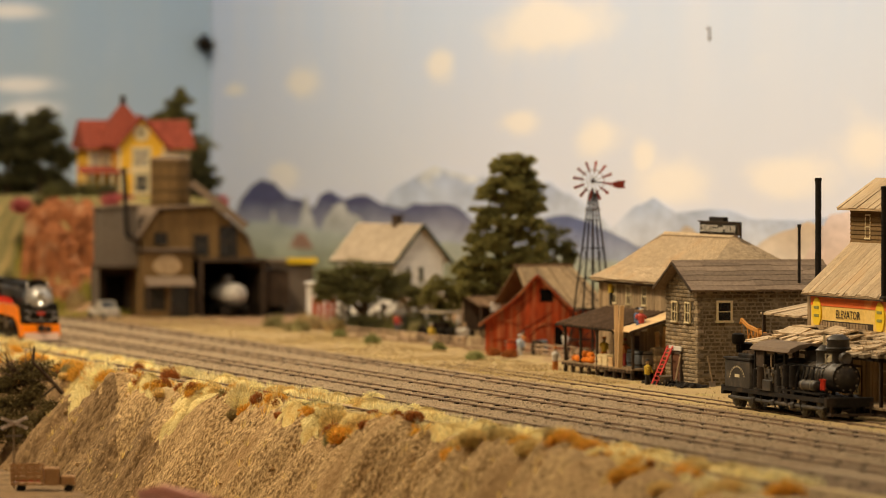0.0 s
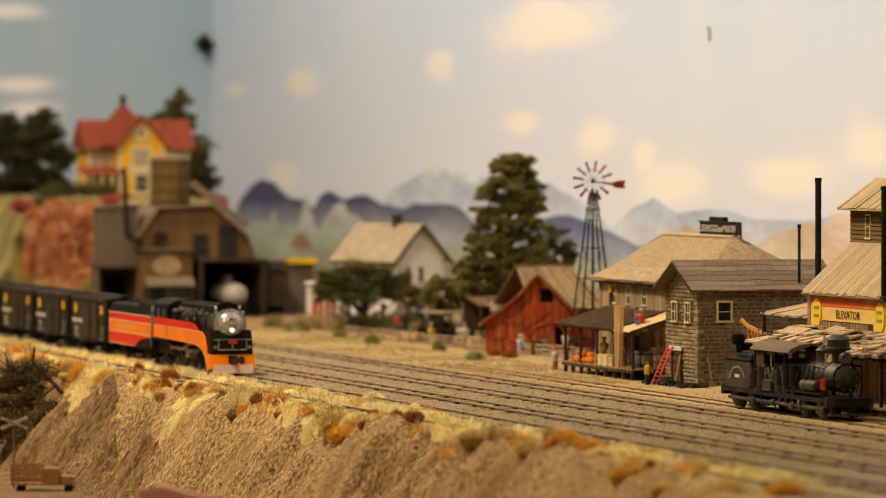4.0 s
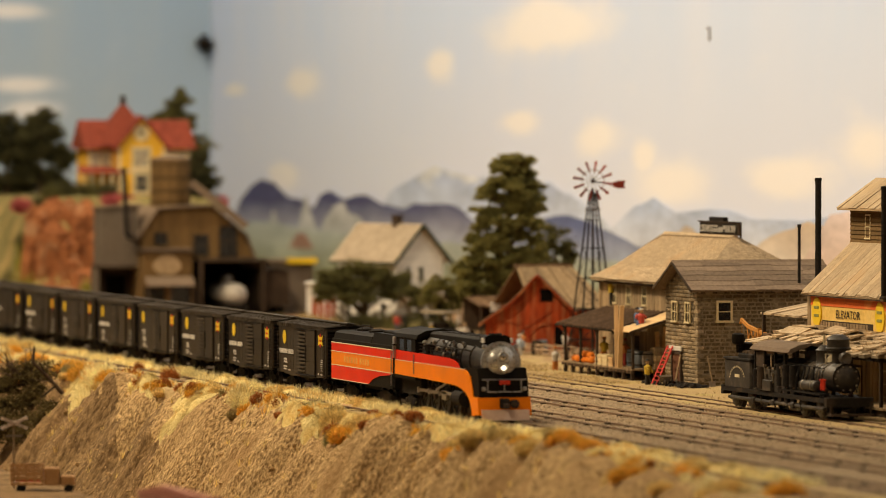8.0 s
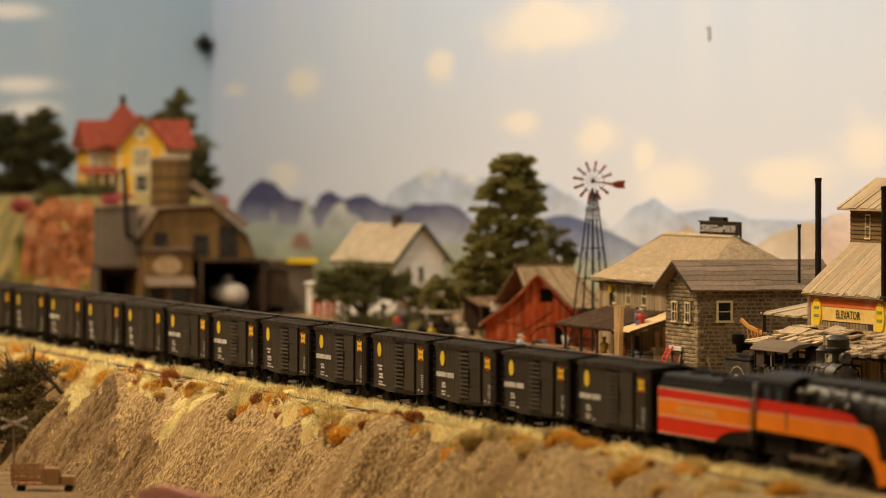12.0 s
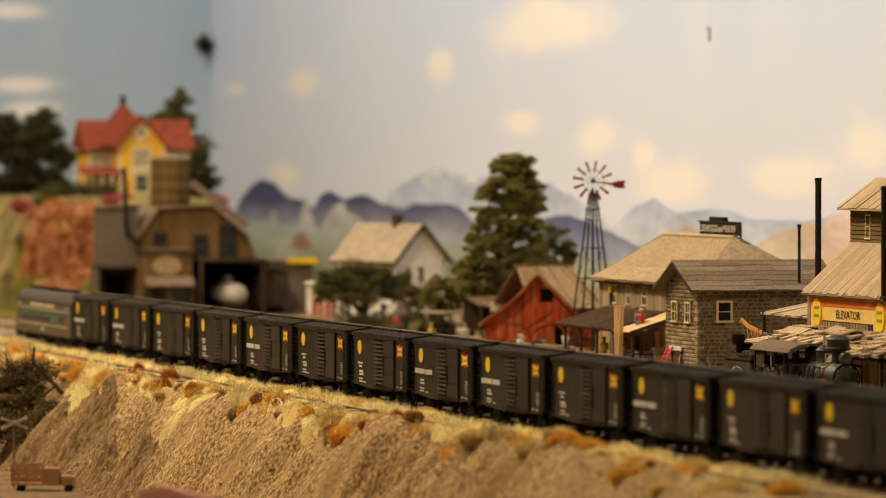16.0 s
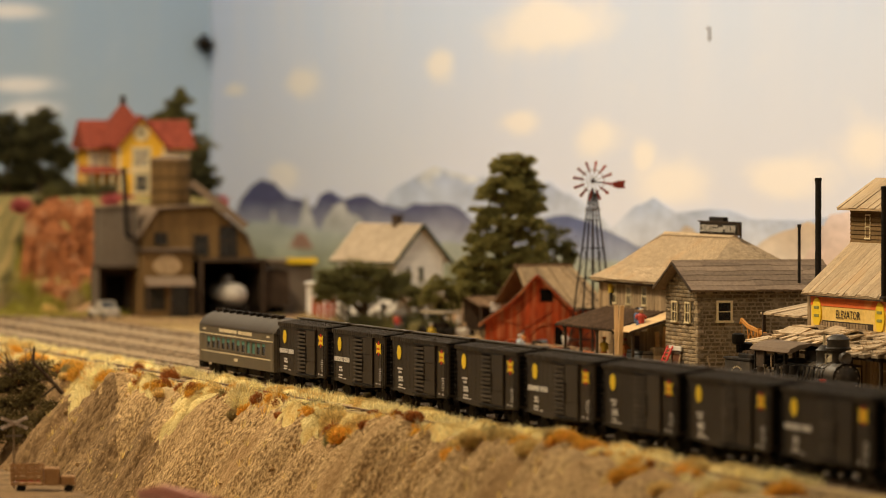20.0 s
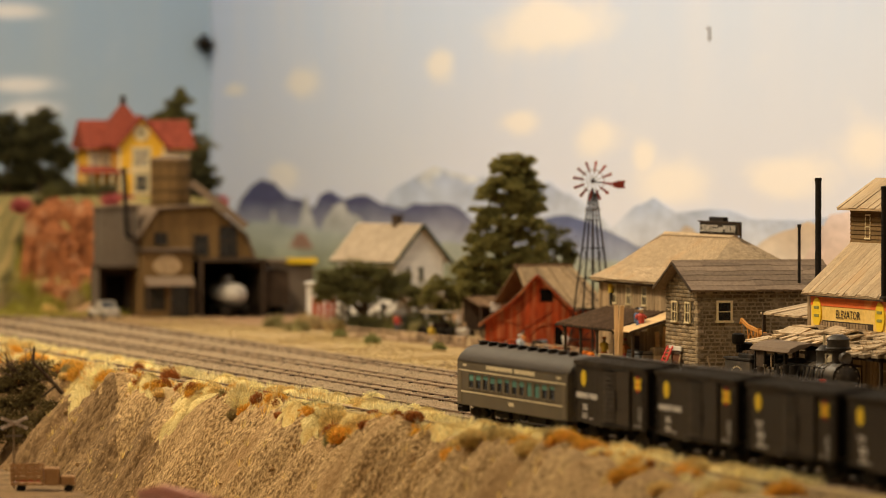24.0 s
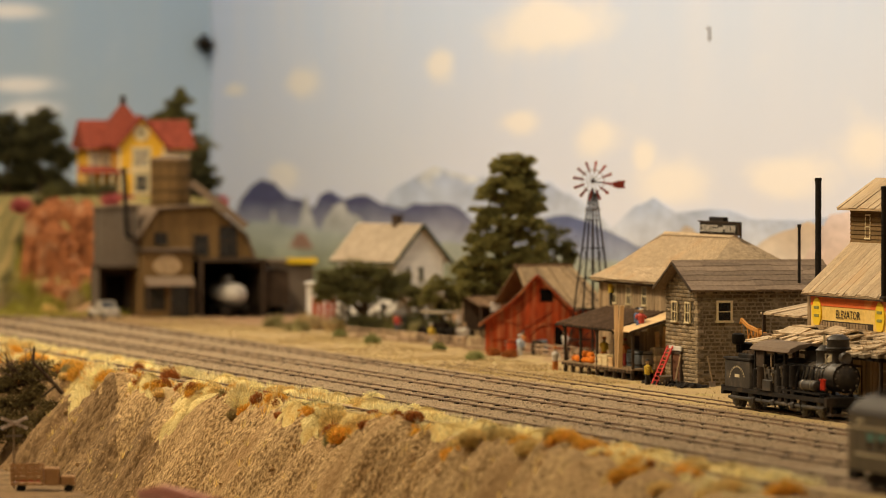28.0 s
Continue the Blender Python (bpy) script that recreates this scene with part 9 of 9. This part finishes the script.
for i in range(15):
    x = 2600 + i * 118 + rm.uniform(-40, 40)
    flock_mat(x, 28 + rm.uniform(-4, 5), rm.uniform(16, 34), rm.uniform(5, 8), M_FLOCK, "soft pale yellow flock mat between the tracks", 70 + i)


# dead bush leaning out of the bank
M_DEADLEAF = leaf_mat("dead_foliage", (0.16, 0.115, 0.042), (0.07, 0.052, 0.021))


def dead_bush(x, y, z):
    b = thing("dead_bush", x, y, z, label="dark tangled dead bush hanging on the bank", category="bush")
    rnd = random.Random(5)
    for k in range(16):
        a = rnd.uniform(0, 6.28)
        p = Vector((0, 0, -4))
        d = Vector((math.cos(a) * 0.7, math.sin(a) * 0.7, rnd.uniform(0.2, 1.2)))
        g = Geo()
        for s in range(4):
            q = p + d * rnd.uniform(7, 11)
            g.rod(p, q, 0.9 - s * 0.18, 0.72 - s * 0.18, 5)
            d = (d + Vector((rnd.uniform(-0.5, 0.5), rnd.uniform(-0.5, 0.5), rnd.uniform(-0.4, 0.3)))).normalized()
            p = q
        part("branch", g, M_BARK, b)
    part("bare_limb", Geo().rod((-60, 4, 29), (-60, 5, 17), 0.9, 1.3, 6).rod((-60, 5, 17), (-60, -7, 5), 1.3, 1.5, 6).rod((-60, -7, 5), (-60, -20, -10), 1.5, 1.8, 6).rod((-60, -6, 6), (-62, 0, 16), 0.7, 0.5, 5).rod((-60, -12, -2), (-58, -2, -10), 0.9, 0.6, 5), M_DARKWOOD, b, "dark bare dead limb")
    c = Geo()
    # the lowest clumps are added, dark foliage in place of the bank's shadow
    clumps(c, [(0, -4, 6, 22, 26, 14), (10, 16, -6, 20, 24, 16), (-12, 10, -20, 20, 22, 16), (0, 30, -24, 20, 20, 18), (20, 34, 2, 16, 16, 12), (-20, 34, -38, 24, 22, 18), (0, 44, -54, 26, 22, 20), (-40, 20, -30, 20, 20, 18), (-70, -4, -22, 22, 16, 16), (-60, 6, -44, 24, 18, 18), (-30, -2, -40, 22, 18, 20), (-20, -8, -10, 20, 14, 14)], 260, 1.7, rnd)
    part("foliage", c, M_DEADLEAF, b)


dead_bush(3960, 140, -8)


# green and rust plants before the farm
for i, (x, y, r, mat, label) in enumerate(((4460, -276, 12, M_GREEN, "fresh green plant in the dry field"), (4085, -262, 10, M_GREEN, "fresh green plant in the dry field"), (4170, -302, 10, M_RUST, "rust red low bush by the fence"),
                                           (4130, -306, 9, M_RUST, "rust red low bush by the fence"), (4620, -290, 9, M_GREEN, "fresh green plant in the dry field"), (4300, -292, 9, M_GREEN, "fresh green plant in the dry field"),
                                           (4780, -290, 16, M_SAGE, "tall grey green shrub by the yard"), (4900, -300, 16, M_SAGE, "tall grey green shrub by the yard"), (4700, -360, 12, M_OAK, "dark green garden shrub by the farmhouse"))):
    shrub(x, y, float(ground_z(x, y)), r, r * 0.9, mat, label, 500 + i, "shrub", 1.6, 220, "field plants")


# ---- little painted figures and clutter ----
FIG = {n: material("figure_" + n, c, None, 600, 0.6, 0.0, vary=0.0) for n, c in
       {"yellow": (0.62, 0.42, 0.05), "blue": (0.10, 0.14, 0.24), "red": (0.45, 0.07, 0.05), "white": (0.62, 0.58, 0.50), "tan": (0.46, 0.30, 0.16), "dark": (0.05, 0.045, 0.04), "orange": (0.55, 0.2, 0.05), "pale": (0.45, 0.52, 0.58)}.items()}


def figurine(x, y, z, rz, top, low, label, sit=False):
    """A tiny painted model figure: plain tapered shapes in one mesh."""
    g = Geo()
    h = 0 if not sit else -7
    if sit:
        g.box(-6, 1, -2, 2, 1, 4, slot=1, c=0.6)
        g.box(-7, -4.5, -2, 2, -4, 2, slot=1, c=0.5)
    else:
        g.rod((0, -1.3, 0), (0, -1.0, 9.5), 1.0, 1.4, 7, slot=1)
        g.rod((0, 1.3, 0), (0, 1.0, 9.5), 1.0, 1.4, 7, slot=1)
    b = 9.2 + h
    g.lathe((0, 0, b), (0, 0, 1), [(0, 2.2), (3, 2.3), (6, 2.6), (7, 1.6), (7.6, 0.8)], 9, slot=0)
    g.rod((0, -2.6, b + 6.2), (-2.4, -3.2, b + 1.2), 0.8, 0.6, 6, slot=0)
    g.rod((0, 2.6, b + 6.2), (-3.6, 2.6, b + 3.6), 0.8, 0.6, 6, slot=0)
    g.ball((0, 0, b + 9.2), 1.5, 1.4, 1.8, 8, 5, slot=2)
    g.lathe((0, 0, b + 10.2), (0, 0, 1), [(0, 2.0), (0.3, 2.0), (0.5, 1.4), (1.3, 1.1)], 9, slot=1)
    solid("figurine", g, [FIG[top], FIG[low], FIG["tan"]], label, "figurine", "painted figurines", smooth=True, at=shift(x, y, z, rz))


figurine(3620, -257, -3, 30, "yellow", "dark", "tiny painted model figure standing by platform")
figurine(3874, -310.8, 50, 60, "yellow", "dark", "tiny painted model figure at the depot window")
figurine(3795.4, -279.8, 7.3, -20, "yellow", "orange", "tiny painted model figure on the platform")
figurine(3750.1, -281.8, 7.3, 80, "orange", "red", "tiny painted model figure on the platform")
figurine(3720.5, -281.8, 38.9, 20, "blue", "dark", "tiny painted model figure crouched on canopy", True)
figurine(3712.6, -281.8, 38.9, -30, "red", "blue", "tiny painted model figure crouched on canopy", True)
figurine(3706.7, -280.8, 38.6, 140, "red", "white", "tiny painted model figure crouched on canopy", True)
figurine(4170, -326, -4, 10, "pale", "white", "tiny painted model figure by the fence")
figurine(4470, -334, -4, 0, "yellow", "white", "tiny painted model figure beside the old car")
figurine(4440, -352, -4, 0, "white", "dark", "tiny painted model figure beside the old car")
figurine(4720, -372, -4, 0, "orange", "dark", "tiny painted model figure by the farmhouse")
figurine(3880, -267, -3, 0, "white", "orange", "tiny painted model figure below the platform")
M_PUMPKIN = material("pumpkin_skin", (0.75, 0.22, 0.02), (0.60, 0.15, 0.015), 300, 0.5, 0.1, vary=0.15)
rp = random.Random(3)
for k in range(19):
    px = 3854 - k * 3.1 + rp.uniform(-1.5, 1.5)
    pk = thing("pumpkin", px, -270 - rp.uniform(0, 9), 7.3 + (3.6 if k % 4 == 3 else 0), label="round orange pumpkin piled on the platform", category="pumpkin", group="pumpkins")
    rr = rp.uniform(2.6, 3.6)
    part("fruit", Geo().lathe((0, 0, 0), (0, 0, 1), [(0, rr * 0.5), (rr * 0.35, rr * 0.95), (rr * 0.85, rr), (rr * 1.3, rr * 0.8), (rr * 1.5, rr * 0.3)], 10), M_PUMPKIN, pk, smooth=True)
    part("stalk", Geo().rod((0, 0, rr * 1.4), (0.3, 0, rr * 1.9), 0.4, n=5), M_BARK, pk)


def barrel(x, y, z, mat, label):
    b = thing("barrel", x, y, z, label=label, category="barrel", group="barrels")
    part("cask", Geo().lathe((0, 0, 0), (0, 0, 1), [(0, 4), (3, 4.7), (6.5, 5), (10, 4.7), (13, 4), (12.6, 3.6)], 14), mat, b, smooth=True)
    for q in (2.2, 10.4):
        part("hoop", Geo().lathe((0, 0, q), (0, 0, 1), [(0, 4.75), (0.9, 4.85)], 14), M_SOOT, b)


M_BLUEDRUM = material("blue_drum", (0.16, 0.18, 0.20), (0.10, 0.11, 0.12), 300, 0.6, 0.1)
barrel(3750.1, -286.7, 7.3, M_BLUEDRUM, "grey blue barrel standing on the platform")
barrel(3739.2, -284.7, 7.3, M_BLUEDRUM, "grey blue barrel standing on the platform")
barrel(3701.8, -277.8, 7.3, M_BLUEDRUM, "grey blue barrel standing on the platform")
barrel(3692.9, -281.8, 7.3, M_GREYWALL, "grey blue barrel standing on the platform")


def crate(x, y, z, w, d, h, mat, label, rz=0):
    c = thing("crate", x, y, z, rz, label=label, category="crate", group="crates")
    part("box", Geo().box(-w / 2 + 0.4, w / 2 - 0.4, -d / 2 + 0.4, d / 2 - 0.4, 0, h - 0.3), mat, c)
    for s in (-1, 1):
        for zz in (0, h * 0.38, h * 0.76):
            part("slat", Geo().box(-w / 2, w / 2, s * d / 2 - 0.4, s * d / 2 + 0.4, zz, zz + h * 0.24), mat, c)
            part("slat", Geo().box(s * w / 2 - 0.4, s * w / 2 + 0.4, -d / 2, d / 2, zz, zz + h * 0.24), mat, c)


crate(3773.7, -272.9, 7.3, 16, 9, 8, M_CREAM, "pale wire-sided crate on the platform")
crate(3757.9, -272.9, 7.3, 12, 9, 8, M_CREAM, "pale wire-sided crate on the platform")
crate(3742.2, -271.9, 7.3, 9, 8, 7, M_NEWWOOD, "small new wooden crate on the platform")
crate(3848.6, -284.7, 7.3, 20, 9, 5, M_BOARD, "long low wooden crate on the platform")
crate(4436, -374, -4, 14, 14, 14, M_BOARD, "large wooden crate beside the old car")
crate(3689.9, -287.7, 7.3, 10, 7, 16, M_BOARD, "tall weathered crate on the platform")
solid("coal_pile", (lambda g, rc: [g.ball((rc.uniform(3560, 3650), -283 + 20 * rc.random() ** 1.4, -1.9 + abs(rc.gauss(0, 0.8))), rc.uniform(0.8, 2.0), None, None, 5, 3, jag=0.3, rnd=rc) for _ in range(1100)] and g)(Geo(), random.Random(2)),
      M_SOOT, "heap of black coal along the stone warehouse", "coal", kind="stuff")


def shovel(x, y, rz, label):
    s = thing("shovel", x, y, -3, rz, label=label, category="shovel", group="shovels")
    part("handle", Geo().rod((0, 0, 5), (3, -5, 24), 0.6, n=6), M_BOARD, s)
    part("blade", Geo().slab([(-2.4, 0.6, 0), (2.4, 0.6, 0), (2.6, -0.6, 6), (-2.2, -0.6, 6)], 0.5), M_ROD, s)


shovel(3612, -276, 0, "long shovel leaning on the stone warehouse")
shovel(3575, -292, 80, "long shovel leaning on the stone warehouse")


def wheelbarrow(x, y):
    w = thing("wheelbarrow", x, y, -2.5, -20, label="small grey iron wheelbarrow by the ladder", category="wheelbarrow")
    part("tray", Geo().add([(-6, -3, 4), (6, -3.6, 5), (6, 3.6, 5), (-6, 3, 4), (-8, -4.4, 8), (8, -5, 8.4), (8, 5, 8.4), (-8, 4.4, 8)], [(0, 3, 2, 1), (0, 1, 5, 4), (1, 2, 6, 5), (2, 3, 7, 6), (3, 0, 4, 7)]), M_GREYWALL, w)
    for y2 in (-4, 4):
        part("handle", Geo().rod((-10, y2 * 0.4, 3), (15, y2, 6.5), 0.5, n=6), M_BOARD, w)
        part("leg", Geo().rod((5, y2, 0), (5, y2, 5), 0.5, n=6), M_ROD, w)
    part("wheel", Geo().lathe((-10, -0.8, 2.8), (0, 1, 0), [(0, 2.8), (1.6, 2.8)], 12), M_SOOT, w)


wheelbarrow(3606, -266)


def crane():
    M_CRANE = material("crane_orange", (0.55, 0.25, 0.05), (0.40, 0.17, 0.04), 300, 0.7, 0.2)
    c = thing("loader_crane", 3468, -290, -3, label="small rusty orange loader crane beside the elevator", category="crane")
    part("mast", Geo().bar((0, 0, 0), (0, 0, 48), 2.4), M_CRANE, c)
    part("boom", Geo().bar((-14, 0, 44), (24, 0, 48.6), 1.8, 2.6).bar((24, 0, 48.6), (38, 0, 53), 1.6, 2.4), M_CRANE, c)
    part("hook", Geo().bar((38, 0, 53), (41, 0, 50), 1.2).bar((37, 0, 51), (37, 0, 30), 0.4), M_CRANE, c)
    for k in range(4):
        part("lattice", Geo().bar((-10 + k * 9, 0, 44 + k), (-4 + k * 9, 0, 36 + k), 0.6).bar((-4 + k * 9, 0, 36 + k), (-1 + k * 9, 0, 45 + k), 0.6), M_CRANE, c)
    part("counterweight", Geo().box(-26, -14, -2.5, 2.5, 40, 45, c=0.5), M_BARNROOF, c)
    part("winch", Geo().rod((-2, -3, 30), (-2, 3, 30), 1.8, n=12), M_SOOT, c)


crane()


# farmyard clutter by the house and barn
for i, (x, y, r, mat, label) in enumerate(((4740, -372, 13, M_OAK, "dark green garden shrub by the farmhouse"), (4690, -384, 12, M_SAGE, "grey green garden shrub by the farmhouse"), (4650, -386, 17, M_DARKLEAF, "dark green garden shrub by the farmhouse"),
                                           (4600, -384, 18, M_DARKLEAF, "dark green garden shrub by the farmhouse"), (4550, -374, 17, M_DARKLEAF, "dark green garden shrub by the farmhouse"), (4820, -322, 14, M_FIELD, "tall dry straw clump by the shed"),
                                           (4850, -316, 16, M_FIELD, "tall dry straw clump by the shed"), (4760, -318, 12, M_FIELD, "tall dry straw clump by the shed"), (4880, -332, 12, M_SAGE, "grey green garden shrub by the farmhouse"), (4760, -325, 12, M_DRAB, "drab green bush growing under the oak tree"), (4768, -340, 14, M_DARKLEAF, "drab green bush growing under the oak tree"), (4776, -356, 16, M_PINE, "drab green bush growing under the oak tree"), (4760, -365, 12, M_DARKLEAF, "drab green bush growing under the oak tree"), (4768, -382, 14, M_DRAB, "drab green bush growing under the oak tree"), (4776, -398, 16, M_DARKLEAF, "drab green bush growing under the oak tree"), (4911, -439, 17, M_DARKLEAF, "dark green garden shrub by the farmhouse"), (4860, -439, 18, M_DARKLEAF, "dark green garden shrub by the farmhouse"), (4841, -446, 16, M_DARKLEAF, "dark green garden shrub by the farmhouse"))):
    shrub(x, y, float(ground_z(x, y)), r, r * 1.25, mat, label, 900 + i, "shrub", 1.7, 220, "farmyard shrubs")
for i, (x, y, r) in enumerate(((4765, -352, 13), (4750, -372, 14), (4744, -392, 14), (4840, -345, 13), (4832, -362, 14), (4826, -380, 15), (4822, -398, 15), (4816, -415, 14))):
    shrub(x, y, float(ground_z(x, y)), r, r * 1.5, (M_DARKLEAF, M_OAK)[i % 2], "dark green garden shrub by the farmhouse", 960 + i, "shrub", 1.7, 260, "farmyard shrubs")
for i in range(9):
    x, y = 5548 + 6 * (i % 2), -152 - i * 15
    shrub(x, y, float(ground_z(x, y)) - 1, 14 + 3 * (i % 3), 20 + 4 * (i % 2), (M_DARKLEAF, M_OAK, M_DARKLEAF)[i % 3], "dark leafy shrub before the yellow house", 980 + i, "shrub", 2.4, 240, "terrace shrubs")
barrel(4180, -344, -2, M_DARKWOOD, "dark wooden barrel before the barn")
barrel(4190, -352, -2, M_BLUEDRUM, "grey blue barrel before the barn")
barrel(4205, -330, -2, M_BARN, "red painted barrel before the barn")
figurine(4200, -338, -2, 40, "orange", "dark", "tiny painted model figure before the barn")
figurine(4190, -372, -2, 10, "white", "dark", "tiny painted model figure before the barn")
figurine(4400, -345, -2, 0, "white", "tan", "tiny painted model figure by the fence")
figurine(4700, -366, -2, 0, "red", "blue", "tiny painted model figure by the farmhouse")
figurine(4745, -384, -2, 0, "dark", "pale", "tiny painted model figure by the farmhouse")
crate(4215, -352, -2, 26, 14, 9, M_BARN, "low red trough before the barn")
crate(4395, -352, -2, 12, 10, 9, M_CREAM, "pale wooden crate by the fence")


def lean_shed():
    """Low open shed with a sagging roof between house and barn."""
    s = thing("open_shed", 4420, -392, -4, label="low open shed with sagging brown plank roof", category="shed")
    for k in range(8):
        part("roof_plank", Geo().slab([(-22, 34 - k * 7, 38 - k * 0.5), (-22, 27.4 - k * 7, 38 - k * 0.5), (34, 27.4 - k * 7, 46), (34, 34 - k * 7, 46)], 1.3), M_BARNROOF, s)
    for x, y in ((-20, 32), (-20, -20), (32, 32), (32, -20)):
        part("post", Geo().bar((x, y, 0), (x, y, 38 if x < 0 else 45), 1.8), M_DARKWOOD, s)
    # added dark walls, their colour gives the shed its shaded interior
    part("back_wall", Geo().box(31.5, 33, -21, 33, 0, 44), M_DARKWOOD, s)
    part("side_wall", Geo().box(-18, 32, -22, -20.6, 0, 38), M_DARKWOOD, s)
    part("hanging_sign", Geo().box(-23.4, -22.6, 10, 24, 33, 41), M_WHITEWALL, s, "small pale hanging board")


lean_shed()

# ---- lower road in front of the bank ----
def farm_truck():
    t = thing("stake_truck", 3088, 304, -36.5, 74, label="tan stake-bed truck on the lower road", category="truck")
    M_TRUCK = material("tan_truck", (0.48, 0.27, 0.11), (0.36, 0.19, 0.08), 300, 0.6, 0.1)
    t.scale = (0.38, 0.38, 0.38)
    part("bed", Geo().box(0, 52, -15, 15, 12, 15), M_TRUCK, t)
    for y in (-14.6, 14.6):
        for z in (20, 27, 34, 41):
            part("stake_rail", Geo().box(0, 52, y - 0.6, y + 0.6, z, z + 4), M_TRUCK, t)
        for x in (1, 14, 27, 40, 51):
            part("stake", Geo().box(x - 0.9, x + 0.9, y - 1.2, y + 1.2, 12, 46), M_TRUCK, t)
    for z in (20, 27, 34, 41):
        part("tail_rail", Geo().box(51, 52.4, -15, 15, z, z + 4), M_TRUCK, t)
        part("head_rail", Geo().box(0, 1.2, -15, 15, z, z + 4), M_TRUCK, t)
    part("cab", Geo().box(-26, -2, -13, 13, 12, 40, c=2.4), M_TRUCK, t)
    part("windscreen", Geo().box(-26.6, -25.8, -10, 10, 26, 37), M_GLASSDARK, t)
    part("hood", Geo().box(-50, -26, -9, 9, 12, 27, c=2.5), M_TRUCK, t)
    part("side_bars", Geo().box(6, 46, -16, -15.4, 16, 19), M_REDMARK, t)
    for px in (-40, 36):
        for py in (-12, 12):
            part("wheel", Geo().rod((px, py - 2, 6.5), (px, py + 2, 6.5), 6.5, n=16), M_SOOT, t)


farm_truck()


M_FADEDSIGN = material("faded_sign", (0.82, 0.70, 0.58), (0.68, 0.56, 0.45), 400, 0.9, 0.1)


def crossbuck():
    c = thing("crossing_sign", 3110, 318, -36.5, label="faded white railroad crossing sign on post", category="sign")
    c.scale = (0.76, 0.76, 0.76)
    part("post", Geo().bar((0, 0, 0), (0, 0, 58), 1.5), M_BOARD, c)
    for a in (-22, 22):
        m = local(-1.6 - (a > 0) * 0.8, 0, 54) @ Matrix.Rotation(radians(a), 4, "X")
        p = part("blade", Geo().box(-0.4, 0.4, -11.5, 11.5, -1.2, 1.2, m=m), M_FADEDSIGN, c, "white crossing blade")
        me = letters("RAILROAD" if a > 0 else "CROSSING", 1.6, M_BARNROOF, 0.05, 18)
        part("blade_letters", me, None, p, "black lettering", at=Matrix.Translation((-(2.3 + (a > 0) * 0.8) * S, 0, 54 * S)) @ Matrix.Rotation(radians(a), 4, "X") @ Matrix.Rotation(radians(-90), 4, "Z") @ Matrix.Translation((0, 0, -1.0 * S)))
    part("plate", Geo().box(-1.6, -1.0, -7, 7, 43, 44.6), M_GREYWALL, c)


crossbuck()
build_track(345, 1900, 2650, lift=-41.8, skip=0.1, label="lower track at the foot of the bank")


def red_car():
    c = thing("red_boxcar", 2515, 349, -38.5, label="dull red boxcar with ribbed roof", category="boxcar")
    M_OXIDE = material("oxide_red", (0.58, 0.28, 0.20), (0.44, 0.20, 0.13), 350, 0.75, 0.15, big=30)
    c.scale = (0.8, 0.8, 0.8)
    part("body", Geo().box(-70, 70, -16.5, 16.5, 10, 44, c=0.4), M_OXIDE, c)
    part("roof", Geo().prism([(-17, 43.8), (-17, 44.6), (0, 47.6), (17, 44.6), (17, 43.8)], "x", -71, 71), M_OXIDE, c)
    for x in np.arange(-66, 70, 9):
        part("roof_rib", Geo().bar((x, 3.4, 47.6), (x, 17, 45.3), 1.4, 1.2).bar((x, -3.4, 47.6), (x, -17, 45.3), 1.4, 1.2), M_OXIDE, c)
    part("running_board", Geo().box(-72, 72, -3, 3, 48.2, 49.0), M_OXIDE, c)
    part("door", Geo().box(-10, 10, 16.3, 17.6, 12, 42), M_OXIDE, c)
    bogie(c, -46, 19.5)
    bogie(c, 46, 19.5)


red_car()


def clods(n, seed):
    """Crumbled lumps of earth lying on the face of the bank."""
    rnd = random.Random(seed)
    g = Geo()
    for _ in range(n):
        x = rnd.uniform(2650, 4350)
        y = float(crest(x)) + rnd.uniform(3, 84)
        r = 0.5 + 1.9 * rnd.random() ** 3
        g.ball((x, y, float(ground_z(x, y)) + r * 0.15), r * rnd.uniform(0.7, 1.6), r * rnd.uniform(0.7, 1.3), r * rnd.uniform(0.6, 1.1), 5, 4, jag=0.3, rnd=rnd)
    solid("earth_clods", g, M_CLOD, "loose crumbled clods of dry earth on the bank", "earth", kind="stuff")


M_CLOD = island(material("earth_clod", (0.56, 0.385, 0.19), (0.36, 0.225, 0.105), 500, 0.95, 0.8, big=60), 0.2)
clods(700, 77)


motions()
